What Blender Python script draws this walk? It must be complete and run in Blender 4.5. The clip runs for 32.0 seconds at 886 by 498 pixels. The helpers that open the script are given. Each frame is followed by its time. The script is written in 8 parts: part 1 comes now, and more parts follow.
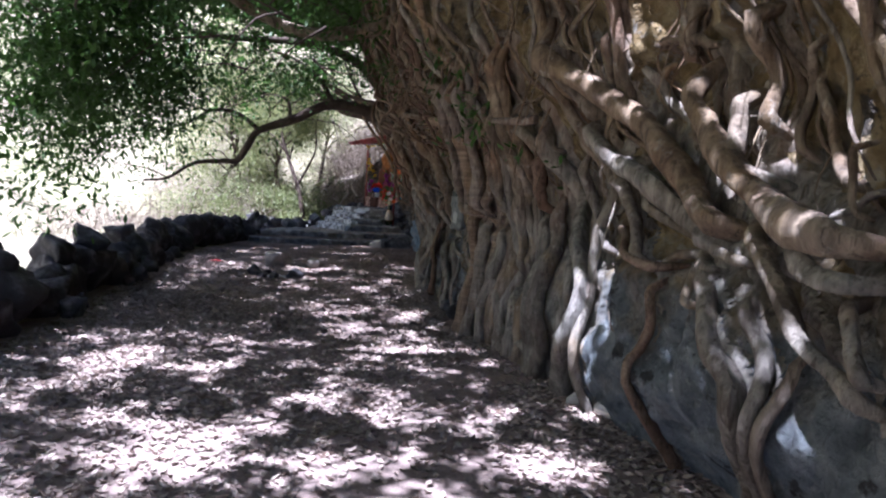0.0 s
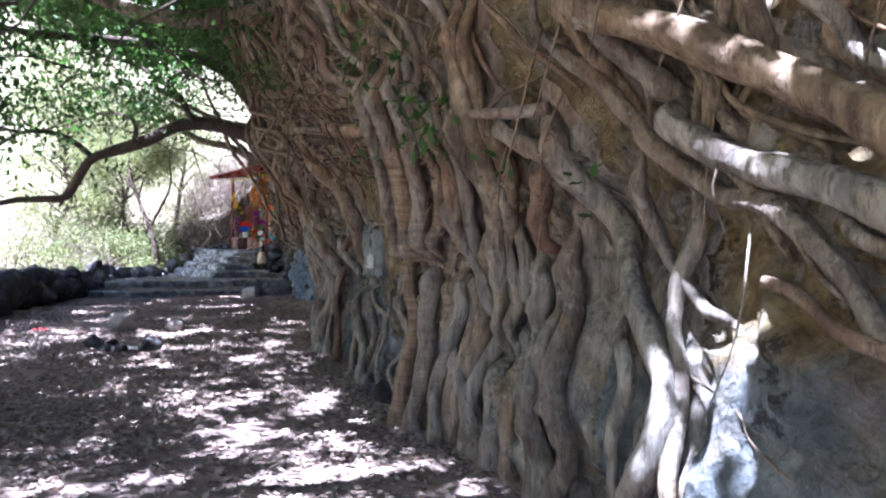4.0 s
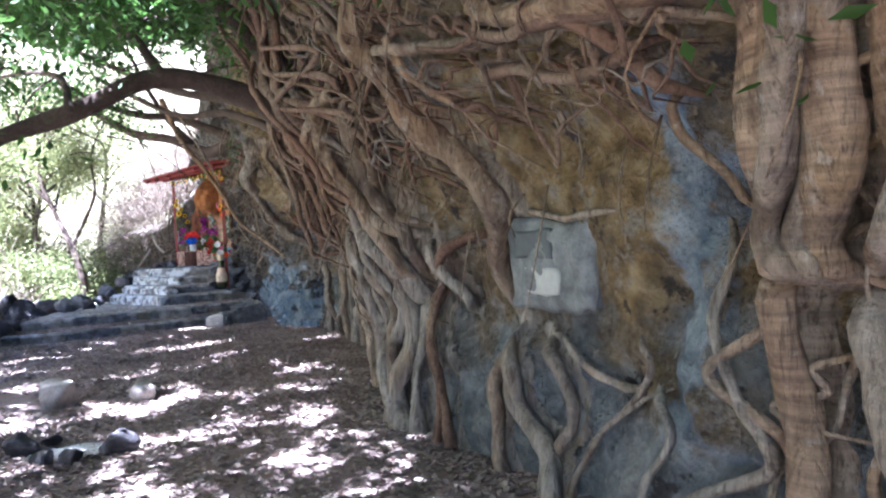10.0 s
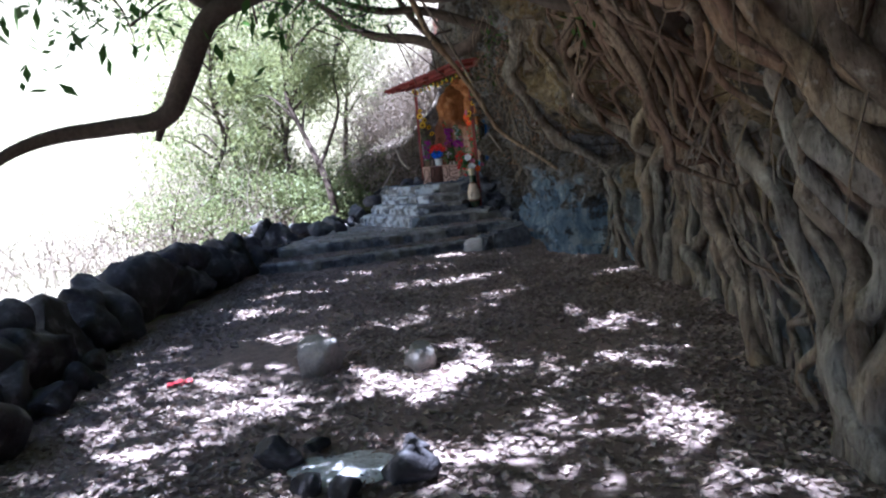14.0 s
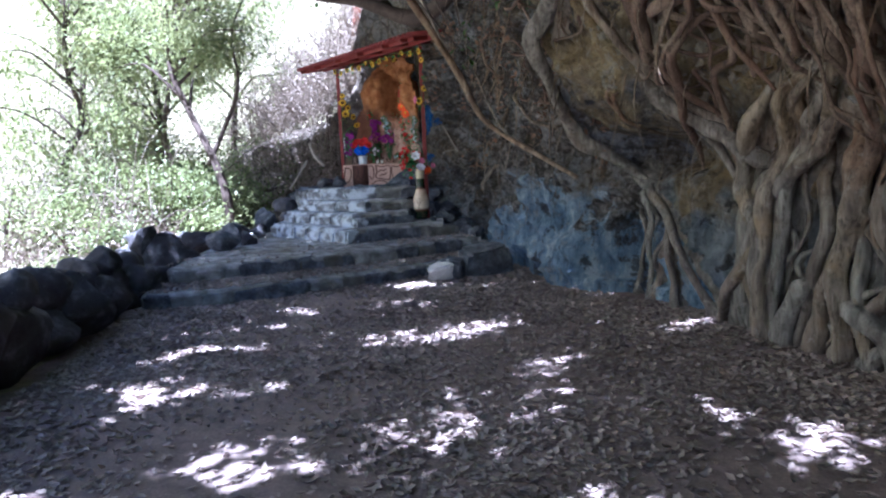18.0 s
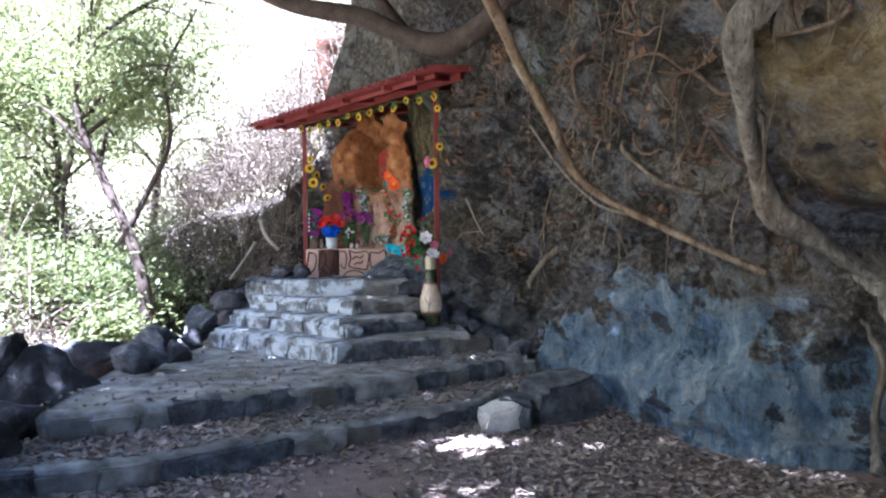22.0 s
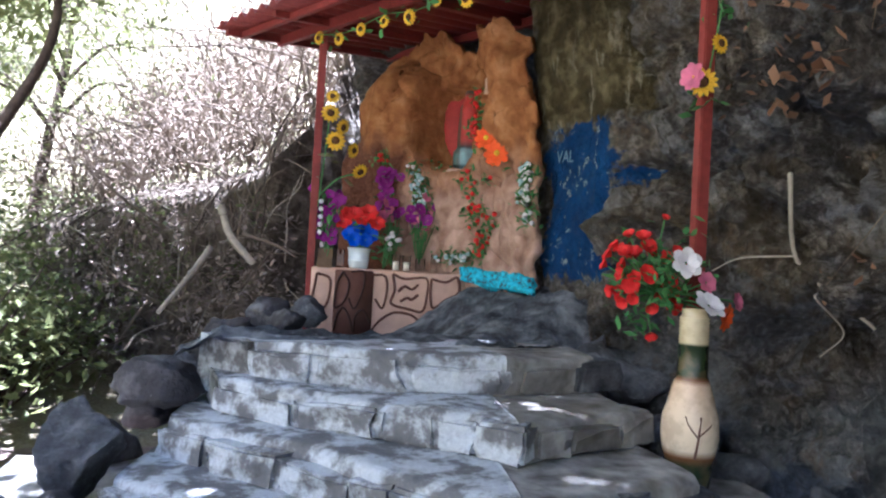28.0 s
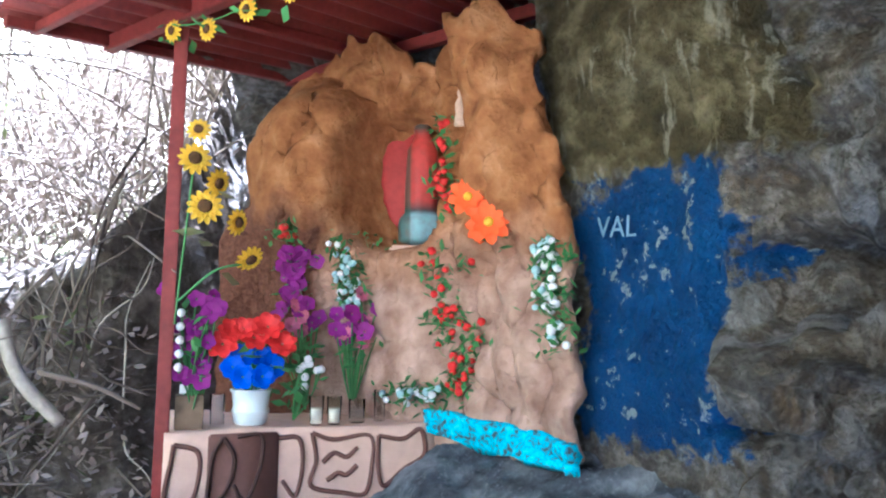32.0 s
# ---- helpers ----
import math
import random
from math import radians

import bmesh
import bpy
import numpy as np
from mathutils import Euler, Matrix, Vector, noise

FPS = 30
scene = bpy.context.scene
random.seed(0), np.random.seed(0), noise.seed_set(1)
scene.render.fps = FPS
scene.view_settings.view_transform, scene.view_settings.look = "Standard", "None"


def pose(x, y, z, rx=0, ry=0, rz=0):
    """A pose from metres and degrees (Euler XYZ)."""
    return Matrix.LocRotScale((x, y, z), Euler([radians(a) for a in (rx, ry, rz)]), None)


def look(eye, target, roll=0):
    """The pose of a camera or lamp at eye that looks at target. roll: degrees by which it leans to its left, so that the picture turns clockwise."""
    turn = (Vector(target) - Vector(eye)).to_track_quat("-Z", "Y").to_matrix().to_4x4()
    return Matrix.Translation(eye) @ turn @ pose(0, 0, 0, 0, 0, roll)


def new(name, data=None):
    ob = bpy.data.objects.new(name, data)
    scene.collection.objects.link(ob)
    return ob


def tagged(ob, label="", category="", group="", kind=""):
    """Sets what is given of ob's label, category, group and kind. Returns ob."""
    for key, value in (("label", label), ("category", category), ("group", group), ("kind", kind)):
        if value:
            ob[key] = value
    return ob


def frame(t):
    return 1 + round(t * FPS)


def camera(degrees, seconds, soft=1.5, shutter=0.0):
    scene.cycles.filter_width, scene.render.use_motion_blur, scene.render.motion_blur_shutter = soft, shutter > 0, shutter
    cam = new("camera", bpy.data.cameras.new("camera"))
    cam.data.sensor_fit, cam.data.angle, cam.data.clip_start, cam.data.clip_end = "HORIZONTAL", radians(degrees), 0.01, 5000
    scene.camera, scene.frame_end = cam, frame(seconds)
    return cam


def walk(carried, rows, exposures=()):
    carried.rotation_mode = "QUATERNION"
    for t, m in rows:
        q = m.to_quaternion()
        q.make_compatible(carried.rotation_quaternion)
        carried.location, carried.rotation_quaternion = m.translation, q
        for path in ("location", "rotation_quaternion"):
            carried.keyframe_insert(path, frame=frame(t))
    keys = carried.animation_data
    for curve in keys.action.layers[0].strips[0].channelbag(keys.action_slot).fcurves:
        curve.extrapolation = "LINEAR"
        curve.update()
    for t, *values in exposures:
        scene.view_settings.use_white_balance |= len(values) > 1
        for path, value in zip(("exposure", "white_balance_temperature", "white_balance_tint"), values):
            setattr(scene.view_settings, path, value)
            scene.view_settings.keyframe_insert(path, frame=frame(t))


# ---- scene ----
import functools

cam = camera(63.8, 32.0, soft=2.2)
PATH = [
    (0, (1.424, -2.227, 1.409), (1.072, -0.262, 1.273), 3.3),
    (0.5, (1.297, -1.867, 1.415), (1.029, 0.109, 1.266), 2.4),
    (1, (1.143, -1.618, 1.424), (1.014, 0.375, 1.33), 2.3),
    (1.5, (0.932, -1.389, 1.471), (1.027, 0.609, 1.441), 0.1),
    (2, (0.854, -1.184, 1.433), (0.915, 0.814, 1.386), 1.0),
    (2.5, (0.802, -0.878, 1.464), (0.865, 1.12, 1.433), 0.7),
    (4.5, (0.444, 0.113, 1.422), (0.43, 2.113, 1.397), 0.3),
    (5, (0.279, 0.388, 1.437), (0.226, 2.387, 1.449), -1.0),
    (5.5, (0.16, 0.648, 1.43), (0.082, 2.646, 1.369), -0.6),
    (6, (0.044, 0.905, 1.441), (-0.121, 2.898, 1.418), -0.9),
    (6.5, (-0.093, 1.183, 1.412), (-0.172, 3.182, 1.39), -1.5),
    (7, (-0.235, 1.419, 1.439), (-0.258, 3.418, 1.37), -1.3),
    (7.5, (-0.341, 1.764, 1.439), (-0.38, 3.763, 1.414), -1.7),
    (8, (-0.462, 2.033, 1.437), (-0.505, 4.031, 1.369), -1.1),
    (8.5, (-0.612, 2.306, 1.466), (-0.65, 4.303, 1.363), -3.4),
    (9, (-0.726, 2.583, 1.46), (-0.767, 4.583, 1.448), -1.5),
    (9.5, (-0.863, 2.881, 1.463), (-0.888, 4.881, 1.439), 0.5),
    (10, (-1.061, 3.139, 1.491), (-0.838, 5.126, 1.449), -3.0),
    (10.5, (-1.155, 3.446, 1.469), (-1.008, 5.441, 1.47), -1.7),
    (11, (-1.305, 3.687, 1.492), (-1.328, 5.687, 1.459), -2.5),
    (11.5, (-1.482, 3.962, 1.514), (-1.654, 5.954, 1.484), -4.2),
    (12, (-1.554, 4.243, 1.51), (-1.939, 6.203, 1.43), -5.6),
    (12.5, (-1.606, 4.489, 1.502), (-1.971, 6.45, 1.353), -2.5),
    (13, (-1.723, 4.803, 1.497), (-2.11, 6.763, 1.393), -3.0),
    (13.5, (-1.827, 5.105, 1.507), (-2.239, 7.054, 1.334), -5.9),
    (15.5, (-2.674, 6.402, 1.598), (-2.97, 8.353, 1.272), 0.1),
    (16, (-2.865, 6.624, 1.617), (-3.08, 8.595, 1.352), 0.7),
    (16.5, (-3.075, 6.964, 1.65), (-3.207, 8.941, 1.374), -2.4),
    (17, (-3.242, 7.38, 1.583), (-3.415, 9.367, 1.445), -1.0),
    (17.5, (-3.453, 7.734, 1.561), (-3.64, 9.716, 1.376), -1.8),
    (18, (-3.705, 8.118, 1.568), (-3.736, 10.099, 1.297), -2.5),
    (18.5, (-3.904, 8.524, 1.503), (-3.916, 10.518, 1.361), -0.6),
    (19, (-4.083, 8.896, 1.508), (-4.003, 10.89, 1.39), -1.7),
    (19.5, (-4.319, 9.284, 1.533), (-4.146, 11.267, 1.341), -1.3),
    (20, (-4.428, 9.702, 1.507), (-4.303, 11.697, 1.423), -1.4),
    (20.5, (-4.584, 10.115, 1.478), (-4.415, 12.105, 1.375), -1.3),
    (21, (-4.701, 10.53, 1.47), (-4.449, 12.512, 1.37), -1.5),
    (21.5, (-4.778, 10.949, 1.495), (-4.659, 12.945, 1.459), -0.6),
    (22, (-4.894, 11.369, 1.456), (-4.682, 13.358, 1.44), -0.5),
    (22.5, (-4.932, 11.763, 1.48), (-4.758, 13.755, 1.446), -1.5),
    (23, (-5.001, 12.181, 1.463), (-4.84, 14.175, 1.467), -2.0),
    (23.5, (-5.131, 12.605, 1.449), (-4.859, 14.587, 1.443), -2.0),
    (24, (-5.209, 13.038, 1.451), (-4.968, 15.023, 1.447), -1.3),
    (24.5, (-5.274, 13.372, 1.51), (-5.197, 15.37, 1.559), -3.9),
    (26.5, (-5.681, 15.004, 1.401), (-5.465, 16.99, 1.495), 2.9),
    (27, (-5.758, 15.49, 1.39), (-5.477, 17.468, 1.479), 1.3),
    (27.5, (-5.83, 15.909, 1.384), (-5.546, 17.888, 1.411), 2.1),
    (28, (-5.96, 16.436, 1.45), (-5.541, 18.391, 1.497), 3.2),
    (28.5, (-5.962, 16.783, 1.591), (-5.492, 18.727, 1.584), 0.1),
    (29, (-5.971, 17.028, 1.632), (-5.605, 18.992, 1.737), -0.6),
    (29.5, (-6.009, 17.326, 1.658), (-5.526, 19.262, 1.786), 1.0),
    (30, (-6.037, 17.628, 1.755), (-5.472, 19.543, 1.86), 1.1),
    (30.5, (-5.857, 17.958, 1.801), (-5.258, 19.859, 1.968), 1.3),
    (31, (-5.845, 18.219, 1.824), (-5.201, 20.104, 2.006), 0.5),
    (31.5, (-5.863, 18.515, 1.834), (-5.103, 20.351, 2.057), -1.5),
    (32, (-5.79, 18.702, 1.86), (-5.082, 20.561, 2.071), 0.6),
]
EXPOSURES = [(0, 2.5, 5100, 23), (1, 2.95, 4950, 23), (2.0, 3.45, 4950, 23), (5, 3.5, 4950, 22), (7, 3.45, 4950, 25), (10, 4.2, 4900, 22), (11, 4.2, 4900, 24), (12, 3.5, 4900, 21), (13, 2.9, 4900, 19), (16, 2.9, 4620, 18), (18, 3.47, 4620, 21), (20, 3.95, 4720, 23), (22, 3.95, 4800, 20), (24, 4.05, 4850, 25), (28, 4.0, 5000, 20), (30, 4.2, 4700, 17), (31, 4.7, 4650, 17), (32, 4.95, 4550, 15)]
walk(cam, [(t, look(eye, target, roll)) for t, eye, target, roll in PATH], EXPOSURES)

# ---- world, sun ----
SUN_FROM = Vector((-0.26, -0.24, 0.93)).normalized()
world = bpy.data.worlds.new("world")
scene.world = world
world.use_nodes = True
wn = world.node_tree
sky = wn.nodes.new("ShaderNodeTexSky")
sky.sky_type = "NISHITA"
sky.sun_disc = False
sky.sun_elevation = math.asin(SUN_FROM.z)
sky.sun_rotation = math.atan2(SUN_FROM.x, SUN_FROM.y)
wn.links.new(sky.outputs[0], wn.nodes["Background"].inputs[0])
wn.nodes["Background"].inputs[1].default_value = 0.03
sun = new("sun", bpy.data.lights.new("sun", "SUN"))
sun.data.energy = 5.0
sun.data.angle = radians(0.6)
sun.data.color = (1.0, 0.95, 0.87)
sun.matrix_world = look(SUN_FROM * 60, (0, 0, 0))


# ---- materials ----
class Mat:
    """A small builder of node materials."""

    def __init__(self, name, rough=0.85, spec=0.3):
        self.m = bpy.data.materials.new(name)
        self.m.use_nodes = True
        self.t = self.m.node_tree
        self.b = self.t.nodes["Principled BSDF"]
        self.b.inputs["Roughness"].default_value = rough
        self.b.inputs["Specular IOR Level"].default_value = spec
        self.where = self.t.nodes.new("ShaderNodeNewGeometry").outputs["Position"]

    def local(self):
        self.where = self.t.nodes.new("ShaderNodeTexCoord").outputs["Object"]
        return self

    def link(self, a, b):
        self.t.links.new(a, b)

    def noise(self, scale, detail=4.0, stretch=None, rough=0.55):
        n = self.t.nodes.new("ShaderNodeTexNoise")
        n.inputs["Scale"].default_value = scale
        n.inputs["Detail"].default_value = detail
        n.inputs["Roughness"].default_value = rough
        src = self.where
        if stretch:
            mp = self.t.nodes.new("ShaderNodeMapping")
            mp.inputs["Scale"].default_value = stretch
            self.link(src, mp.inputs[0])
            src = mp.outputs[0]
        self.link(src, n.inputs["Vector"])
        return n.outputs["Fac"]

    def voronoi(self, scale, feature="F1", out="Distance"):
        n = self.t.nodes.new("ShaderNodeTexVoronoi")
        n.feature = feature
        n.inputs["Scale"].default_value = scale
        self.link(self.where, n.inputs["Vector"])
        return n.outputs[out]

    def ramp(self, fac, *stops):
        n = self.t.nodes.new("ShaderNodeValToRGB")
        e = n.color_ramp.elements
        while len(e) < len(stops):
            e.new(0.5)
        for el, (p, c) in zip(e, stops):
            el.position = p
            el.color = (*c, 1.0) if not isinstance(c, (int, float)) else (c, c, c, 1.0)
        self.link(fac, n.inputs[0])
        return n.outputs[0]

    def mix(self, fac, a, b, mode="MIX"):
        n = self.t.nodes.new("ShaderNodeMix")
        n.data_type, n.blend_type = "RGBA", mode
        for k, v in ((0, fac), (6, a), (7, b)):
            if isinstance(v, (int, float)):
                n.inputs[k].default_value = v if k == 0 else (v, v, v, 1)
            elif isinstance(v, tuple):
                n.inputs[k].default_value = (*v, 1)
            else:
                self.link(v, n.inputs[k])
        return n.outputs[2]

    def math(self, op, a, b=0.0, clamp=False):
        n = self.t.nodes.new("ShaderNodeMath")
        n.operation, n.use_clamp = op, clamp
        for k, v in enumerate((a, b)):
            if isinstance(v, (int, float)):
                n.inputs[k].default_value = v
            else:
                self.link(v, n.inputs[k])
        return n.outputs[0]

    def axis(self, k):
        n = self.t.nodes.new("ShaderNodeSeparateXYZ")
        self.link(self.where, n.inputs[0])
        return n.outputs[k]

    def chance(self):
        return self.t.nodes.new("ShaderNodeObjectInfo").outputs["Random"]

    def island(self):
        return self.t.nodes.new("ShaderNodeNewGeometry").outputs["Random Per Island"]

    def color(self, c):
        if isinstance(c, tuple):
            self.b.inputs["Base Color"].default_value = (*c, 1)
        else:
            self.link(c, self.b.inputs["Base Color"])
        return self

    def rough(self, fac, lo, hi):
        self.link(self.ramp(fac, (0.3, lo), (0.7, hi)), self.b.inputs["Roughness"])
        return self

    def bump(self, *layers):
        last = None
        for h, dist, strength in layers:
            n = self.t.nodes.new("ShaderNodeBump")
            n.inputs["Distance"].default_value = dist
            n.inputs["Strength"].default_value = strength
            self.link(h, n.inputs["Height"])
            if last:
                self.link(last, n.inputs["Normal"])
            last = n.outputs[0]
        self.link(last, self.b.inputs["Normal"])
        return self

    def leafy(self, amount=0.5):
        """Light that passes through a thin leaf."""
        tr = self.t.nodes.new("ShaderNodeBsdfTranslucent")
        mx = self.t.nodes.new("ShaderNodeMixShader")
        mx.inputs[0].default_value = amount
        src = self.b.inputs["Base Color"]
        if src.links:
            self.link(src.links[0].from_socket, tr.inputs[0])
        else:
            tr.inputs[0].default_value = src.default_value
        self.link(self.b.outputs[0], mx.inputs[1])
        self.link(tr.outputs[0], mx.inputs[2])
        self.link(mx.outputs[0], self.t.nodes["Material Output"].inputs[0])
        return self


def plain(name, c, rough=0.6, vary=0.25, scale=30.0, bump=0.002, spec=0.3, thin=0.0):
    """A painted or moulded surface of one colour with slight wear."""
    k = Mat(name, rough, spec).local()
    n = k.noise(scale, 5)
    n2 = k.noise(scale / 6, 3)
    dark = tuple(v * (1 - vary) for v in c)
    lite = tuple(min(1, v * (1 + vary * 0.6)) for v in c)
    k.color(k.mix(0.5, k.ramp(n, (0.3, dark), (0.7, lite)), k.ramp(n2, (0.3, dark), (0.7, lite))))
    if bump:
        k.bump((n, bump, 0.6))
    if thin:
        k.leafy(thin)
    return k.m


# bare earth and trodden leaf crumbs
k = Mat("earth", 0.95, 0.15)
fine, mid, wide = k.noise(55, 8, rough=0.7), k.noise(9, 6), k.noise(0.7, 4)
flake = k.voronoi(42, out="Color")
base = k.ramp(fine, (0.3, (0.065, 0.052, 0.048)), (0.5, (0.21, 0.168, 0.153)), (0.72, (0.44, 0.36, 0.328)))
base = k.mix(k.ramp(wide, (0.35, 0.0), (0.65, 0.6)), base, (0.21, 0.165, 0.153))
base = k.mix(0.35, base, k.ramp(mid, (0.3, (0.12, 0.085, 0.074)), (0.7, (0.38, 0.285, 0.25))))
k.color(base).bump((fine, 0.02, 0.7), (mid, 0.03, 0.5))
EARTH = k.m

# sun-bleached dry grass and pale soil outside the wall
k = Mat("dry_slope", 0.95, 0.1)
fine, mid, wide = k.noise(28, 8, rough=0.7), k.noise(3, 6), k.noise(0.25, 4)
base = k.ramp(fine, (0.3, (0.12, 0.10, 0.06)), (0.55, (0.28, 0.245, 0.18)), (0.75, (0.42, 0.38, 0.30)))
base = k.mix(k.ramp(wide, (0.45, 0.0), (0.6, 0.7)), base, k.ramp(mid, (0.35, (0.17, 0.19, 0.08)), (0.65, (0.42, 0.39, 0.25))))
k.color(base).bump((fine, 0.05, 0.8), (mid, 0.15, 0.6))
SLOPE = k.m

# the cliff: grey-brown tuff, blue-grey wash of old paint low down
k = Mat("cliff_rock", 0.88, 0.25)
fine, mid, wide = k.noise(34, 9, rough=0.65), k.noise(5.5, 7, rough=0.6), k.noise(1.1, 5)
rock = k.ramp(mid, (0.28, (0.04, 0.036, 0.033)), (0.5, (0.12, 0.107, 0.092)), (0.74, (0.30, 0.26, 0.215)))
ochre = k.ramp(mid, (0.3, (0.075, 0.052, 0.024)), (0.52, (0.20, 0.145, 0.066)), (0.75, (0.42, 0.33, 0.18)))
rock = k.mix(k.ramp(wide, (0.42, 0.0), (0.54, 0.85)), rock, ochre)
rock = k.mix(k.ramp(k.noise(3.2, 7, (1.0, 1.0, 0.35), 0.65), (0.55, 0.0), (0.66, 0.55)), rock, (0.36, 0.365, 0.35))
rock = k.mix(k.ramp(k.noise(2.1, 6), (0.60, 0.0), (0.68, 0.6)), rock, (0.035, 0.033, 0.034))
grit = k.noise(15, 10, rough=0.72)
rock = k.mix(0.3, rock, k.ramp(grit, (0.34, (0.03, 0.028, 0.026)), (0.5, (0.16, 0.148, 0.13)), (0.64, (0.46, 0.44, 0.40))))
grey = k.ramp(mid, (0.3, (0.085, 0.105, 0.125)), (0.5, (0.20, 0.235, 0.265)), (0.72, (0.38, 0.43, 0.47)))
low = k.math("SUBTRACT", k.math("MULTIPLY", k.noise(1.7, 5), 2.6), k.axis(2))
rock = k.mix(k.ramp(low, (0.25, 0.0), (0.6, 0.85)), rock, grey)
# blue wash between the stepped terrace and the roots
along = k.math("ABSOLUTE", k.math("SUBTRACT", k.axis(1), 16.7))
reach = k.math("SUBTRACT", k.math("ADD", 1.15, k.math("MULTIPLY", k.noise(2.6, 5, rough=0.65), 2.9)), k.math("ADD", k.math("MULTIPLY", along, 0.62), k.math("MULTIPLY", k.axis(2), 1.35)))
wash = k.ramp(reach, (0.8, 0.0), (1.0, 0.85))
blue = k.ramp(k.noise(6, 8, (1.0, 1.0, 0.3), 0.7), (0.34, (0.045, 0.075, 0.12)), (0.44, (0.17, 0.28, 0.43)), (0.54, (0.31, 0.45, 0.62)), (0.63, (0.62, 0.72, 0.80)))
rock = k.mix(wash, rock, blue)
band = k.math("MULTIPLY", k.ramp(k.math("SUBTRACT", k.axis(2), k.math("MULTIPLY", k.noise(2.4, 6), 1.4)), (0.35, 0.0), (0.6, 1.0)), k.ramp(k.noise(1.6, 6), (0.36, 0.0), (0.5, 0.9)))
band = k.math("MULTIPLY", band, k.ramp(k.math("SUBTRACT", k.axis(1), k.math("ADD", 15.0, k.noise(2, 4))), (0.5, 1.0), (1.0, 0.12)))
rock = k.mix(band, rock, k.ramp(mid, (0.3, (0.08, 0.052, 0.022)), (0.5, (0.27, 0.19, 0.085)), (0.72, (0.54, 0.43, 0.24))))
blot = k.noise(4.2, 10, rough=0.7)
rock = k.mix(k.ramp(blot, (0.56, 0.0), (0.6, 0.45)), rock, k.ramp(fine, (0.3, (0.22, 0.215, 0.2)), (0.7, (0.50, 0.50, 0.48))))
crack = k.noise(3.1, 10, rough=0.68)
rock = k.mix(k.ramp(crack, (0.385, 0.85), (0.425, 0.0)), rock, (0.028, 0.026, 0.027))
lichen = k.ramp(k.noise(12, 8, rough=0.7), (0.60, 0.0), (0.68, 0.55))
rock = k.mix(lichen, rock, (0.45, 0.46, 0.43))
# weathered stone darkened towards the shrine; the overhang's shade is put into the colour
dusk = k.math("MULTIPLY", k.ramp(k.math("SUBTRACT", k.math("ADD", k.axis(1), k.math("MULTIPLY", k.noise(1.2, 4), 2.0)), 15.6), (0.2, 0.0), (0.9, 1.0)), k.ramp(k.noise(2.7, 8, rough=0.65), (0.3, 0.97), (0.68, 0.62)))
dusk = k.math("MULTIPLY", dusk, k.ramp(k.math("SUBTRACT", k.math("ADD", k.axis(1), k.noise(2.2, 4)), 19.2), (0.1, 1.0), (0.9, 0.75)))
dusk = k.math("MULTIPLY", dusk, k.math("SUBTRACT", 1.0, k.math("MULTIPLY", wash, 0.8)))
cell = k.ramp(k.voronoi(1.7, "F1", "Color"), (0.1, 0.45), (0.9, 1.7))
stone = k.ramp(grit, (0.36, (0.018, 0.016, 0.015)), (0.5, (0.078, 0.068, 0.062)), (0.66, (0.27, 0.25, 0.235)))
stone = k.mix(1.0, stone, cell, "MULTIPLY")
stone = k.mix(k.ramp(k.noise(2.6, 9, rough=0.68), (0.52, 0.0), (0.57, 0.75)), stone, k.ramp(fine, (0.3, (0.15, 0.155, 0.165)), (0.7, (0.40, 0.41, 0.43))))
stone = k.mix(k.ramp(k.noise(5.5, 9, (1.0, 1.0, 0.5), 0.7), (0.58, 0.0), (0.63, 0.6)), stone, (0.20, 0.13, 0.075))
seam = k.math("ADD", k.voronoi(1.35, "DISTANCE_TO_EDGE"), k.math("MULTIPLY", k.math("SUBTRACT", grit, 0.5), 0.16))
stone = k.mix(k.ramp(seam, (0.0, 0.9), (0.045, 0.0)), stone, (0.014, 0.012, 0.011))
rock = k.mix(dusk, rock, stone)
# olive rock above, and a panel of deep blue paint with chipped edges, beside the grotto
rag = k.math("MULTIPLY", k.math("SUBTRACT", k.noise(6, 6, rough=0.65), 0.5), 0.5)


def panel(y0, z0, hy, hz, soft):
    a = k.math("SUBTRACT", k.math("ABSOLUTE", k.math("SUBTRACT", k.axis(1), y0)), hy)
    c = k.math("SUBTRACT", k.math("ABSOLUTE", k.math("SUBTRACT", k.axis(2), z0)), hz)
    return k.ramp(k.math("ADD", k.math("MAXIMUM", a, c), k.math("ADD", rag, 0.5)), (0.5 - soft, 1.0), (0.5 + soft, 0.0))


rock = k.mix(panel(5.95, 1.35, 0.1, 0.75, 0.05), rock, k.ramp(mid, (0.35, (0.14, 0.19, 0.25)), (0.65, (0.46, 0.53, 0.60))))
olive = k.ramp(mid, (0.3, (0.028, 0.022, 0.010)), (0.5, (0.095, 0.076, 0.034)), (0.7, (0.30, 0.25, 0.14)))
olive = k.mix(k.ramp(k.noise(9, 8, (1.0, 1.0, 0.22), 0.7), (0.58, 0.0), (0.63, 0.55)), olive, (0.44, 0.41, 0.31))
rock = k.mix(panel(20.95, 3.0, 0.55, 0.55, 0.05), rock, olive)
deep = k.ramp(k.noise(4, 5), (0.3, (0.006, 0.045, 0.16)), (0.7, (0.012, 0.085, 0.27)))
deep = k.mix(k.ramp(k.noise(9, 7, rough=0.7), (0.58, 0.0), (0.62, 0.8)), deep, (0.36, 0.42, 0.45))
rock = k.mix(panel(20.98, 1.93, 0.36, 0.52, 0.02), rock, deep)
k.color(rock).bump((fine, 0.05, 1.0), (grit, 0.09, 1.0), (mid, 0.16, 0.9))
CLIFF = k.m

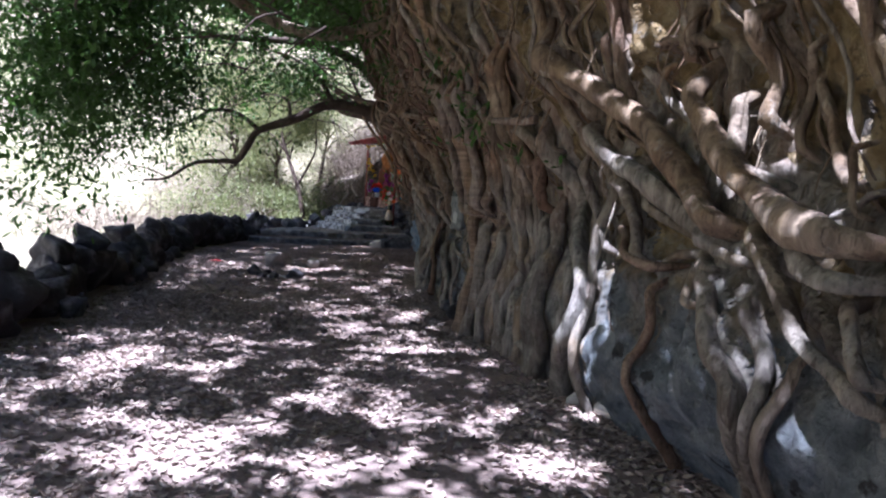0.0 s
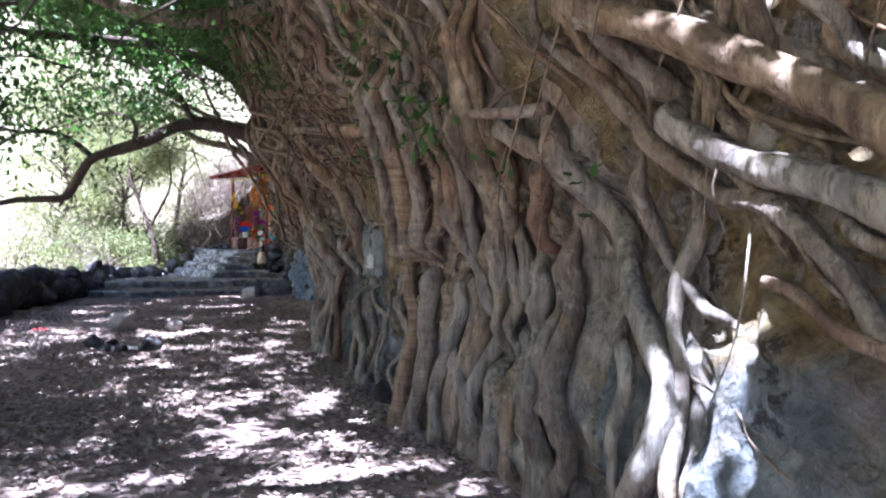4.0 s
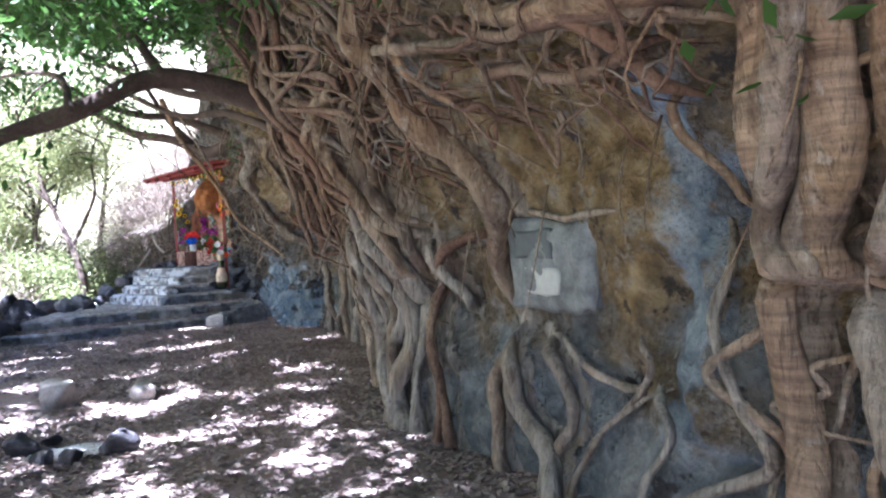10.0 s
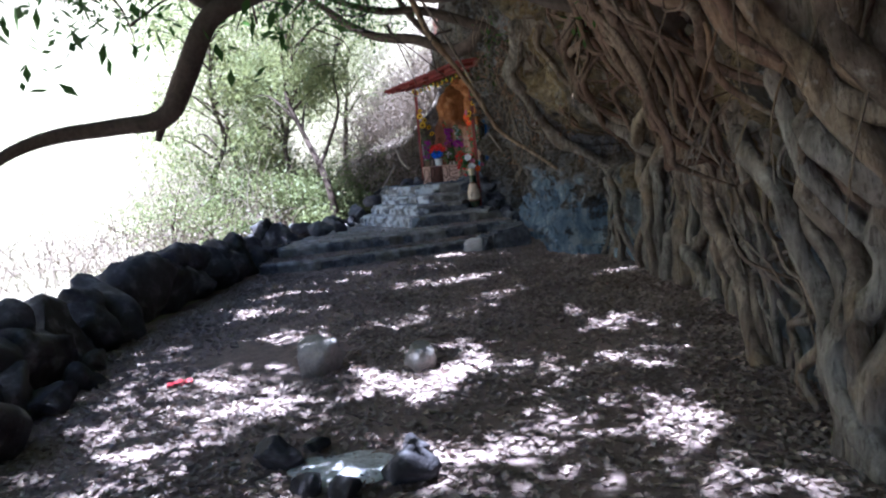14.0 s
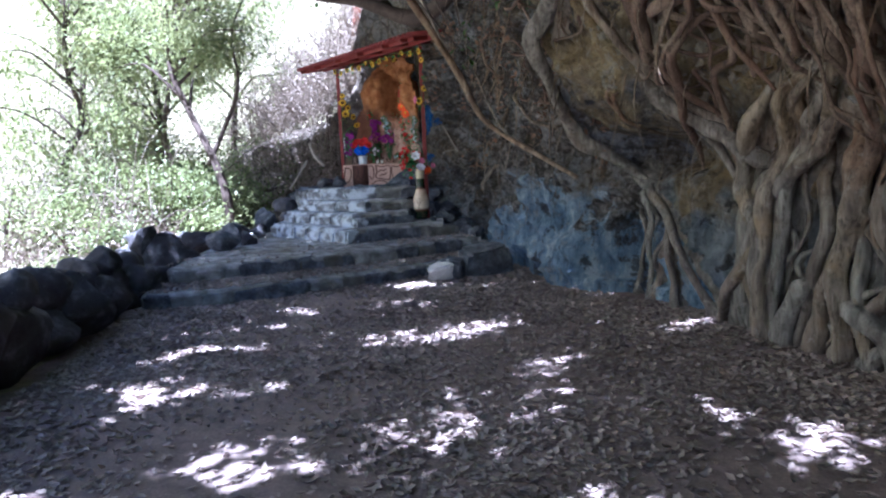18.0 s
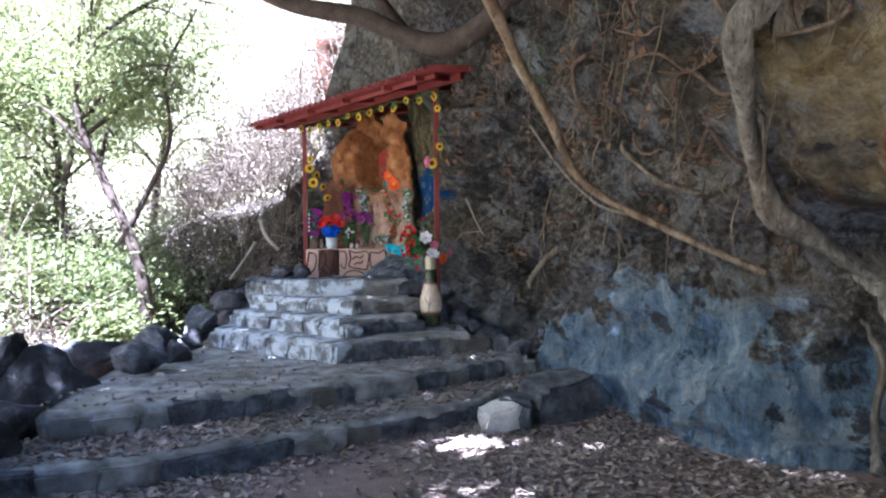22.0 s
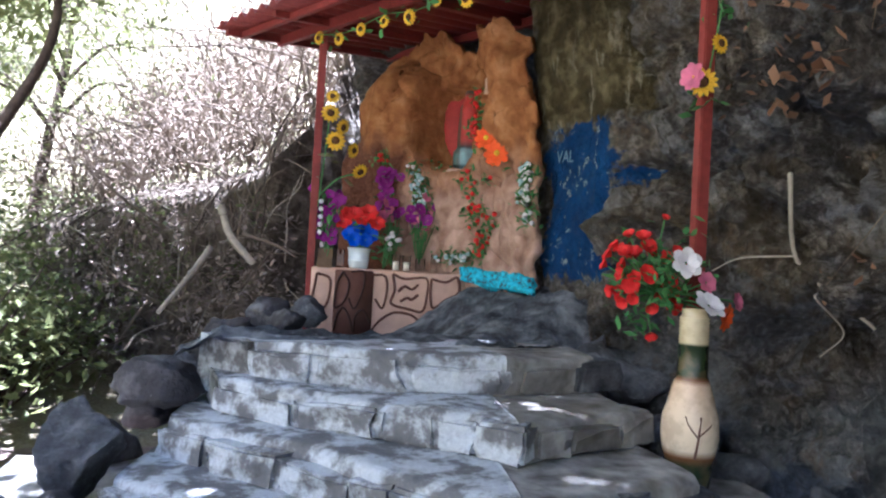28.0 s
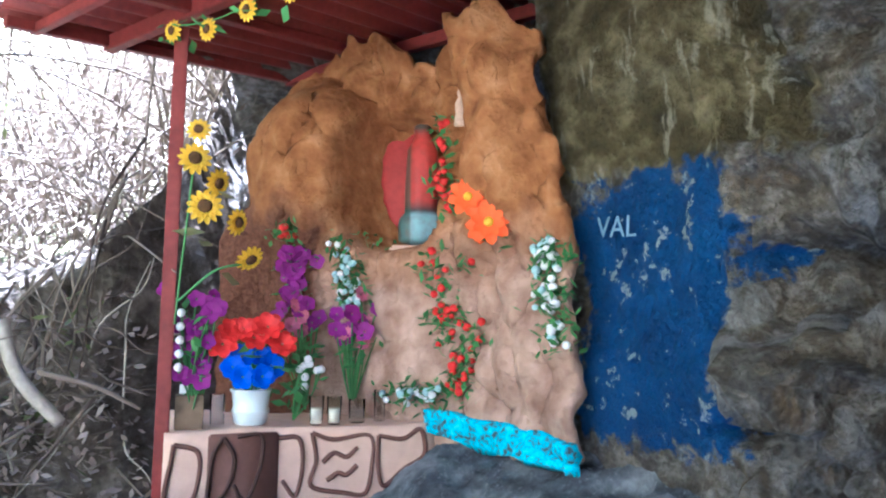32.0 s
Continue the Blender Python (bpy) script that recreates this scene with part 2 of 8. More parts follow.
# fig bark: smooth grey-brown with rings and ochre stains
k = Mat("fig_bark", 0.75, 0.3)
fine, mid, wide = k.noise(60, 7, rough=0.7), k.noise(7, 6), k.noise(1.3, 4)
rings = k.noise(4, 5, (1.0, 1.0, 9.0))
flute = k.noise(11, 6, (1.0, 1.0, 0.22), 0.65)
bark = k.ramp(mid, (0.28, (0.07, 0.05, 0.034)), (0.5, (0.19, 0.145, 0.098)), (0.75, (0.39, 0.315, 0.225)))
bark = k.mix(0.6, bark, k.ramp(flute, (0.38, (0.055, 0.038, 0.026)), (0.5, (0.20, 0.152, 0.105)), (0.64, (0.44, 0.36, 0.265))))
red = k.ramp(fine, (0.3, (0.15, 0.062, 0.034)), (0.7, (0.36, 0.175, 0.09)))
bark = k.mix(k.ramp(wide, (0.50, 0.0), (0.66, 0.55)), bark, red)
lo = k.ramp(k.math("SUBTRACT", k.axis(2), k.math("MULTIPLY", k.noise(2.2, 4), 1.9)), (0.0, 1.0), (0.9, 0.0))
bark = k.mix(k.math("MULTIPLY", lo, 0.6), bark, k.ramp(flute, (0.3, (0.10, 0.108, 0.11)), (0.68, (0.36, 0.365, 0.35))))
bark = k.mix(k.math("MULTIPLY", k.ramp(k.noise(1.7, 3), (0.56, 0.0), (0.66, 1.0)), 0.16), bark, k.ramp(rings, (0.4, (0.07, 0.045, 0.035)), (0.55, (0.36, 0.28, 0.21))))
trunk = k.ramp(k.math("ABSOLUTE", k.math("SUBTRACT", k.axis(1), 5.25)), (0.3, 0.55), (0.55, 0.0))
bark = k.mix(trunk, bark, k.ramp(k.noise(2.2, 7, (1.0, 1.0, 14.0), 0.65), (0.38, (0.085, 0.05, 0.03)), (0.5, (0.27, 0.175, 0.11)), (0.62, (0.46, 0.33, 0.22))))
ochre = k.ramp(k.noise(3.4, 5), (0.55, 0.0), (0.66, 0.4))
bark = k.mix(ochre, bark, (0.26, 0.18, 0.075))
bark = k.mix(k.ramp(k.chance(), (0.0, 0.45), (0.6, 0.0)), bark, (0.085, 0.05, 0.036))
hue = k.math("FRACT", k.math("MULTIPLY", k.chance(), 7.0))
bark = k.mix(k.ramp(hue, (0.55, 0.0), (1.0, 0.32)), bark, k.ramp(flute, (0.35, (0.15, 0.085, 0.04)), (0.65, (0.42, 0.27, 0.13))))
bark = k.mix(k.ramp(hue, (0.0, 0.5), (0.4, 0.0)), bark, k.ramp(flute, (0.35, (0.12, 0.115, 0.105)), (0.65, (0.40, 0.39, 0.36))))
strand = k.noise(34, 6, (1.0, 1.0, 0.12), 0.7)
bark = k.mix(k.ramp(strand, (0.36, 0.7), (0.47, 0.0)), bark, (0.045, 0.032, 0.024))
scale = k.noise(9, 9, rough=0.7)
bark = k.mix(k.ramp(scale, (0.57, 0.0), (0.64, 0.45)), bark, k.ramp(fine, (0.3, (0.30, 0.275, 0.235)), (0.7, (0.52, 0.49, 0.44))))
bark = k.mix(k.ramp(k.noise(2.3, 7, rough=0.65), (0.36, 0.6), (0.45, 0.0)), bark, (0.06, 0.042, 0.03))
k.color(bark).bump((fine, 0.008, 0.8), (strand, 0.02, 0.8), (flute, 0.05, 0.9), (mid, 0.04, 0.6))
BARK = k.m

k = Mat("red_bark", 0.85, 0.2)
fine, mid = k.noise(45, 7, rough=0.7), k.noise(6, 5)
wide, strand = k.noise(2.0, 5), k.noise(30, 6, (1.0, 1.0, 0.2), 0.7)
tone = k.mix(0.5, k.ramp(fine, (0.3, (0.05, 0.03, 0.022)), (0.7, (0.20, 0.13, 0.095))), k.ramp(mid, (0.3, (0.06, 0.036, 0.026)), (0.7, (0.25, 0.165, 0.12))))
tone = k.mix(k.ramp(wide, (0.45, 0.0), (0.6, 0.7)), tone, k.ramp(fine, (0.3, (0.12, 0.085, 0.06)), (0.7, (0.34, 0.27, 0.2))))
tone = k.mix(k.ramp(k.chance(), (0.5, 0.0), (1.0, 0.5)), tone, (0.19, 0.105, 0.065))
k.color(k.mix(k.ramp(strand, (0.36, 0.7), (0.48, 0.0)), tone, (0.03, 0.022, 0.018)))
k.bump((fine, 0.012, 0.9), (strand, 0.015, 0.8), (mid, 0.03, 0.7))
REDBARK = k.m

# the dark earth bank beside the altar
k = Mat("bank_earth", 0.95, 0.15)
fine, mid = k.noise(30, 9, rough=0.72), k.noise(5, 8, rough=0.65)
st = k.ramp(mid, (0.3, (0.03, 0.024, 0.019)), (0.5, (0.15, 0.122, 0.098)), (0.7, (0.36, 0.31, 0.26)))
k.color(k.mix(k.ramp(fine, (0.58, 0.0), (0.68, 0.6)), st, (0.24, 0.2, 0.16))).bump((fine, 0.05, 1.0), (mid, 0.15, 1.0))
BANK = k.m

k = Mat("dark_bark", 0.85, 0.2)
fine, mid = k.noise(45, 7, rough=0.7), k.noise(6, 5)
k.color(k.mix(0.5, k.ramp(fine, (0.3, (0.025, 0.018, 0.015)), (0.7, (0.11, 0.08, 0.065))), k.ramp(mid, (0.3, (0.035, 0.025, 0.02)), (0.7, (0.12, 0.09, 0.075)))))
k.bump((fine, 0.012, 0.9), (mid, 0.03, 0.7))
DARKBARK = k.m

# dark volcanic boulders
k = Mat("lava_stone", 0.85, 0.3)
fine, mid, wide = k.noise(40, 8, rough=0.7), k.noise(6, 6), k.noise(1.5, 3)
pit = k.ramp(k.voronoi(38), (0.0, 0.0), (0.35, 1.0))
st = k.ramp(mid, (0.3, (0.018, 0.016, 0.019)), (0.52, (0.05, 0.047, 0.052)), (0.72, (0.19, 0.185, 0.195)))
st = k.mix(k.ramp(k.chance(), (0.4, 0.0), (1.0, 0.35)), st, (0.13, 0.12, 0.125))
st = k.mix(k.ramp(fine, (0.62, 0.0), (0.7, 0.4)), st, (0.30, 0.30, 0.29))
k.color(st).bump((pit, 0.012, 0.5), (fine, 0.015, 0.7), (mid, 0.05, 0.6))
LAVA = k.m

# blue-grey boulders by the steps
k = Mat("basalt", 0.85, 0.3)
fine, mid = k.noise(34, 9, rough=0.72), k.noise(6, 8, rough=0.65)
st = k.ramp(mid, (0.3, (0.04, 0.042, 0.048)), (0.5, (0.12, 0.125, 0.14)), (0.7, (0.30, 0.31, 0.33)))
k.color(k.mix(k.ramp(fine, (0.58, 0.0), (0.66, 0.5)), st, (0.36, 0.37, 0.38))).bump((fine, 0.03, 1.0), (mid, 0.07, 0.9))
BASALT = k.m

# pale boulder
k = Mat("pale_stone", 0.85, 0.3)
fine, mid = k.noise(40, 8, rough=0.7), k.noise(6, 6)
k.color(k.mix(0.5, k.ramp(fine, (0.3, (0.16, 0.147, 0.135)), (0.7, (0.42, 0.39, 0.36))), k.ramp(mid, (0.3, (0.09, 0.083, 0.077)), (0.7, (0.46, 0.43, 0.40)))))
k.bump((fine, 0.012, 0.7), (mid, 0.03, 0.6))
PALE = k.m

CHALK = plain("chalk_stone", (0.60, 0.58, 0.55), 0.9, 0.35, 12, 0.01)

# mortared step stone, worn grey
k = Mat("step_stone", 0.9, 0.25)
fine, mid, wide = k.noise(45, 8, rough=0.7), k.noise(7, 6), k.noise(1.4, 4)
st = k.ramp(mid, (0.3, (0.12, 0.11, 0.10)), (0.48, (0.30, 0.29, 0.275)), (0.7, (0.56, 0.545, 0.52)))
st = k.mix(k.ramp(k.chance(), (0.0, 0.75), (1.0, 0.0)), st, (0.085, 0.075, 0.06))
st = k.mix(k.ramp(wide, (0.5, 0.0), (0.65, 0.5)), st, (0.14, 0.12, 0.07))
k.color(st).bump((fine, 0.012, 0.8), (mid, 0.03, 0.7))
STEP = k.m

# the same under flaking whitewash
k = Mat("whitewashed_stone", 0.85, 0.25)
fine, mid, wide = k.noise(45, 8, rough=0.7), k.noise(6, 7, rough=0.65), k.noise(1.6, 4)
st = k.ramp(mid, (0.3, (0.13, 0.13, 0.135)), (0.7, (0.28, 0.28, 0.285)))
wh = k.ramp(fine, (0.3, (0.46, 0.50, 0.55)), (0.7, (0.70, 0.74, 0.78)))
st = k.mix(k.ramp(mid, (0.44, 0.0), (0.55, 0.85)), st, wh)
k.color(st).bump((fine, 0.01, 0.7), (mid, 0.025, 0.7))
WHITEWASH = k.m


def leaf_mat(name, lo, hi, through_leaf=0.45):
    k = Mat(name, 0.5, 0.35)
    n = k.noise(1.1, 3)
    a = k.ramp(k.island(), (0.0, lo), (1.0, hi))
    b = k.ramp(n, (0.3, lo), (0.7, hi))
    k.color(k.mix(0.5, a, b)).leafy(through_leaf)
    return k.m


FIGLEAF = leaf_mat("fig_leaf", (0.025, 0.06, 0.012), (0.085, 0.17, 0.035))
PALELEAF = leaf_mat("pale_leaf", (0.10, 0.13, 0.05), (0.30, 0.31, 0.14), 0.5)
DRYLEAF = leaf_mat("dry_leaf", (0.13, 0.10, 0.088), (0.58, 0.475, 0.41), 0.1)
BRUSH = leaf_mat("dry_brush", (0.085, 0.06, 0.043), (0.25, 0.20, 0.16), 0.15)
RED = plain("red_oxide_paint", (0.20, 0.035, 0.03), 0.5, 0.35)
CEMENT = plain("pink_cement", (0.62, 0.42, 0.33), 0.9, 0.2, 14, 0.004)


# ---- mesh helpers ----
def mesh(name, verts, faces, mat, smooth=True):
    me = bpy.data.meshes.new(name)
    if isinstance(verts, np.ndarray):
        verts = verts.tolist()
    me.from_pydata(verts, [], faces if isinstance(faces, list) else faces.tolist())
    me.materials.append(mat)
    if smooth:
        me.polygons.foreach_set("use_smooth", [True] * len(me.polygons))
    me.update()
    return me


def thing(name, label, category, group="", kind="", at=None):
    ob = new(name)
    if at:
        ob.location = at
    return tagged(ob, label, category, group, kind)


def piece(name, me, parent=None, label="", m=None):
    ob = new(name, me)
    if parent is not None:
        ob.parent = parent
    if m is not None:
        ob.matrix_basis = m
    if label:
        ob["label"] = label
    return ob


def part(name, bm, material, parent=None, label="", smooth=True, m=None):
    me = bpy.data.meshes.new(name)
    if smooth:
        for f in bm.faces:
            f.smooth = True
    bm.to_mesh(me)
    bm.free()
    me.materials.append(material)
    return piece(name, me, parent, label, m)


def spline(pts, n):
    """n points evenly along a smooth curve through pts (rows of any width)."""
    p = np.array(pts, float)
    if len(p) == 2:
        return p[0] + (p[1] - p[0]) * np.linspace(0, 1, n)[:, None]
    q = np.vstack([2 * p[0] - p[1], p, 2 * p[-1] - p[-2]])
    out = []
    for s in np.linspace(0, len(p) - 1, n):
        i = min(int(s), len(p) - 2)
        f = s - i
        a, b, c, d = q[i], q[i + 1], q[i + 2], q[i + 3]
        out.append(0.5 * (2 * b + (c - a) * f + (2 * a - 5 * b + 4 * c - d) * f * f + (3 * b - a - 3 * c + d) * f**3))
    return np.array(out)


def tube_data(line, radii, sides=8, lump=0.18, flat=None):
    """A closed, uneven tube along line, its radius row by row. flat: (direction, factor) squashes it that way."""
    line = np.array(line, float)
    n = len(line)
    tang = np.gradient(line, axis=0)
    tang /= np.linalg.norm(tang, axis=1)[:, None] + 1e-9
    ref = np.array([0.0, 0.0, 1.0]) if abs(tang[0][2]) < 0.9 else np.array([1.0, 0.0, 0.0])
    side = np.cross(tang[0], ref)
    run = np.concatenate([[0], np.cumsum(np.linalg.norm(np.diff(line, axis=0), axis=1))])
    verts = []
    ang = np.linspace(0, 2 * math.pi, sides, endpoint=False)
    seed = random.random() * 50
    for i in range(n):
        side = side - tang[i] * (side @ tang[i])
        side /= np.linalg.norm(side) + 1e-9
        up = np.cross(tang[i], side)
        for j, a in enumerate(ang):
            r = radii[i] * (1 + lump * 1.5 * noise.noise(Vector((math.cos(a) * 0.9 + seed, math.sin(a) * 0.9, run[i] * 2.2))))
            off = (math.cos(a) * side + math.sin(a) * up) * r
            if flat is not None:
                d, f = flat
                off = off - d * (off @ d) * (1 - f)
            verts.append(line[i] + off)
    faces = [(i * sides + j, i * sides + (j + 1) % sides, (i + 1) * sides + (j + 1) % sides, (i + 1) * sides + j) for i in range(n - 1) for j in range(sides)]
    faces.append(tuple(range(sides - 1, -1, -1)))
    faces.append(tuple((n - 1) * sides + j for j in range(sides)))
    return np.array(verts), faces


def tube(name, pts, r0, r1, mat, parent=None, n=14, sides=8, lump=0.18, label="", mid=None):
    line = spline(pts, n)
    f = np.linspace(0, 1, n)
    radii = r0 + (r1 - r0) * f if mid is None else np.interp(f, [0, 0.5, 1], [r0, mid, r1])
    v, fc = tube_data(line, radii, sides, lump)
    return piece(name, mesh(name, v, fc, mat), parent, label)


def joined(datas):
    """One vertex and face list out of many."""
    vs, fs, k = [], [], 0
    for v, f in datas:
        vs.extend(v.tolist() if isinstance(v, np.ndarray) else v)
        fs.extend(tuple(i + k for i in face) for face in f)
        k += len(v)
    return vs, fs


def leaves(name, centres, size, mat, droop=0.3, long=2.0, parent=None, kind="", rng=None, bend=0.15, wild=0.55):
    """Many single leaves (each a folded blade of four triangles) at the given centres, as one mesh."""
    rng = rng or np.random.default_rng(5)
    c = np.asarray(centres, float)
    n = len(c)
    s = size * rng.uniform(0.6, 1.3, n)
    a = rng.uniform(0, 2 * math.pi, n)
    tilt = rng.normal(-droop, wild, n)
    d = np.stack([np.cos(a) * np.cos(tilt), np.sin(a) * np.cos(tilt), np.sin(tilt)], 1)
    w = np.stack([-np.sin(a), np.cos(a), rng.normal(0, wild * 0.9, n)], 1)
    w /= np.linalg.norm(w, axis=1)[:, None]
    nrm = np.cross(d, w)
    L, W = (s / 2)[:, None], (s / 2 / long)[:, None]
    tip, root = c + d * L, c - d * L
    mid = c - nrm * W * bend * 2
    l, r = c + w * W, c - w * W
    v = np.stack([root, l, tip, r, mid], 1).reshape(-1, 3)
    b = np.arange(n)[:, None] * 5
    f = np.concatenate([b + [0, 4, 1], b + [1, 4, 2], b + [2, 4, 3], b + [3, 4, 0]], 0)
    me = bpy.data.meshes.new(name)
    me.vertices.add(len(v))
    me.vertices.foreach_set("co", v.ravel())
    me.loops.add(f.size)
    me.loops.foreach_set("vertex_index", f.ravel())
    me.polygons.add(len(f))
    me.polygons.foreach_set("loop_start", np.arange(len(f)) * 3)
    me.polygons.foreach_set("loop_total", np.full(len(f), 3))
    me.materials.append(mat)
    me.update()
    ob = piece(name, me, parent)
    if kind:
        ob["kind"] = kind
    return ob


def box_bm(x0, x1, y0, y1, z0, z1, bevel=0.0):
    bm = bmesh.new()
    bmesh.ops.create_cube(bm, size=1.0, matrix=Matrix.Translation(((x0 + x1) / 2, (y0 + y1) / 2, (z0 + z1) / 2)) @ Matrix.Diagonal((x1 - x0, y1 - y0, z1 - z0, 1)))
    if bevel:
        bmesh.ops.bevel(bm, geom=bm.edges[:], offset=bevel, segments=2, affect="EDGES")
    return bm


def stone_mesh(name, mat, seed, sx=1.0, sy=1.0, sz=1.0, rough=0.42, cuts=3, sub=3):
    """A boulder of unit radius with flattened faces and a pitted skin."""
    rng = random.Random(seed)
    bm = bmesh.new()
    bmesh.ops.create_icosphere(bm, subdivisions=sub, radius=1.0)
    o = Vector((seed * 3.1, seed * 1.7, seed * 0.9))
    planes = [(Vector((rng.gauss(0, 1), rng.gauss(0, 1), rng.gauss(0, 0.8))).normalized(), rng.uniform(0.46, 0.8)) for _ in range(cuts * 4)]
    for v in bm.verts:
        p = v.co.copy()
        for d, h in planes:
            e = p.dot(d) - h
            if e > 0:
                p -= d * e * 0.96
        p *= 1.12 + rough * 0.8 * noise.noise(p * 1.3 + o) + rough * 0.35 * noise.noise(p * 3.5 + o) + rough * 0.22 * noise.noise(p * 8 + o)
        v.co = Vector((p.x * sx, p.y * sy, p.z * sz))
    for f in bm.faces:
        f.smooth = True
    me = bpy.data.meshes.new(name)
    bm.to_mesh(me)
    bm.free()
    me.materials.append(mat)
    return me


# ---- plan of the cliff: its foot, its lean and its height along the way ----
CLIFF_U = [-9, -4, 0, 1.6, 2.2, 2.9, 3.6, 4.2, 4.7, 5.2, 6, 7, 8, 9, 10, 10.7, 11.6, 12.5, 13.2, 14.3, 14.8, 15.5, 16.3, 17.2, 18.2, 19.3, 20.4, 21.35, 22, 22.6, 23.2, 24, 25, 27, 30, 36]
CLIFF_X = [4.8, 3.7, 2.75, 2.27, 1.95, 1.65, 1.35, 1.1, 0.9, 0.5, 0.22, -0.1, -0.45, -0.8, -0.87, -0.85, -0.72, -0.85, -1.0, -1.3, -1.65, -2.25, -2.6, -2.75, -3.1, -3.6, -4.0, -4.15, -4.3, -4.7, -5.2, -5.95, -6.8, -8.2, -10, -14]
CLIFF_Y = [u if u < 21.4 else y for u, y in zip(CLIFF_U, [0] * 28 + [21.9, 22.45, 22.8, 23.05, 23.6, 25.0, 27.4, 32.0])]
LEAN_Z = [-0.5, 0, 0.5, 1, 1.5, 2, 2.5, 3.2, 4, 5.5, 7]
LEAN = {
    -9: (0, 0, 0.2, 0.3, 0.3, 0.4, 0.3, 0.2, 0, -0.5, -1),
    0: (0, 0, 0.2, 0.3, 0.2, 0.1, 0.15, 0.3, 0.3, -0.2, -0.6),
    2: (0, 0, 0.25, 0.25, 0.1, 0.0, 0.1, 0.3, 0.5, 0.3, 0),
    4: (0, 0, 0, -0.1, -0.1, 0.2, 0.4, 0.6, 0.8, 0.8, 0.3),
    6: (0, 0, 0, 0, 0.05, 0.2, 0.5, 0.8, 1.0, 1.0, 0.5),
    8: (0, 0, -0.1, -0.2, -0.15, 0.1, 0.5, 0.9, 1.1, 1.2, 0.8),
    9.5: (0, 0, 0.1, 0.2, 0.35, 0.5, 0.7, 0.9, 1.2, 1.3, 0.8),
    12: (0, 0, 0.1, 0.1, 0.15, 0.3, 0.5, 0.8, 1.1, 1.2, 0.7),
    14: (0, 0, 0.1, 0.1, 0.1, 0.2, 0.4, 0.7, 1.0, 1.1, 0.6),
    15.5: (0, 0, 0.05, -0.1, -0.2, 0.05, 0.3, 0.6, 0.9, 1.0, 0.6),
    17: (0, 0, 0.0, -0.05, 0.05, 0.15, 0.3, 0.5, 0.8, 0.9, 0.5),
    19: (0, 0, 0, 0.0, 0.05, 0.1, 0.2, 0.4, 0.5, 0.6, 0.3),
    21: (0, 0, 0, 0, 0, 0, 0, 0.1, 0.3, 0.5, 0.3),
    24: (0, 0, 0, 0, 0, 0, 0, 0, 0.1, 0.2, 0.1),
    36: (0, 0, 0, 0, 0, 0, 0, 0, 0, 0, 0),
}
LEAN_U = sorted(LEAN)
LEAN_T = np.array([LEAN[u] for u in LEAN_U])


@functools.lru_cache(None)
def foot(u):
    return np.array([np.interp(u, CLIFF_U, CLIFF_X), np.interp(u, CLIFF_U, CLIFF_Y), 0.0])


@functools.lru_cache(None)
def outward(u):
    d = foot(u + 0.6) - foot(u - 0.6)
    d /= np.linalg.norm(d)
    return np.array([-d[1], d[0], 0.0])


@functools.lru_cache(None)
def lean_row(u):
    i = int(np.clip(np.searchsorted(LEAN_U, u) - 1, 0, len(LEAN_U) - 2))
    f = min(1, max(0, (u - LEAN_U[i]) / (LEAN_U[i + 1] - LEAN_U[i])))
    f = f * f * (3 - 2 * f)
    return LEAN_T[i] * (1 - f) + LEAN_T[i + 1] * f


def lean(u, z):
    return np.interp(z, LEAN_Z, lean_row(u))


def face(u, z, out=0.0):
    """A point on the cliff's broad face, moved out from it."""
    return foot(u) + outward(u) * (lean(u, z) + out) + np.array([0, 0, z])


def crest(u):
    return float(np.interp(u, [-9, 18, 22.5, 23.6, 24.3, 25, 27, 30, 36], [7, 7, 6, 3.6, 2.15, 1.95, 1.8, 1.5, 1.2]))


# ---- ground ----
WALL_Y = [-12, 0, 2.9, 4.9, 8.4, 9.3, 11.2, 12.7, 15.3, 16.2, 17.8, 19.5, 22, 26, 60]
WALL_X = [-2.2, -2.6, -3.2, -3.95, -5.3, -5.8, -6.5, -6.75, -7.15, -7.2, -7.3, -7.6, -8.4, -10.5, -24]


def ground_z(x, y):
    w = np.interp(y, WALL_Y, WALL_X)
    out = w - 0.35 - x
    z = 0.035 * noise.noise(Vector((x * 0.8, y * 0.8, 0))) + 0.015 * noise.noise(Vector((x * 3, y * 3, 4)))
    if out > 0:
        z += -0.12 * min(out, 6.0) + 0.25 * noise.noise(Vector((x * 0.3, y * 0.3, 9))) * min(1, out)
        if out > 8:
            z += 0.85 * (out - 8) * (1 - math.exp(-(out - 8) / 8))
            z = min(z, 60 + 0.15 * (out - 8) + 12 * noise.noise(Vector((x * 0.01, y * 0.01, 2))))
    if y > 23.5 and out > -3:
        z += min(0.6 * (y - 23.5) * min(1, (y - 23.5) / 6), 80)
    if y > 18 and out > 0:
        z += 0.12 * min(y - 18, 5.5) * min(1, out * 2)
    return z


def axis_steps(lo, hi, fine_lo, fine_hi, step, grow):
    out = list(np.arange(fine_lo, fine_hi + 1e-6, step))
    s, v = step, fine_lo
    while v > lo:
        s *= grow
        v -= s
        out.insert(0, v)
    s, v = step, fine_hi
    while v < hi:
        s *= grow
        v += s
        out.append(v)
    return np.array(out)


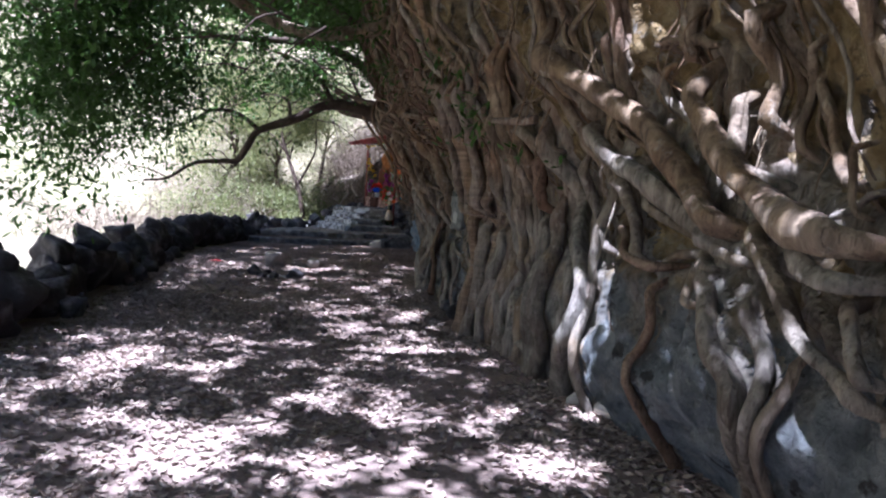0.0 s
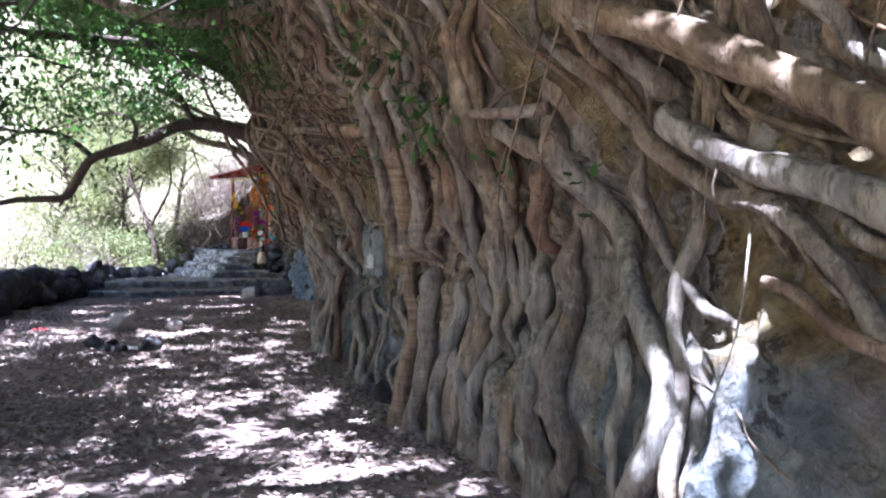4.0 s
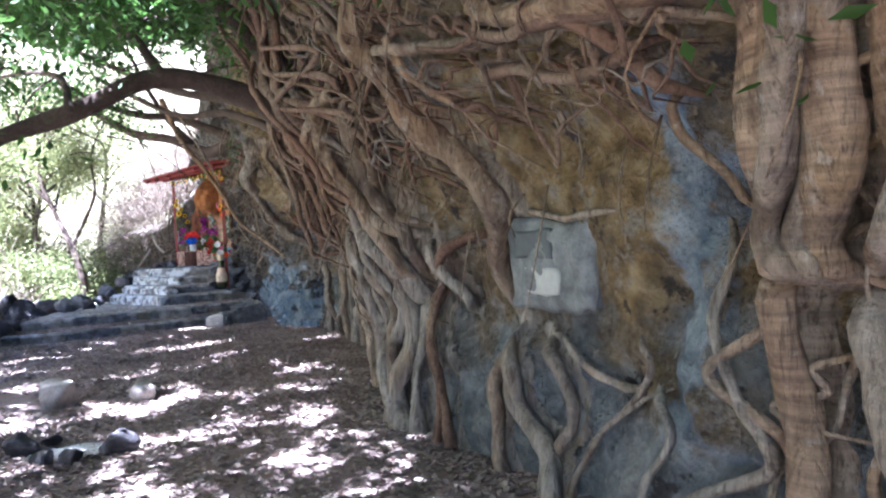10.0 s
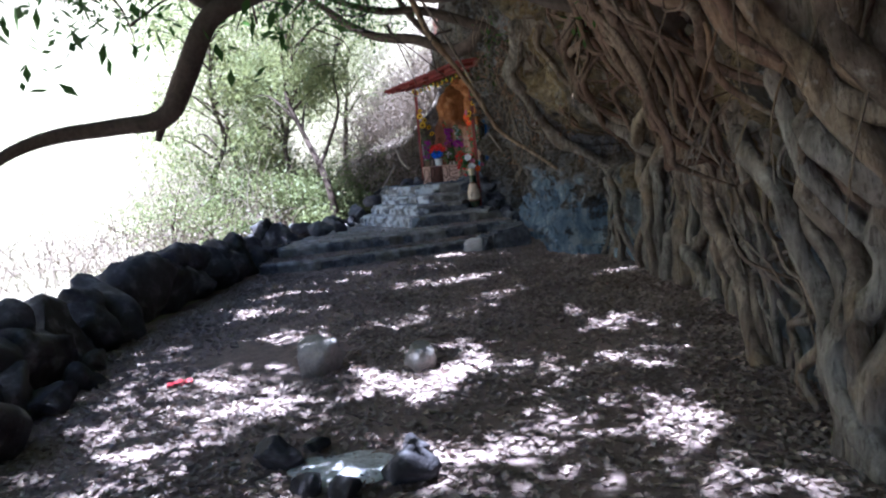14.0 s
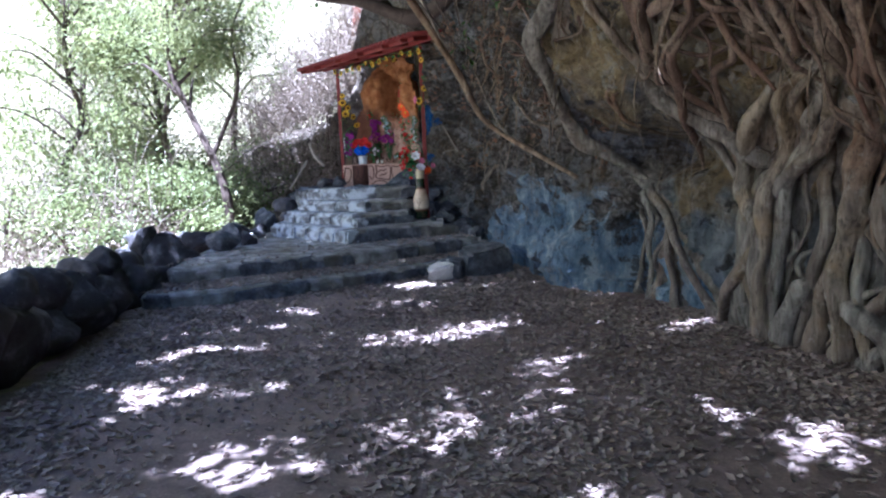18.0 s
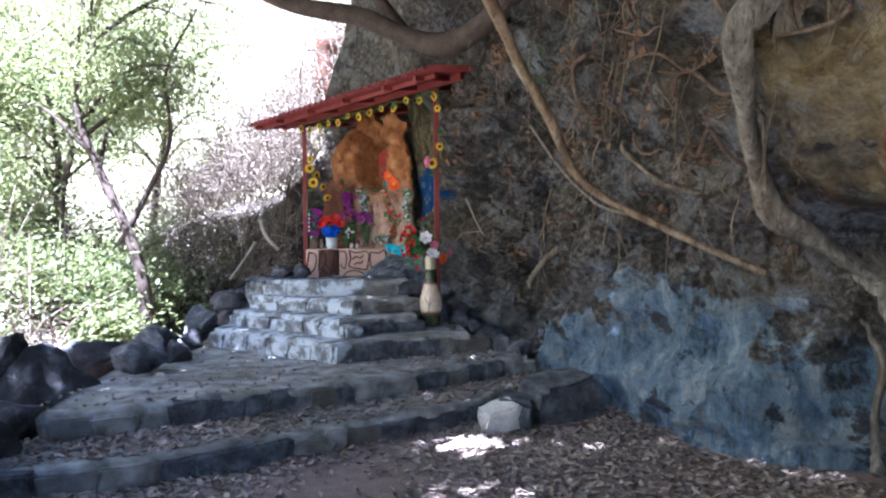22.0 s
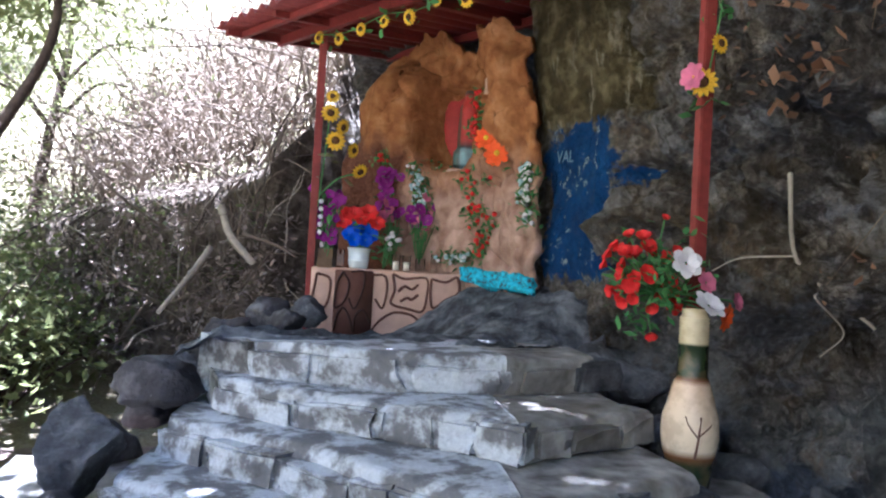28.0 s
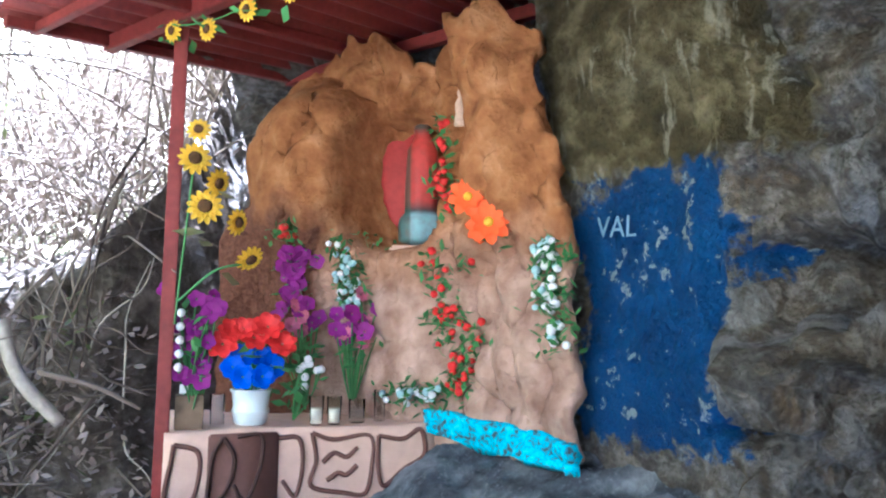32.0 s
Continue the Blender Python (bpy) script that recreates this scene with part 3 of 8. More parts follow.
gx = axis_steps(-420, 420, -13, 5, 0.16, 1.14)
gy = axis_steps(-420, 420, -6, 24, 0.16, 1.14)
verts = [(x, y, ground_z(x, y)) for y in gy for x in gx]
W = len(gx)
faces = [(j * W + i, j * W + i + 1, (j + 1) * W + i + 1, (j + 1) * W + i) for j in range(len(gy) - 1) for i in range(W - 1)]
me = mesh("ground", verts, faces, EARTH)
me.materials.append(SLOPE)
me.polygons.foreach_set("material_index", [1 if (verts[f[0]][0] < np.interp(verts[f[0]][1], WALL_Y, WALL_X) - 0.3 or verts[f[0]][1] > 22) else 0 for f in faces])
tagged(piece("ground", me), "bare earth terrace covered with trodden dry leaves", "ground", kind="structure")

# ---- cliff ----

def skin(u, z):
    """How far the rock stands out from the broad face."""
    p = face(u, z)
    v = Vector(p)
    d = 0.14 * noise.noise(v * 0.9) + 0.10 * noise.noise(v * 2.3 + Vector((3, 1, 7))) + 0.06 * noise.noise(v * 5.0) + 0.035 * noise.noise(v * 11) + 0.02 * noise.noise(v * 22) - 0.09 * max(0.0, 0.35 - abs(noise.noise(v * 3.1 + Vector((9, 2, 4)))) * 4)
    d += 0.09 * (noise.cell(Vector((p[0] * 1.3 + 9, p[1] * 1.3, p[2] * 2.1 + d * 3))) - 0.3) * (0.5 + 0.5 * noise.noise(v * 0.6))
    d += (0.16 if u > 14.5 else 0.06) * (noise.ridged_multi_fractal(v * 1.7, 0.9, 2.3, 5, 1.0, 2.0) - 1.0) * (1.0 if u < 20.5 else 0.3)
    if 18.2 < u < 20.7:
        d += 0.10 * abs(noise.noise(Vector((p[1] * 3.1, p[2] * 3.6, 2)))) + 0.07 * noise.noise(Vector((p[1] * 7, p[2] * 7, 5)))
        d += 0.16 * (noise.cell(Vector((p[1] * 2.6 + p[2] * 0.7, p[2] * 2.9 - p[1] * 0.5, 4.0 + d * 2))) - 0.5)
    if 20.6 < u < 24.6:
        d *= 0.4
    if 21.55 < u < 24.2 and z > 1.0:
        d -= 0.75 * min(1, (u - 21.55) / 0.35) * min(1, (24.2 - u) / 0.4) * min(1, (z - 1.0) / 0.3) * (1 if z < 3.3 else max(0.0, 1 - (z - 3.3) / 0.3))
    if 14.2 < u < 16.2:
        d -= 0.42 * math.exp(-(((u - 15.25) / 0.42) ** 2)) * min(1.0, max(0.0, (2.0 - z) / 0.6))
    if 12.9 < u < 16.6:
        q = ((u - 14.75) / 0.85) ** 2 + ((z - 2.45) / 0.8) ** 2
        d += 0.42 / (1 + q**3)
        d -= 0.55 * math.exp(-(((u - 14.95) / 0.42) ** 4) - ((z - 1.47) / 0.2) ** 4)
    if 16.0 < u < 20.6:
        e = min(1.0, (u - 16.0) / 0.8) * min(1.0, (20.6 - u) / 0.3) * min(1.0, max(0.15, (z - 0.5) / 0.6))
        far, at = noise.voronoi(v * 1.35 + Vector((0.3, 0, 0.2)))
        far2, at2 = noise.voronoi(v * 3.4)
        d += e * (0.22 * (0.4 - far[0]) + 0.22 * noise.noise(at[0] * 7.3) - 0.16 * max(0.0, 1 - (far[1] - far[0]) * 9))
        d += e * (0.08 * (0.4 - far2[0]) + 0.07 * noise.noise(at2[0] * 5.1) - 0.05 * max(0.0, 1 - (far2[1] - far2[0]) * 8))
    if 6.2 < u < 7.6 and 0.85 < z < 1.75:
        d *= 0.3
    return d * (1.0 if z > 0.15 else 0.5)


us = np.concatenate([np.arange(-9, -2, 0.25), np.arange(-2, 24.5, 0.045), np.arange(24.5, 36.1, 0.3)])
zs = np.concatenate([np.arange(-0.4, 3.4, 0.048), np.arange(3.4, 7.01, 0.2)])
CAP_B, CAP_Z = [0, 0.8, 2, 5, 12, 40], [0, 0.4, 1.4, 4.6, 14, 50]


def hollow(u):
    """The rock stands back behind the roots."""
    return 0.09 * min(1.0, max(0.0, min((u - 2.6) / 0.5, (15.0 - u) / 0.8))) * (0.35 if 5.8 < u < 8.2 else 1.0)


rows, relief = [], []
for u in us:
    n, h = outward(u), crest(u)
    for z in zs:
        zz = z if h > 6.9 else -0.4 + (z + 0.4) * (h + 0.4) / 7.4
        relief.append(skin(u, zz))
        rows.append(face(u, zz, relief[-1] - hollow(u)))
    for back, rise in zip(CAP_B[1:], CAP_Z[1:]):
        p = face(u, h) - n * back + np.array([0, 0, rise])
        rows.append(p + 0.3 * min(1, back / 3) * np.array([0, 0, noise.noise(Vector(p) * 0.5)]))
M = len(zs) + 5
faces = [(i * M + j, i * M + j + 1, (i + 1) * M + j + 1, (i + 1) * M + j) for i in range(len(us) - 1) for j in range(M - 1)]
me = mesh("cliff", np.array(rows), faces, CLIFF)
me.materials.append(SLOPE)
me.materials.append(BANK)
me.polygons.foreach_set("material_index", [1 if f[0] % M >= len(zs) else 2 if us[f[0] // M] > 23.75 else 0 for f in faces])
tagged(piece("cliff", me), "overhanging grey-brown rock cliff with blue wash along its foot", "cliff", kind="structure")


# ---- steps ----
def terrace(name, front, back, z0, z1, mat, label):
    """A low step: a slab with a worn, wavy nose along front (left to right) and a run to back."""
    n = 60
    f = spline(front, n)
    b = spline(back, n)
    rows = []
    for i in range(n):
        fx, fy = f[i]
        bx, by = b[i]
        for s, z in ((0, z0 - 0.1), (0, z0), (0, z0 + (z1 - z0) * 0.5), (0.0, z1 - 0.03), (0.02, z1 - 0.006), (0.06, z1), (0.2, z1), (0.4, z1), (0.6, z1), (0.8, z1), (1, z1), (1, z0 - 0.1)):
            x, y = fx + (bx - fx) * s, fy + (by - fy) * s
            v = Vector((x, y, z))
            w = 0.05 * noise.noise(v * 2.2) + 0.03 * noise.noise(v * 7)
            rows.append((x + w * 0.3, y + w * (1.0 if s < 0.1 else 0.2), z + 0.02 * noise.noise(v * 3.1 + Vector((5, 5, 5))) * (1 if s else 0.6)))
    K = 12
    faces = [(i * K + j, i * K + j + 1, (i + 1) * K + j + 1, (i + 1) * K + j) for i in range(n - 1) for j in range(K - 1)]
    faces += [tuple(range(K)), tuple((n - 1) * K + j for j in range(K - 1, -1, -1))]
    faces = [tuple(reversed(q)) for q in faces]
    return tagged(piece(name, mesh(name, rows, faces, mat)), label, "step", "steps up to the shrine", "structure")


def block_mesh(name, mat, seed):
    """A rough-hewn block of unit size."""
    bm = bmesh.new()
    bmesh.ops.create_cube(bm, size=1.0)
    bmesh.ops.bevel(bm, geom=bm.edges[:], offset=0.1, segments=2, affect="EDGES")
    bmesh.ops.subdivide_edges(bm, edges=bm.edges[:], cuts=1, use_grid_fill=True)
    bmesh.ops.triangulate(bm, faces=bm.faces[:])
    o = Vector((seed * 2.3, seed, 7))
    for v in bm.verts:
        v.co += Vector((noise.noise(v.co * 2 + o), noise.noise(v.co * 2 - o), noise.noise(v.co * 2 + o * 2))) * 0.12 + v.co * (0.09 * noise.noise(v.co * 6 + o) + 0.05 * noise.noise(v.co * 14 + o))
    me = bpy.data.meshes.new(name)
    bm.to_mesh(me)
    bm.free()
    me.materials.append(mat)
    return me


def riser(step, front, z0, z1, mat, seed, lo=0.2, hi=0.6):
    """Rough blocks set along the front of a step, a little proud of it."""
    rng = random.Random(seed)
    blocks = [block_mesh("block", BASALT if mat is STEP and s % 2 else mat, seed + s) for s in range(4)]
    line = spline(front, 200)
    run = np.concatenate([[0], np.cumsum(np.linalg.norm(np.diff(line, axis=0), axis=1))])
    d = 0.04
    while d < run[-1] - 0.05:
        w = rng.uniform(lo, hi)
        c = min(d + w / 2, run[-1])
        x, y = np.interp(c, run, line[:, 0]), np.interp(c, run, line[:, 1])
        x2, y2 = np.interp(min(c + 0.05, run[-1]), run, line[:, 0]), np.interp(min(c + 0.05, run[-1]), run, line[:, 1])
        x1, y1 = np.interp(c - 0.05, run, line[:, 0]), np.interp(c - 0.05, run, line[:, 1])
        a = math.degrees(math.atan2(y2 - y1, x2 - x1))
        h = (z1 - z0) * rng.uniform(0.72, 1.04)
        m = pose(x, y + 0.085 + rng.uniform(-0.035, 0.02), z0 + h / 2 - 0.004, rng.uniform(-3, 3), rng.uniform(-3, 3), a + rng.uniform(-3, 3)) @ Matrix.Diagonal((w * 1.1, 0.22, h, 1))
        piece("block", blocks[rng.randrange(4)], step, m=m)
        d += w


F1 = [(-7.15, 15.7), (-6.3, 15.9), (-5.5, 16.3), (-4.35, 16.95), (-3.6, 17.6)]
F2 = [(-7.1, 16.35), (-6.3, 16.65), (-5.6, 17.0), (-4.4, 17.65), (-3.3, 18.4)]
s1 = terrace("step_1", F1, [(-7.2, 17.2), (-6, 17.6), (-5, 18), (-4, 18.4), (-3.2, 18.7)], 0, 0.155, STEP, "broad low step of worn mortared stone with leaves on it")
s2 = terrace("step_2", F2, [(-7.3, 20.6), (-6, 20.5), (-5, 20.5), (-4, 20.5), (-3.4, 20.4)], 0.15, 0.335, STEP, "broad landing of worn stone covered with trodden leaves")
riser(s1, F1, -0.01, 0.145, STEP, 40, 0.12, 0.42)
riser(s2, F2, 0.15, 0.325, STEP, 50, 0.12, 0.42)
FLIGHT = (
    ("step_3", 0.30, 0.53, (-6.6, 19.5), (-5.8, 18.75), (-5.2, 18.12), (-4.5, 18.4), (-3.85, 18.64)),
    ("step_4", 0.50, 0.70, (-6.45, 19.85), (-5.75, 19.2), (-5.18, 18.55), (-4.7, 18.78), (-4.38, 18.9)),
    ("step_5", 0.68, 0.86, (-6.25, 19.95), (-5.45, 19.4), (-5.04, 19.1), (-4.7, 19.26), (-4.42, 19.36)),
    ("step_6", 0.84, 1.035, (-6.1, 20.05), (-5.45, 19.72), (-4.94, 19.63), (-4.7, 19.74), (-4.42, 19.82)),
)
for k, (name, z0, z1, a, b, c, d, e) in enumerate(FLIGHT):
    last = name == "step_6"
    back = 20.35 if last else 20.6
    s = terrace(name + "_washed", [a, b, c], [(-6.4, back), (-5.9, back), (-4.95, back)], z0, z1, WHITEWASH, "rough stone step under flaking white limewash")
    riser(s, [a, b, c], z0 + 0.02, z1 - 0.012, WHITEWASH, 60 + 5 * k, 0.15, 0.5)
    s = terrace(name + "_bare", [c, d, e], [(-4.95, back), ((e[0] - 4.95) / 2, back), (e[0], back)], z0, z1 - 0.004, STEP, "rough unpainted grey stone step")
    riser(s, [c, d, e], z0 + 0.02, z1 - 0.016, STEP, 90 + 5 * k, 0.15, 0.45)

# the rough cement floor in front of the altar, heaped up towards the rock
k = Mat("dark_cement", 0.9, 0.25)
fine, mid = k.noise(40, 8, rough=0.7), k.noise(6, 6)
st = k.ramp(mid, (0.32, (0.035, 0.038, 0.045)), (0.5, (0.125, 0.137, 0.158)), (0.7, (0.36, 0.385, 0.42)))
k.color(k.mix(k.ramp(fine, (0.57, 0.0), (0.64, 0.5)), st, (0.34, 0.36, 0.385))).bump((fine, 0.05, 1.0), (mid, 0.08, 0.9))
DARKCEMENT = k.m
rows = []
GX, GY = np.linspace(-6.5, -3.6, 110), np.linspace(20.1, 23.0, 110)
for y in GY:
    for x in GX:
        near = x + 0.35 * (y - 21.4) + 4.15
        z = 1.03 + 0.30 * max(0.0, min(1.0, (near + 0.85) / 0.8)) ** 1.4 * max(0.0, min(1.0, (y - 20.0) / 0.5))
        z += 0.05 * noise.noise(Vector((x * 3, y * 3, 1))) + 0.03 * abs(noise.noise(Vector((x * 19, y * 19, 6)))) + 0.035 * noise.noise(Vector((x * 8, y * 8, 3))) * (1 + max(0.0, min(1.0, near + 0.85)))
        z -= 0.14 * max(0.0, min(1.0, (-4.75 - x) / 0.3)) * max(0.0, min(1.0, (y - 20.45) / 0.5))
        z -= 0.55 * max(0.0, min(1.0, (x + 4.42) / 0.22)) * max(0.0, min(1.0, (20.75 - y) / 0.3))
        rows.append((x, y, z if x > -6.3 else z - 0.5 * (-6.3 - x)))
faces = [(j * 110 + i, j * 110 + i + 1, (j + 1) * 110 + i + 1, (j + 1) * 110 + i) for j in range(109) for i in range(109)]
tagged(piece("floor", mesh("floor", rows, faces, DARKCEMENT)), "uneven dark cement floor before the altar", "floor", kind="structure")

# ---- shrine shelter ----
POST_L, POST_R = Vector((-5.80, 22.08, 1.0)), Vector((-4.10, 19.44, 0.62))
along = (POST_R - POST_L).to_2d().normalized()
back = Vector((-along.y, along.x))


def roof_at(f, b, z=0.0):
    """f: metres along the posts from the first one; b: metres in from their line."""
    q = POST_L.to_2d() + along * f + back * b
    return Vector((q.x, q.y, 3.2 + 0.13 * (b + 0.56) + z))


shelter = thing("shrine_shelter", "red-painted post shelter with a corrugated sheet roof", "shelter")
for p, top in ((POST_L, 3.2), (POST_R, 3.22)):
    part("post", box_bm(p.x - 0.03, p.x + 0.03, p.y - 0.03, p.y + 0.03, p.z - 0.12, top, 0.006), RED, shelter, smooth=False)
n = 300
rows, faces = [], []
for i in range(n + 1):
    f = -0.71 + 4.45 * i / n
    for b in (-0.56, 0.2, 0.9, 1.9):
        w = 0.026 * math.cos(2 * math.pi * f / 0.15)
        rows.append(tuple(roof_at(f, b, 0.06 + w)))
for i in range(n):
    for j in range(3):
        faces.append((i * 4 + j, i * 4 + j + 1, i * 4 + j + 5, i * 4 + j + 4))
sheet = piece("roof_sheet", mesh("roof_sheet", rows, faces, RED), shelter)
sheet.modifiers.new("thick", "SOLIDIFY").thickness = 0.003


def beam(name, a, b, w, h, mat, parent):
    d = b - a
    m = Matrix.Translation((a + b) / 2) @ d.to_track_quat("X", "Z").to_matrix().to_4x4()
    L = d.length
    return part(name, box_bm(-L / 2, L / 2, -w / 2, w / 2, -h / 2, h / 2, 0.004), mat, parent, smooth=False, m=m)


beam("beam", roof_at(-0.65, 0, 0.0), roof_at(3.6, 0, 0.0), 0.05, 0.08, RED, shelter)
beam("beam", roof_at(-0.65, -0.36, 0.0), roof_at(3.6, -0.36, 0.0), 0.04, 0.05, RED, shelter)
beam("beam", roof_at(-0.65, 1.2, 0.0), roof_at(2.4, 1.2, 0.0), 0.05, 0.07, RED, shelter)
for f in (-0.62, 0.08, 1.0, 1.9, 2.8, 3.4):
    beam("rafter", roof_at(f, -0.5, 0.006), roof_at(f, 1.6, 0.006), 0.045, 0.05, RED, shelter)

# ---- altar and niche ----
BROWNPAINT = plain("brown_paint", (0.13, 0.06, 0.045), 0.7, 0.3, 25, 0.002)
DARKPAINT = plain("dark_brown_paint", (0.055, 0.026, 0.02), 0.7, 0.3, 25, 0.002)
altar = thing("altar", "low pink cement altar with brown painted mock stonework", "altar")
bm = box_bm(-5.79, -4.56, 22.0, 22.9, 0.78, 1.385)
bmesh.ops.subdivide_edges(bm, edges=bm.edges[:], cuts=14, use_grid_fill=True)
for v in bm.verts:
    v.co += Vector((0, 1, 0.6)) * 0.018 * noise.noise(v.co * 4)
part("body", bm, CEMENT, altar)
bm = box_bm(-5.61, -5.31, 21.982, 22.3, 0.78, 1.376, 0.008)
part("pillar", bm, BROWNPAINT, altar, "brown painted pillar face")


def joint(name, pts, r=0.015, parent=altar, mat=BROWNPAINT, n=24):
    """A raised painted joint line of the mock stonework."""
    return tube(name, pts, r, r, mat, parent, n, 6, 0.25)


for pts in (
    [(-5.75, 1.34), (-5.65, 1.3), (-5.65, 1.16), (-5.69, 1.07), (-5.76, 1.05), (-5.78, 1.13), (-5.76, 1.26), (-5.75, 1.34)],
    [(-5.31, 1.35), (-5.22, 1.34), (-5.2, 1.22), (-5.23, 1.09), (-5.29, 1.16)],
    [(-5.16, 1.365), (-5.06, 1.33), (-4.89, 1.34), (-4.88, 1.19), (-4.91, 1.08), (-5.01, 1.09), (-5.16, 1.13), (-5.14, 1.24), (-5.16, 1.365)],
    [(-5.11, 1.23), (-5.06, 1.27), (-5.0, 1.25), (-4.95, 1.29)],
    [(-5.09, 1.15), (-5.04, 1.18), (-5.0, 1.17), (-4.95, 1.21)],
    [(-4.85, 1.34), (-4.73, 1.32), (-4.64, 1.36), (-4.62, 1.24), (-4.72, 1.18), (-4.82, 1.11), (-4.85, 1.2), (-4.85, 1.34)],
    [(-5.32, 0.89), (-5.25, 0.99), (-5.14, 1.06), (-5.01, 1.05), (-4.93, 1.0)],
):
    joint("joint", [(x, 21.995, z) for x, z in pts], 0.011, n=50)
for pts in (
    [(-5.55, 1.365), (-5.5, 1.27), (-5.53, 1.14), (-5.6, 1.08), (-5.605, 1.16), (-5.59, 1.29), (-5.55, 1.365)],
    [(-5.49, 1.365), (-5.39, 1.365), (-5.39, 1.23), (-5.45, 1.08), (-5.5, 1.16)],
    [(-5.6, 0.91), (-5.58, 1.03), (-5.53, 1.08), (-5.48, 1.0), (-5.45, 0.9)],
    [(-5.45, 0.9), (-5.44, 1.02), (-5.38, 1.07), (-5.32, 0.97)],
):
    joint("joint", [(x, 21.976, z) for x, z in pts], 0.009, mat=DARKPAINT, n=40)

NICHE_U = [21.2, 21.5, 21.8, 22.15, 22.3, 22.5, 22.7, 22.9, 23.05, 23.6]
NICHE_TOP = [3.1, 3.32, 3.24, 3.33, 3.2, 3.26, 3.42, 3.46, 3.4, 3.2]


def niche_at(u, z, extra=0.0):
    """The plastered grotto: a wall with a deep rounded hollow for the figure."""
    q = max(0.0, 1 - (abs(u - 22.48) / 0.34) ** 3 - (abs(z - 2.62) / 0.42) ** 3.5)
    lobe = 0.20 / (1 + (((u - 23.0) / 0.3) ** 2 + ((z - 2.68) / 0.42) ** 2) ** 3)
    pier = 0.16 / (1 + ((u - 21.72 - 0.15 * (z - 2.7)) / 0.17) ** 6) * min(1.0, max(0.0, (z - 2.25) / 0.25))
    shelf = -0.13 / (1 + math.exp(-(z - 2.98 - 0.12 * math.sin(u * 5)) * 30)) * (1 if u > 22.0 else 0.3)
    v = Vector(face(u, z))
    crag = 0.09 * (noise.voronoi(v * 4.2)[0][1] - noise.voronoi(v * 4.2)[0][0] - 0.3) * (1.0 if z > 2.8 or u < 22.1 else 0.15) + 0.06 * noise.noise(v * 2.2) + 0.05 * noise.noise(v * 5) + 0.03 * (noise.ridged_multi_fractal(v * 3.0, 0.9, 2.2, 4, 1.0, 2.0) - 1.0) * (1.0 if z > 2.3 else 0.35) + 0.02 * noise.noise(v * 15)
    return face(u, z, 0.12 - 0.42 * q**0.6 + lobe + pier + shelf + crag + extra)


rows = []
for g in np.linspace(0, 1, 120):
    for f in np.linspace(0, 1, 100):
        u = 21.25 + 2.2 * g
        wob = 0.07 * noise.noise(Vector((u * 4, 1, 2))) + 0.06 * noise.noise(Vector((u * 11, 5, 2))) + 0.03 * noise.noise(Vector((u * 13, 1, 2)))
        z0 = 1.33 - 0.1 * (u - 21.2)
        z = z0 + (np.interp(u, NICHE_U, NICHE_TOP) + wob - z0) * f
        r = np.interp(z, [1.1, 1.4, 2.3, 2.65, 3.0, 3.4], [21.2, 21.22, 21.26, 21.38, 21.43, 21.5]) + 0.03 * noise.noise(Vector((z * 6, 4, 4)))
        l = np.interp(z, [1.1, 2.3, 2.42, 2.55, 2.75, 3.0, 3.15, 3.3], [23.5, 23.5, 23.42, 23.33, 23.31, 23.24, 23.12, 23.06]) + 0.03 * noise.noise(Vector((z * 5, 9, 4)))
        rows.append(niche_at(r + (l - r) * g, z))
faces = [(i * 100 + j, i * 100 + j + 100, i * 100 + j + 101, i * 100 + j + 1) for i in range(119) for j in range(99)]
k = Mat("grotto_plaster", 0.92, 0.15)
fine, mid, wide = k.noise(45, 8, rough=0.7), k.noise(7, 6), k.noise(1.8, 4)
hot = k.ramp(mid, (0.3, (0.19, 0.07, 0.022)), (0.55, (0.35, 0.15, 0.055)), (0.8, (0.52, 0.27, 0.125)))
rosy = k.ramp(mid, (0.3, (0.25, 0.14, 0.10)), (0.7, (0.53, 0.36, 0.285)))
hgt = k.math("ADD", k.axis(2), k.math("MULTIPLY", k.noise(3, 4), 0.5))
col = k.mix(k.ramp(k.math("SUBTRACT", hgt, 2.0), (0.25, 0.0), (0.62, 1.0)), rosy, hot)
pan = k.math("ADD", k.math("MULTIPLY", k.axis(0), -1.0), k.math("MULTIPLY", k.noise(4, 4), 0.12))
brownish = k.ramp(k.math("SUBTRACT", pan, 5.0), (0.08, 0.0), (0.16, 1.0))
below = k.ramp(k.math("SUBTRACT", 2.75, hgt), (0.0, 0.0), (0.12, 1.0))
col = k.mix(k.math("MULTIPLY", brownish, below), col, k.ramp(fine, (0.3, (0.085, 0.034, 0.02)), (0.7, (0.20, 0.09, 0.055))))
k.color(k.mix(k.ramp(fine, (0.62, 0.0), (0.72, 0.35)), col, (0.16, 0.08, 0.04))).bump((fine, 0.02, 0.9), (mid, 0.06, 0.8))
GROTTO = k.m
niche = tagged(piece("niche", mesh("niche", np.array(rows), faces, GROTTO)), "orange plastered grotto niche with a rounded hollow", "niche", kind="structure")
niche.modifiers.new("thick", "SOLIDIFY").thickness = 0.05
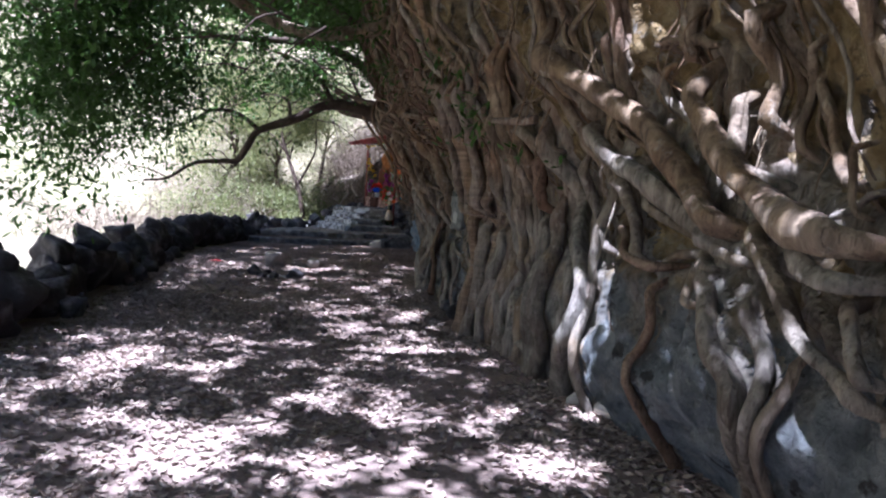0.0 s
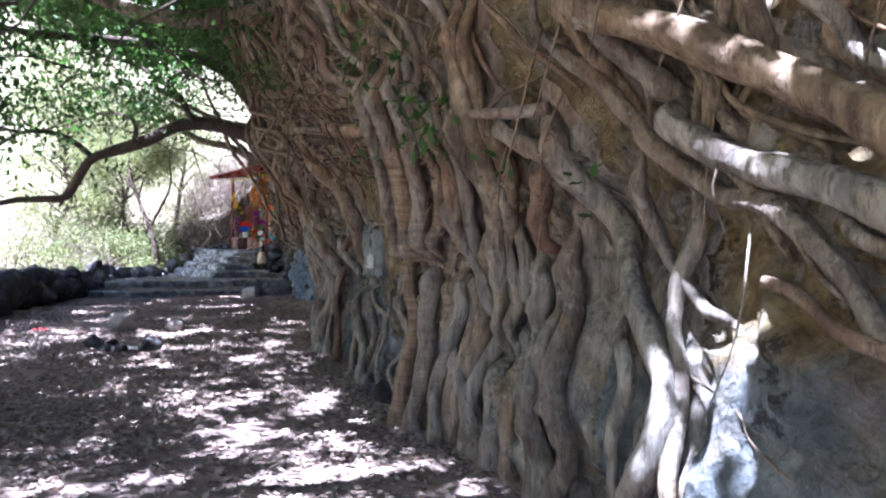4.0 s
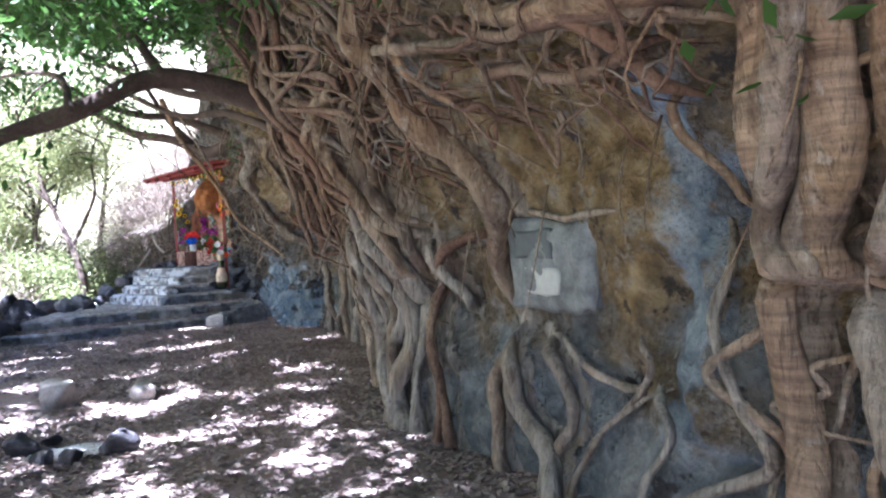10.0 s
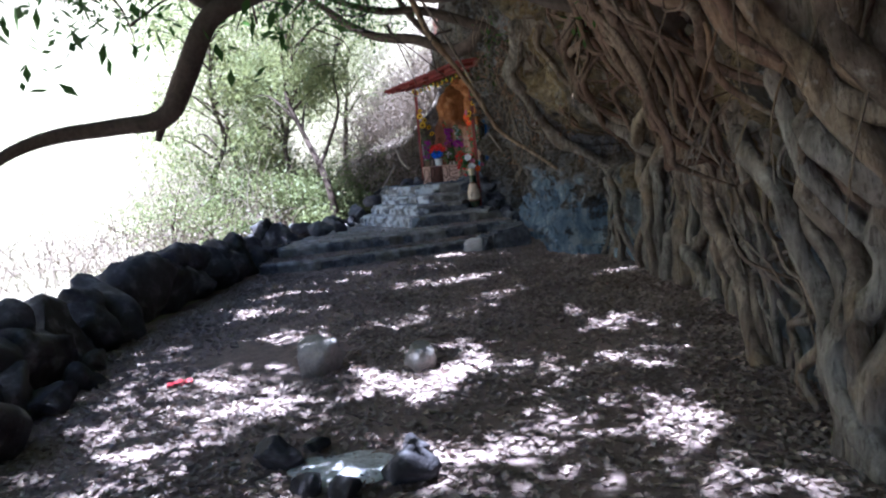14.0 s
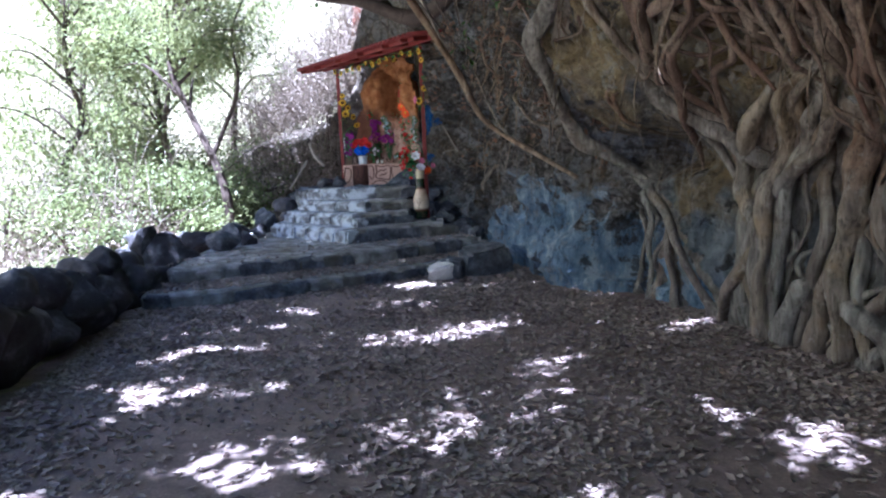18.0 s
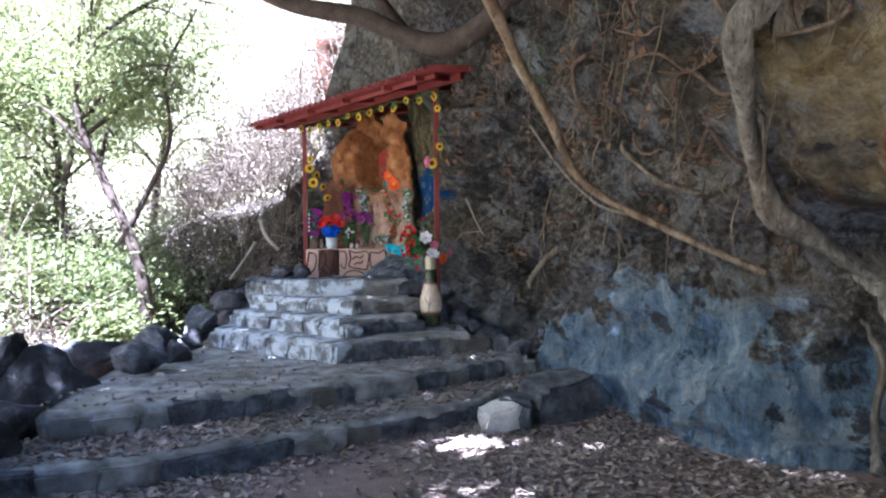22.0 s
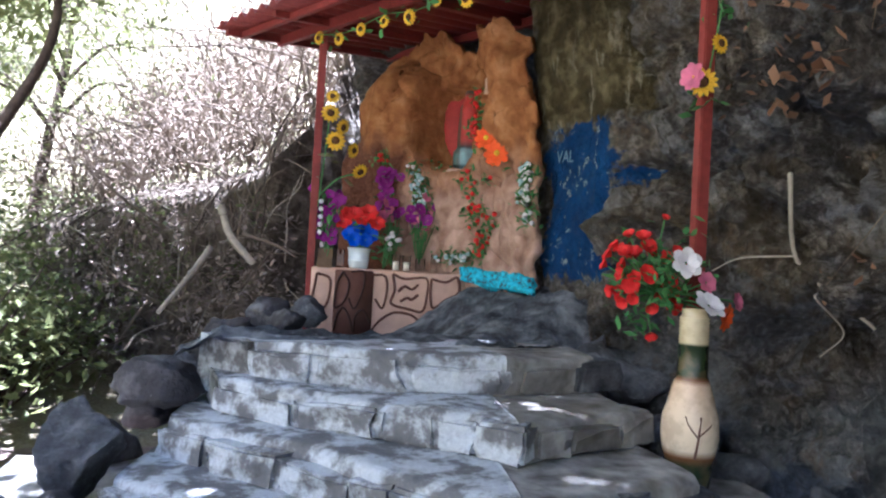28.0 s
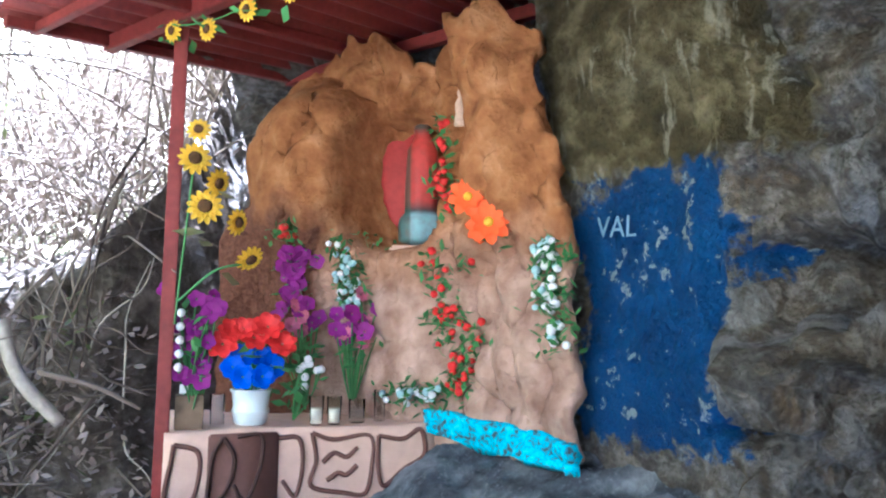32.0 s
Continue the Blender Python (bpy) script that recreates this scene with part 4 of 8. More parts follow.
for u0, z0, w, h in ((23.46, 1.62, 0.05, 0.16), (23.36, 1.98, 0.045, 0.15), (23.46, 2.3, 0.045, 0.14), (23.25, 1.68, 0.05, 0.15), (23.24, 2.28, 0.04, 0.12), (23.34, 2.3, 0.03, 0.1)):
    pts = [niche_at(u0 + w * math.cos(a), z0 + h * math.sin(a), 0.004) for a in np.linspace(0, 2 * math.pi, 13)]
    tube("joint", pts, 0.012, 0.012, BROWNPAINT, niche, 24, 6, 0.25)

# ---- dry stone wall ----
STONES = [stone_mesh("stone", LAVA, s, 1.0, 0.85, 0.8, 0.4, 3) for s in range(10)]
wall = thing("dry_stone_wall", "low dry wall of dark volcanic boulders edging the terrace", "stone wall")
rng = random.Random(3)
y = -4.0
while y < 17.6:
    x = float(np.interp(y, WALL_Y, WALL_X))
    r = rng.uniform(0.34, 0.6)
    piece("stone", STONES[rng.randrange(10)], wall, m=pose(x - r * 0.8 + rng.uniform(-0.06, 0.06), y, r * 0.4, rng.uniform(-20, 20), rng.uniform(-20, 20), rng.uniform(0, 360)) @ Matrix.Diagonal((r, r, r, 1)))
    if rng.random() < 0.45:
        q = rng.uniform(0.2, 0.32)
        piece("stone", STONES[rng.randrange(10)], wall, m=pose(x - 0.38 + rng.uniform(-0.1, 0.1), y + rng.uniform(-0.1, 0.1), r * 0.95 + q * 0.3, rng.uniform(-30, 30), rng.uniform(-30, 30), rng.uniform(0, 360)) @ Matrix.Diagonal((q, q, q, 1)))
    if rng.random() < 0.3:
        q = rng.uniform(0.1, 0.2)
        piece("stone", STONES[rng.randrange(10)], wall, m=pose(x + rng.uniform(0.0, 0.12), y + rng.uniform(-0.1, 0.1), q * 0.5, 0, 0, rng.uniform(0, 360)) @ Matrix.Diagonal((q, q, q, 1)))
    y += r * 1.25


# ---- loose rocks ----
def rock(name, mat, x, y, z, rx, ry, rz, seed, turn, label, tilt=0, group="", rough=0.28):
    ob = piece(name, stone_mesh(name, mat, seed, rough=rough), None, m=pose(x, y, z, tilt, 0, turn) @ Matrix.Diagonal((rx, ry, rz, 1)))
    return tagged(ob, label, "rock", group)


DARK = "dark volcanic boulder edging the shrine steps"
for i, (x, y, z, r) in enumerate(((-6.95, 17.9, 0.5, 0.24), (-7.3, 18.3, 0.42, 0.34), (-6.75, 18.5, 0.42, 0.17), (-7.1, 18.95, 0.42, 0.27), (-7.15, 19.5, 0.4, 0.24), (-6.75, 19.15, 0.45, 0.16), (-6.78, 19.75, 0.58, 0.26), (-6.95, 20.5, 0.3, 0.32), (-6.55, 20.3, 0.78, 0.25), (-6.4, 20.85, 0.82, 0.24), (-6.32, 21.35, 0.92, 0.2), (-6.05, 21.6, 1.02, 0.19), (-5.8, 21.5, 1.08, 0.15), (-5.98, 20.75, 1.0, 0.17), (-6.7, 21.2, 0.55, 0.3))):
    ob = tagged(piece("boulder", stone_mesh("boulder", LAVA if i % 3 else BASALT, 30 + i, 1.0, 0.85, 0.72, 0.4, 3, 4), None, m=pose(x, y, z, 9 * math.sin(i), 9 * math.cos(2 * i), i * 47) @ Matrix.Diagonal((r * 0.95, r * 0.9, r * 0.95, 1))), DARK, "rock", "boulders along the steps")


def hewn(name, mat, x, y, z, w, d, h, seed, turn, label, tilt=6):
    return tagged(piece(name, block_mesh(name, mat, seed), None, m=pose(x, y, z, tilt, -tilt, turn) @ Matrix.Diagonal((w, d, h, 1))), label, "rock")


hewn("boulder", BASALT, -3.32, 17.15, 0.17, 0.62, 0.44, 0.36, 6.1, 20, "dark boulder at the cliff foot beside the steps")
hewn("boulder", BASALT, -3.72, 17.0, 0.1, 0.36, 0.3, 0.24, 7.7, 70, "dark boulder at the cliff foot beside the steps")
hewn("rock", CHALK, -3.88, 16.86, 0.09, 0.32, 0.22, 0.2, 8.9, 10, "chalky white rock at the corner of the lowest step", 12)
rock("rock", PALE, -4.1, 10.5, 0.13, 0.25, 0.19, 0.19, 5, 28, "pale blocky boulder lying on the leafy path")
rock("rock", PALE, -3.32, 10.5, 0.08, 0.17, 0.14, 0.19, 22, 80, "small pale pointed rock on the leafy path")
rock("rock", LAVA, 0.17, 6.05, 0.08, 0.2, 0.17, 0.14, 23, 15, "dark rock lying against the roots")
rock("rock", LAVA, -0.02, 6.45, 0.07, 0.15, 0.12, 0.1, 24, 95, "dark rock lying against the roots")
rock("rock", CHALK, 0.88, 4.65, 0.07, 0.08, 0.06, 0.12, 25, 15, "small white upright stone by the roots")
rock("rock", CHALK, 1.60, 2.92, 0.06, 0.13, 0.1, 0.1, 26, 40, "smooth white stone at the cliff foot")
rock("rock", CHALK, 1.78, 2.62, 0.05, 0.14, 0.1, 0.08, 27, 130, "smooth white stone at the cliff foot")
for i, (x, y, r) in enumerate(((-3.7, 8.78, 0.15), (-3.42, 8.5, 0.1), (-3.2, 8.45, 0.11), (-2.95, 8.62, 0.15), (-2.98, 8.9, 0.1), (-3.55, 8.98, 0.08))):
    rock("hearth_stone", LAVA, x, y, r * 0.45, r, r * 0.85, r * 0.75, 70 + i, i * 61, "sooty stone in a ring round a dead fire", group="stones round the fire")
k = Mat("ash", 0.95, 0.1)
nz = k.noise(30, 6)
k.color(k.ramp(nz, (0.3, (0.35, 0.36, 0.37)), (0.7, (0.78, 0.80, 0.82)))).bump((nz, 0.01, 0.7))
rows = [(-3.3, 8.75, 0.05)]
for rr in (0.3, 0.6, 1.0):
    for i in range(28):
        a = 2 * math.pi * i / 28
        w = 1 + 0.25 * noise.noise(Vector((math.cos(a) * 1.5, math.sin(a) * 1.5, 3)))
        x, y = -3.3 + 0.33 * rr * w * math.cos(a), 8.74 + 0.22 * rr * w * math.sin(a)
        rows.append((x, y, max(ground_z(x, y) + 0.012 + 0.03 * (1 - rr), 0.012 if rr < 1 else -0.02)))
faces = [(0, 1 + i, 1 + (i + 1) % 28) for i in range(28)]
for q in (0, 1):
    faces += [(1 + q * 28 + i, 1 + (q + 1) * 28 + i, 1 + (q + 1) * 28 + (i + 1) % 28, 1 + q * 28 + (i + 1) % 28) for i in range(28)]
tagged(piece("ash_heap", mesh("ash_heap", rows, faces, k.m)), "pale wood ash heaped inside a ring of stones", "ash")

# ---- fig tree: limbs and roots ----
fig = thing("fig_tree", "old strangler fig whose grey roots cover the cliff", "tree")
tube("limb", [(-1.2, 10.3, 2.0), (-1.5, 9.95, 2.35), (-1.85, 9.65, 2.7), (-2.2, 9.45, 2.86), (-2.7, 9.2, 2.88), (-3.15, 9.02, 2.63), (-3.58, 8.98, 2.48), (-3.82, 8.9, 2.35), (-3.97, 8.86, 2.08), (-4.09, 8.81, 1.88), (-4.3, 8.68, 1.85), (-4.55, 8.55, 1.82), (-4.75, 8.42, 1.73), (-5.0, 8.25, 1.52), (-5.3, 8.05, 1.46)], 0.11, 0.014, DARKBARK, fig, 70, 10, 0.2)
tube("limb", [(-4.05, 8.83, 1.95), (-4.11, 8.81, 1.84), (-4.14, 8.8, 1.76)], 0.036, 0.014, DARKBARK, fig, 8, 8, 0.2)
tube("limb", [(-5.0, 8.25, 1.52), (-5.3, 8.2, 1.64), (-5.65, 8.05, 1.7)], 0.016, 0.008, DARKBARK, fig, 12, 6)
tube("limb", [(-3.78, 8.92, 2.38), (-3.98, 8.83, 2.57), (-4.2, 8.68, 2.67), (-4.45, 8.48, 2.63), (-4.66, 8.3, 2.43), (-5.1, 7.95, 2.2)], 0.042, 0.016, DARKBARK, fig, 24)
tube("limb", [(-4.45, 8.48, 2.63), (-4.8, 8.3, 2.72), (-5.3, 7.95, 2.9), (-5.9, 7.5, 3.1)], 0.025, 0.01, DARKBARK, fig, 16, 6)
tube("limb", [(-3.2, 17.6, 4.3), (-3.55, 18.0, 3.75), (-4.11, 18.5, 3.45), (-4.93, 18.7, 3.77), (-5.86, 18.8, 4.0), (-6.79, 18.9, 4.68), (-7.37, 19.0, 5.27)], 0.14, 0.05, DARKBARK, fig, 40, 10, 0.16)
tube("limb", [(-4.5, 18.75, 3.65), (-4.9, 18.5, 4.1), (-5.2, 18.2, 4.7), (-5.4, 17.6, 5.4)], 0.07, 0.03, DARKBARK, fig, 20)
tube("limb", [(-2.5, 17.3, 3.1), (-3.3, 17.2, 3.5), (-4.46, 17.2, 3.96), (-5.07, 17.1, 4.02), (-5.74, 17.0, 4.23), (-6.32, 16.9, 4.59)], 0.10, 0.04, DARKBARK, fig, 30, 10, 0.16)
tube("root", [(-4.4, 16.0, 4.1), (-4.16, 16.2, 3.4), (-3.83, 16.48, 2.88), (-3.54, 16.56, 2.39), (-3.27, 16.55, 1.89), (-2.75, 16.1, 1.5), (-2.4, 15.6, 1.25)], 0.05, 0.024, BARK, fig, 44, 9, 0.2)
tube("root", [(-4.3, 16.4, 4.0), (-3.95, 16.7, 3.3), (-3.72, 16.8, 2.8), (-3.55, 16.62, 2.45)], 0.022, 0.016, BARK, fig, 26, 7, 0.2)
tube("root", [(-2.9, 16.4, 1.65), (-3.0, 17.0, 1.75), (-3.15, 17.6, 2.1), (-3.3, 18.2, 2.6)], 0.018, 0.012, BARK, fig, 24, 6, 0.2)
tube("limb", [(-1.6, 10.0, 2.6), (-1.94, 9.53, 3.29), (-2.44, 9.28, 3.7), (-3.21, 8.89, 3.84), (-4.29, 8.35, 3.79), (-5.2, 7.9, 3.95)], 0.1, 0.03, DARKBARK, fig, 30, 9, 0.14)
tube("limb", [(-0.6, 6.9, 3.9), (-1.26, 6.58, 3.5), (-2.01, 6.33, 3.4), (-2.6, 6.1, 3.6), (-3.3, 5.6, 4.0)], 0.11, 0.05, BARK, fig, 26, 9, 0.14)
tube("limb", [(-1.4, 10.4, 2.8), (-1.9, 10.6, 3.5), (-2.6, 11.2, 4.4), (-3.8, 12.0, 5.3)], 0.15, 0.06, DARKBARK, fig, 26, 9)
tube("limb", [(-1.3, 9.6, 2.2), (-1.7, 9.9, 3.0), (-1.9, 9.7, 3.9), (-2.4, 9.0, 5.0)], 0.13, 0.06, DARKBARK, fig, 26, 9)
tube("limb", [(-1.0, 11.5, 2.6), (-1.9, 11.9, 3.0), (-2.6, 12.3, 3.3), (-3.4, 12.5, 3.5), (-4.6, 12.9, 4.1)], 0.09, 0.03, DARKBARK, fig, 26, 9)
tube("limb", [(-1.3, 13.1, 2.7), (-2.2, 13.6, 3.1), (-3.0, 14.3, 3.5), (-3.9, 14.8, 3.6), (-5.2, 15.2, 4.3)], 0.08, 0.03, DARKBARK, fig, 26, 9)
tube("limb", [(0.2, 3.4, 3.6), (-0.6, 3.0, 4.2), (-2.0, 2.6, 4.6), (-4.0, 2.0, 4.8)], 0.12, 0.04, DARKBARK, fig, 26, 9)
tube("limb", [(-2.6, 9.15, 2.9), (-2.9, 9.3, 3.3), (-3.5, 9.6, 3.7), (-4.4, 10.0, 4.0)], 0.05, 0.015, DARKBARK, fig, 20, 7)
tube("limb", [(-3.2, 8.8, 2.58), (-3.4, 9.2, 2.9), (-3.9, 9.8, 3.1), (-4.6, 10.5, 3.2)], 0.035, 0.01, DARKBARK, fig, 20, 7)
tube("stub", [(1.1, 3.25, 2.06), (0.95, 3.38, 2.06), (0.74, 3.5, 2.07)], 0.034, 0.024, BARK, fig, 8, 8, 0.2, "snapped pale branch stub")


TRACES = []


def root(r, *pts, whole=True, mat=BARK, lift=0.0):
    """A root lying on the cliff, thinning to its ends, widening at the ground; a thick one is a bundle of fluted strands."""
    if r > 0.085:
        for i, (side, size) in enumerate(((-0.62, 0.55), (0.0, 0.68), (0.6, 0.52))):
            sway = [0.22 * r * math.sin(2.1 * q + 2 * i) for q in range(len(pts))]
            root(r * size, *[(u + side * r + w, z) for (u, z), w in zip(pts, sway)], mat=mat, lift=lift + (0.045 if i == 1 else 0.0))
        return
    n = min(70, int(10 + 18 * sum(math.hypot(b[0] - a[0], b[1] - a[1]) for a, b in zip(pts, pts[1:]))))
    f = np.linspace(0, 1, n)
    uz = spline(pts, n)
    o = r * 91 + pts[0][0] * 7
    swell = np.array([1 + 0.26 * noise.noise(Vector((u * 2.2 + o, z * 2.6, 1))) + 0.16 * noise.noise(Vector((u * 8 + o, z * 9, 5))) for u, z in uz])
    uz = uz + 0.03 * np.array([[noise.noise(Vector((z * 4, o, 2))), 0.3 * noise.noise(Vector((u * 4, o, 8)))] for u, z in uz])
    radii = r * (1.06 - 0.16 * f) * swell * (1 + 0.5 * np.clip(0.25 - uz[:, 1], 0, 0.25) / 0.25)
    TRACES.append((uz, radii))
    ends = np.clip(np.minimum(0.3 + f / 0.2 + (1 if uz[0, 1] > 2.9 else 0), 0.3 + (1 - f) / 0.2 + (1 if uz[-1, 1] < 0.3 else 0)), 0, 1)
    if whole:
        out = np.array([skin(u, max(z, -0.1)) for u, z in uz])
        out = np.convolve(np.pad(out, 3, "edge"), np.ones(7) / 7, "valid")
        line = np.array([face(u, z, q + r * 0.8 + lift * e - 0.16 * (1 - e)) for (u, z), q, e in zip(uz, out, ends)])
        v, fc = tube_data(line, radii * ends * 0.95, 12 if r > 0.05 else 8, 0.36)
        piece("root", mesh("root", v, fc, mat), fig)


root(0.085, (3.26, 2.78), (3.14, 2.48), (2.86, 2.31), (2.5, 2.11), (2.14, 1.86), (1.84, 1.65), (1.62, 1.5), (1.28, 1.38), (1.18, 1.32), lift=.14)
root(0.060, (2.88, 2.07), (2.78, 1.88), (2.46, 1.72), (2.06, 1.57), (1.76, 1.42), (1.46, 1.32), (1.2, 1.22), lift=.08)
root(0.044, (3.62, 2.47), (3.38, 2.29), (3.1, 2), (2.96, 1.81), (2.64, 1.62), (2.36, 1.56), (2.08, 1.34), (1.9, 1.16), (1.8, 1.11), lift=.05)
root(0.025, (2.56, 1.31), (2.26, 1.28), (2.02, 1.19), (1.78, 1.13), (1.68, 1.15), lift=.10, mat=REDBARK)
root(0.030, (1.74, 1.12), (1.76, 0.91), (1.78, 0.7), (1.82, 0.52), (1.84, -0.06), lift=.03, mat=REDBARK)
root(0.070, (3.72, 2.18), (3.58, 1.93), (3.5, 1.68), (3.26, 1.34), (2.96, 1.05), (2.82, 0.81), (2.84, 0.48), (3.12, 0.1), (3.26, -0.06), lift=.05)
root(0.064, (3.78, 1.55), (3.76, 1.25), (3.62, 0.97), (3.58, 0.66), (3.44, 0.38), (3.62, 0.11), (3.71, -0.06), lift=.05)
root(0.099, (4.24, 2.86), (4.22, 2.48), (4.18, 2.1), (4.2, 1.75), (4.46, 1.43), (4.56, 1.12), lift=.05)
root(0.088, (4.84, 2.82), (4.88, 2.42), (4.76, 1.99), (4.78, 1.47), (4.68, 1.2), lift=.02)
root(0.069, (3.14, 2.58), (3.02, 2.26), (2.86, 2.03), lift=.06)
root(0.040, (2.94, 1.75), (2.88, 1.48), (2.9, 1.18), (2.8, 0.84), (2.72, 0.46), (2.74, 0.18), (2.75, -0.06), lift=.03)
root(0.037, (3.16, 1.86), (3.06, 1.48), (2.84, 1.24), (2.58, 1.1), lift=.03)
root(0.026, (1.52, 1.37), (1.38, 1.2), (1.28, 1.04), (1.18, 1), lift=.06)
root(0.028, (1.8, 1.07), (1.7, 1.2), (1.48, 1.22), (1.32, 1.17), (1.2, 1.16), lift=.05)
root(0.030, (2.52, 2.53), (2.48, 2.32), (2.6, 2.16), lift=.08)
root(0.026, (2.18, 2.38), (1.88, 2.35), (1.76, 2.29), lift=.10)
root(0.026, (2.4, 2.45), (2.46, 2.24), (2.44, 2), (2.22, 1.8), lift=.06)
root(0.080, (4.78, 1.11), (4.86, 0.74), (4.7, 0.4), (4.62, 0.16), (4.58, -0.06), lift=.02)
root(0.033, (2.74, 2.3), (2.68, 2.01), (2.48, 1.77), lift=.03)
root(0.023, (2.14, 2.34), (2.26, 2.13), (2.12, 1.94), (1.94, 1.77), lift=.03)
root(0.022, (1.88, 2.08), (1.98, 1.89), (1.86, 1.7), lift=.02)
root(0.035, (3.4, 1.13), (3.08, 0.85), (3.14, 0.52), (3.14, 0.26), (3.14, -0.06), lift=.04)
root(0.068, (1.82, 2.26), (1.7, 1.96), (1.28, 1.65), (0.98, 1.49), (0.66, 1.41), (0.36, 1.36), (0.14, 1.31), lift=.22)
root(0.053, (1.52, 2.05), (1.3, 1.71), (1.12, 1.55), lift=.16)
root(0.050, (1.26, 2.38), (1.28, 2.09), (1.2, 1.75), lift=.12)
root(0.046, (0.64, 1.37), (0.5, 1.26), (0.34, 1.22), (0.12, 1.22), lift=.2)
root(0.041, (1.36, 1.47), (0.96, 1.26), (0.68, 1.1), (0.46, 0.98), (0.28, 0.89), (0.2, 0.79), lift=.08)
root(0.014, (0.54, 1.72), (0.48, 1.54), (0.44, 1.4), lift=.1)
root(0.032, (0.44, 1.17), (0.26, 1.02), (0.16, 0.91), lift=.08)
root(0.048, (1.54, 1.25), (1.2, 1.07), (1.02, 0.85), (0.84, 0.66), (1.02, 0.26), (1.11, -0.06), lift=.03)
root(0.034, (1.06, 1.18), (0.84, 0.94), (0.74, 0.69), (0.86, 0.33), (0.92, -0.06), lift=.03)
root(0.024, (0.68, 0.97), (0.64, 0.73), (0.74, 0.38), (0.79, -0.06), lift=.03)
root(0.044, (1.84, 2.54), (1.92, 2.38), (1.98, 2.25), lift=.05)
root(0.022, (1.18, 2.13), (0.96, 1.85), (0.7, 1.63), (0.52, 1.5), lift=.04)
root(0.034, (2.22, 1.56), (1.84, 1.35), (1.34, 1.26), (0.92, 1.2), lift=.05)
root(0.026, (0.98, 2.22), (1.12, 2.02), (1.14, 1.83), (1.1, 1.63), lift=.04)
root(0.018, (0.4, 1.54), (0.58, 1.46), (0.78, 1.41), lift=.04)
root(0.150, (5.08, 2.69), (5.2, 2.22), (5.28, 1.8), (5.38, 1.42), (5.32, 1.26), lift=.1)
root(0.069, (5.5, 1.39), (5.48, 0.94), (5.4, 0.55), (5.38, -0.04), lift=.06)
root(0.072, (5.22, 1.26), (5.16, 0.91), (5.12, 0.55), (5.14, 0.01), lift=.06)
root(0.105, (4.86, 2.57), (4.9, 2.29), (4.98, 1.9), (5.04, 1.53), (5.16, 1.26), lift=.06)
root(0.028, (4.52, 2.38), (4.5, 2.08), (4.5, 1.81), (4.5, 1.68), lift=.14, mat=REDBARK)
root(0.143, (4.88, 1.23), (4.84, 1), (4.82, 0.74), (4.84, 0.37), (4.88, 0.03), lift=.0)
root(0.064, (4.8, 1.88), (4.84, 1.61), (4.76, 1.35), (4.66, 1.02), (4.56, 0.87), (4.62, 0.54), (4.64, 0.15), (4.65, -0.06), lift=.05)
root(0.093, (4.3, 2.38), (4.28, 2.1), (4.26, 1.82), (4.28, 1.61), (4.36, 1.4), (4.38, 1.15), (4.46, 0.88), (4.52, 0.62), lift=.1)
root(0.046, (4.32, 1.62), (4.22, 1.39), (4.2, 1.2), (4.3, 0.98), lift=.06)
root(0.065, (4.1, 1.37), (4, 1.17), (4, 0.95), (3.78, 0.78), (3.76, 0.47), (3.75, -0.06), lift=.05)
root(0.053, (3.92, 1.43), (3.88, 1.18), (3.76, 0.98), (3.74, 0.79), (3.8, 0.51), (3.83, -0.06), lift=.05)
root(0.046, (4.42, 0.94), (4.24, 0.75), (4.06, 0.63), (3.96, 0.42), (3.91, -0.06), lift=.04)
root(0.046, (4.28, 1.2), (4.16, 0.97), (4.02, 0.9), lift=.04)
root(0.071, (4.24, 0.72), (4.16, 0.55), (4.16, 0.3), (4.16, -0.06), lift=.0)
root(0.074, (4.5, 0.69), (4.36, 0.45), (4.34, 0.23), (4.33, -0.06), lift=.02)
root(0.052, (3.64, 1.82), (3.74, 1.66), (3.88, 1.52), (3.88, 1.33), lift=.14, mat=REDBARK)
root(0.090, (4.06, 2.13), (3.88, 1.96), (3.7, 1.89), (3.56, 1.84), lift=.06)
root(0.066, (4.22, 2.22), (4.2, 1.95), (4.12, 1.71), lift=.08)
root(0.058, (6.86, 2.67), (6.26, 2.4), (5.52, 2.26), (5.2, 2.24), lift=.10)
root(0.035, (8.28, 2.78), (7.2, 2.5), (6, 2.31), (5.42, 2.14), lift=.06)
root(0.036, (5.04, 1.17), (5.02, 0.95), (5.06, 0.8), (4.98, 0.63), lift=.03)
root(0.029, (4.76, 1.23), (4.74, 0.89), (4.7, 0.63), lift=.03)
root(0.080, (7.62, 2.98), (7.74, 2.67), (7.66, 2.35), (7.54, 2.06), (7.3, 1.79), (7.26, 1.62), (7.44, 1.35), (7.4, 0.93), lift=.07)
root(0.059, (7.32, 0.97), (7.22, 0.71), (7.24, 0.45), (6.94, 0.27), (6.82, 0.06), (6.76, -0.06), lift=.04)
root(0.042, (7.1, 0.92), (6.84, 0.72), (6.78, 0.46), (6.94, 0.2), (7.02, -0.06), lift=.04)
root(0.045, (7.46, 0.81), (7.62, 0.51), (7.5, 0.25), (7.4, -0.08), lift=.03)
root(0.038, (8.38, 1.17), (8.36, 0.8), (8.24, 0.48), (8.18, -0.06), lift=.05, mat=REDBARK)
root(0.045, (7.8, 1.49), (8.2, 1.38), (8.4, 1.17), lift=.05, mat=REDBARK)
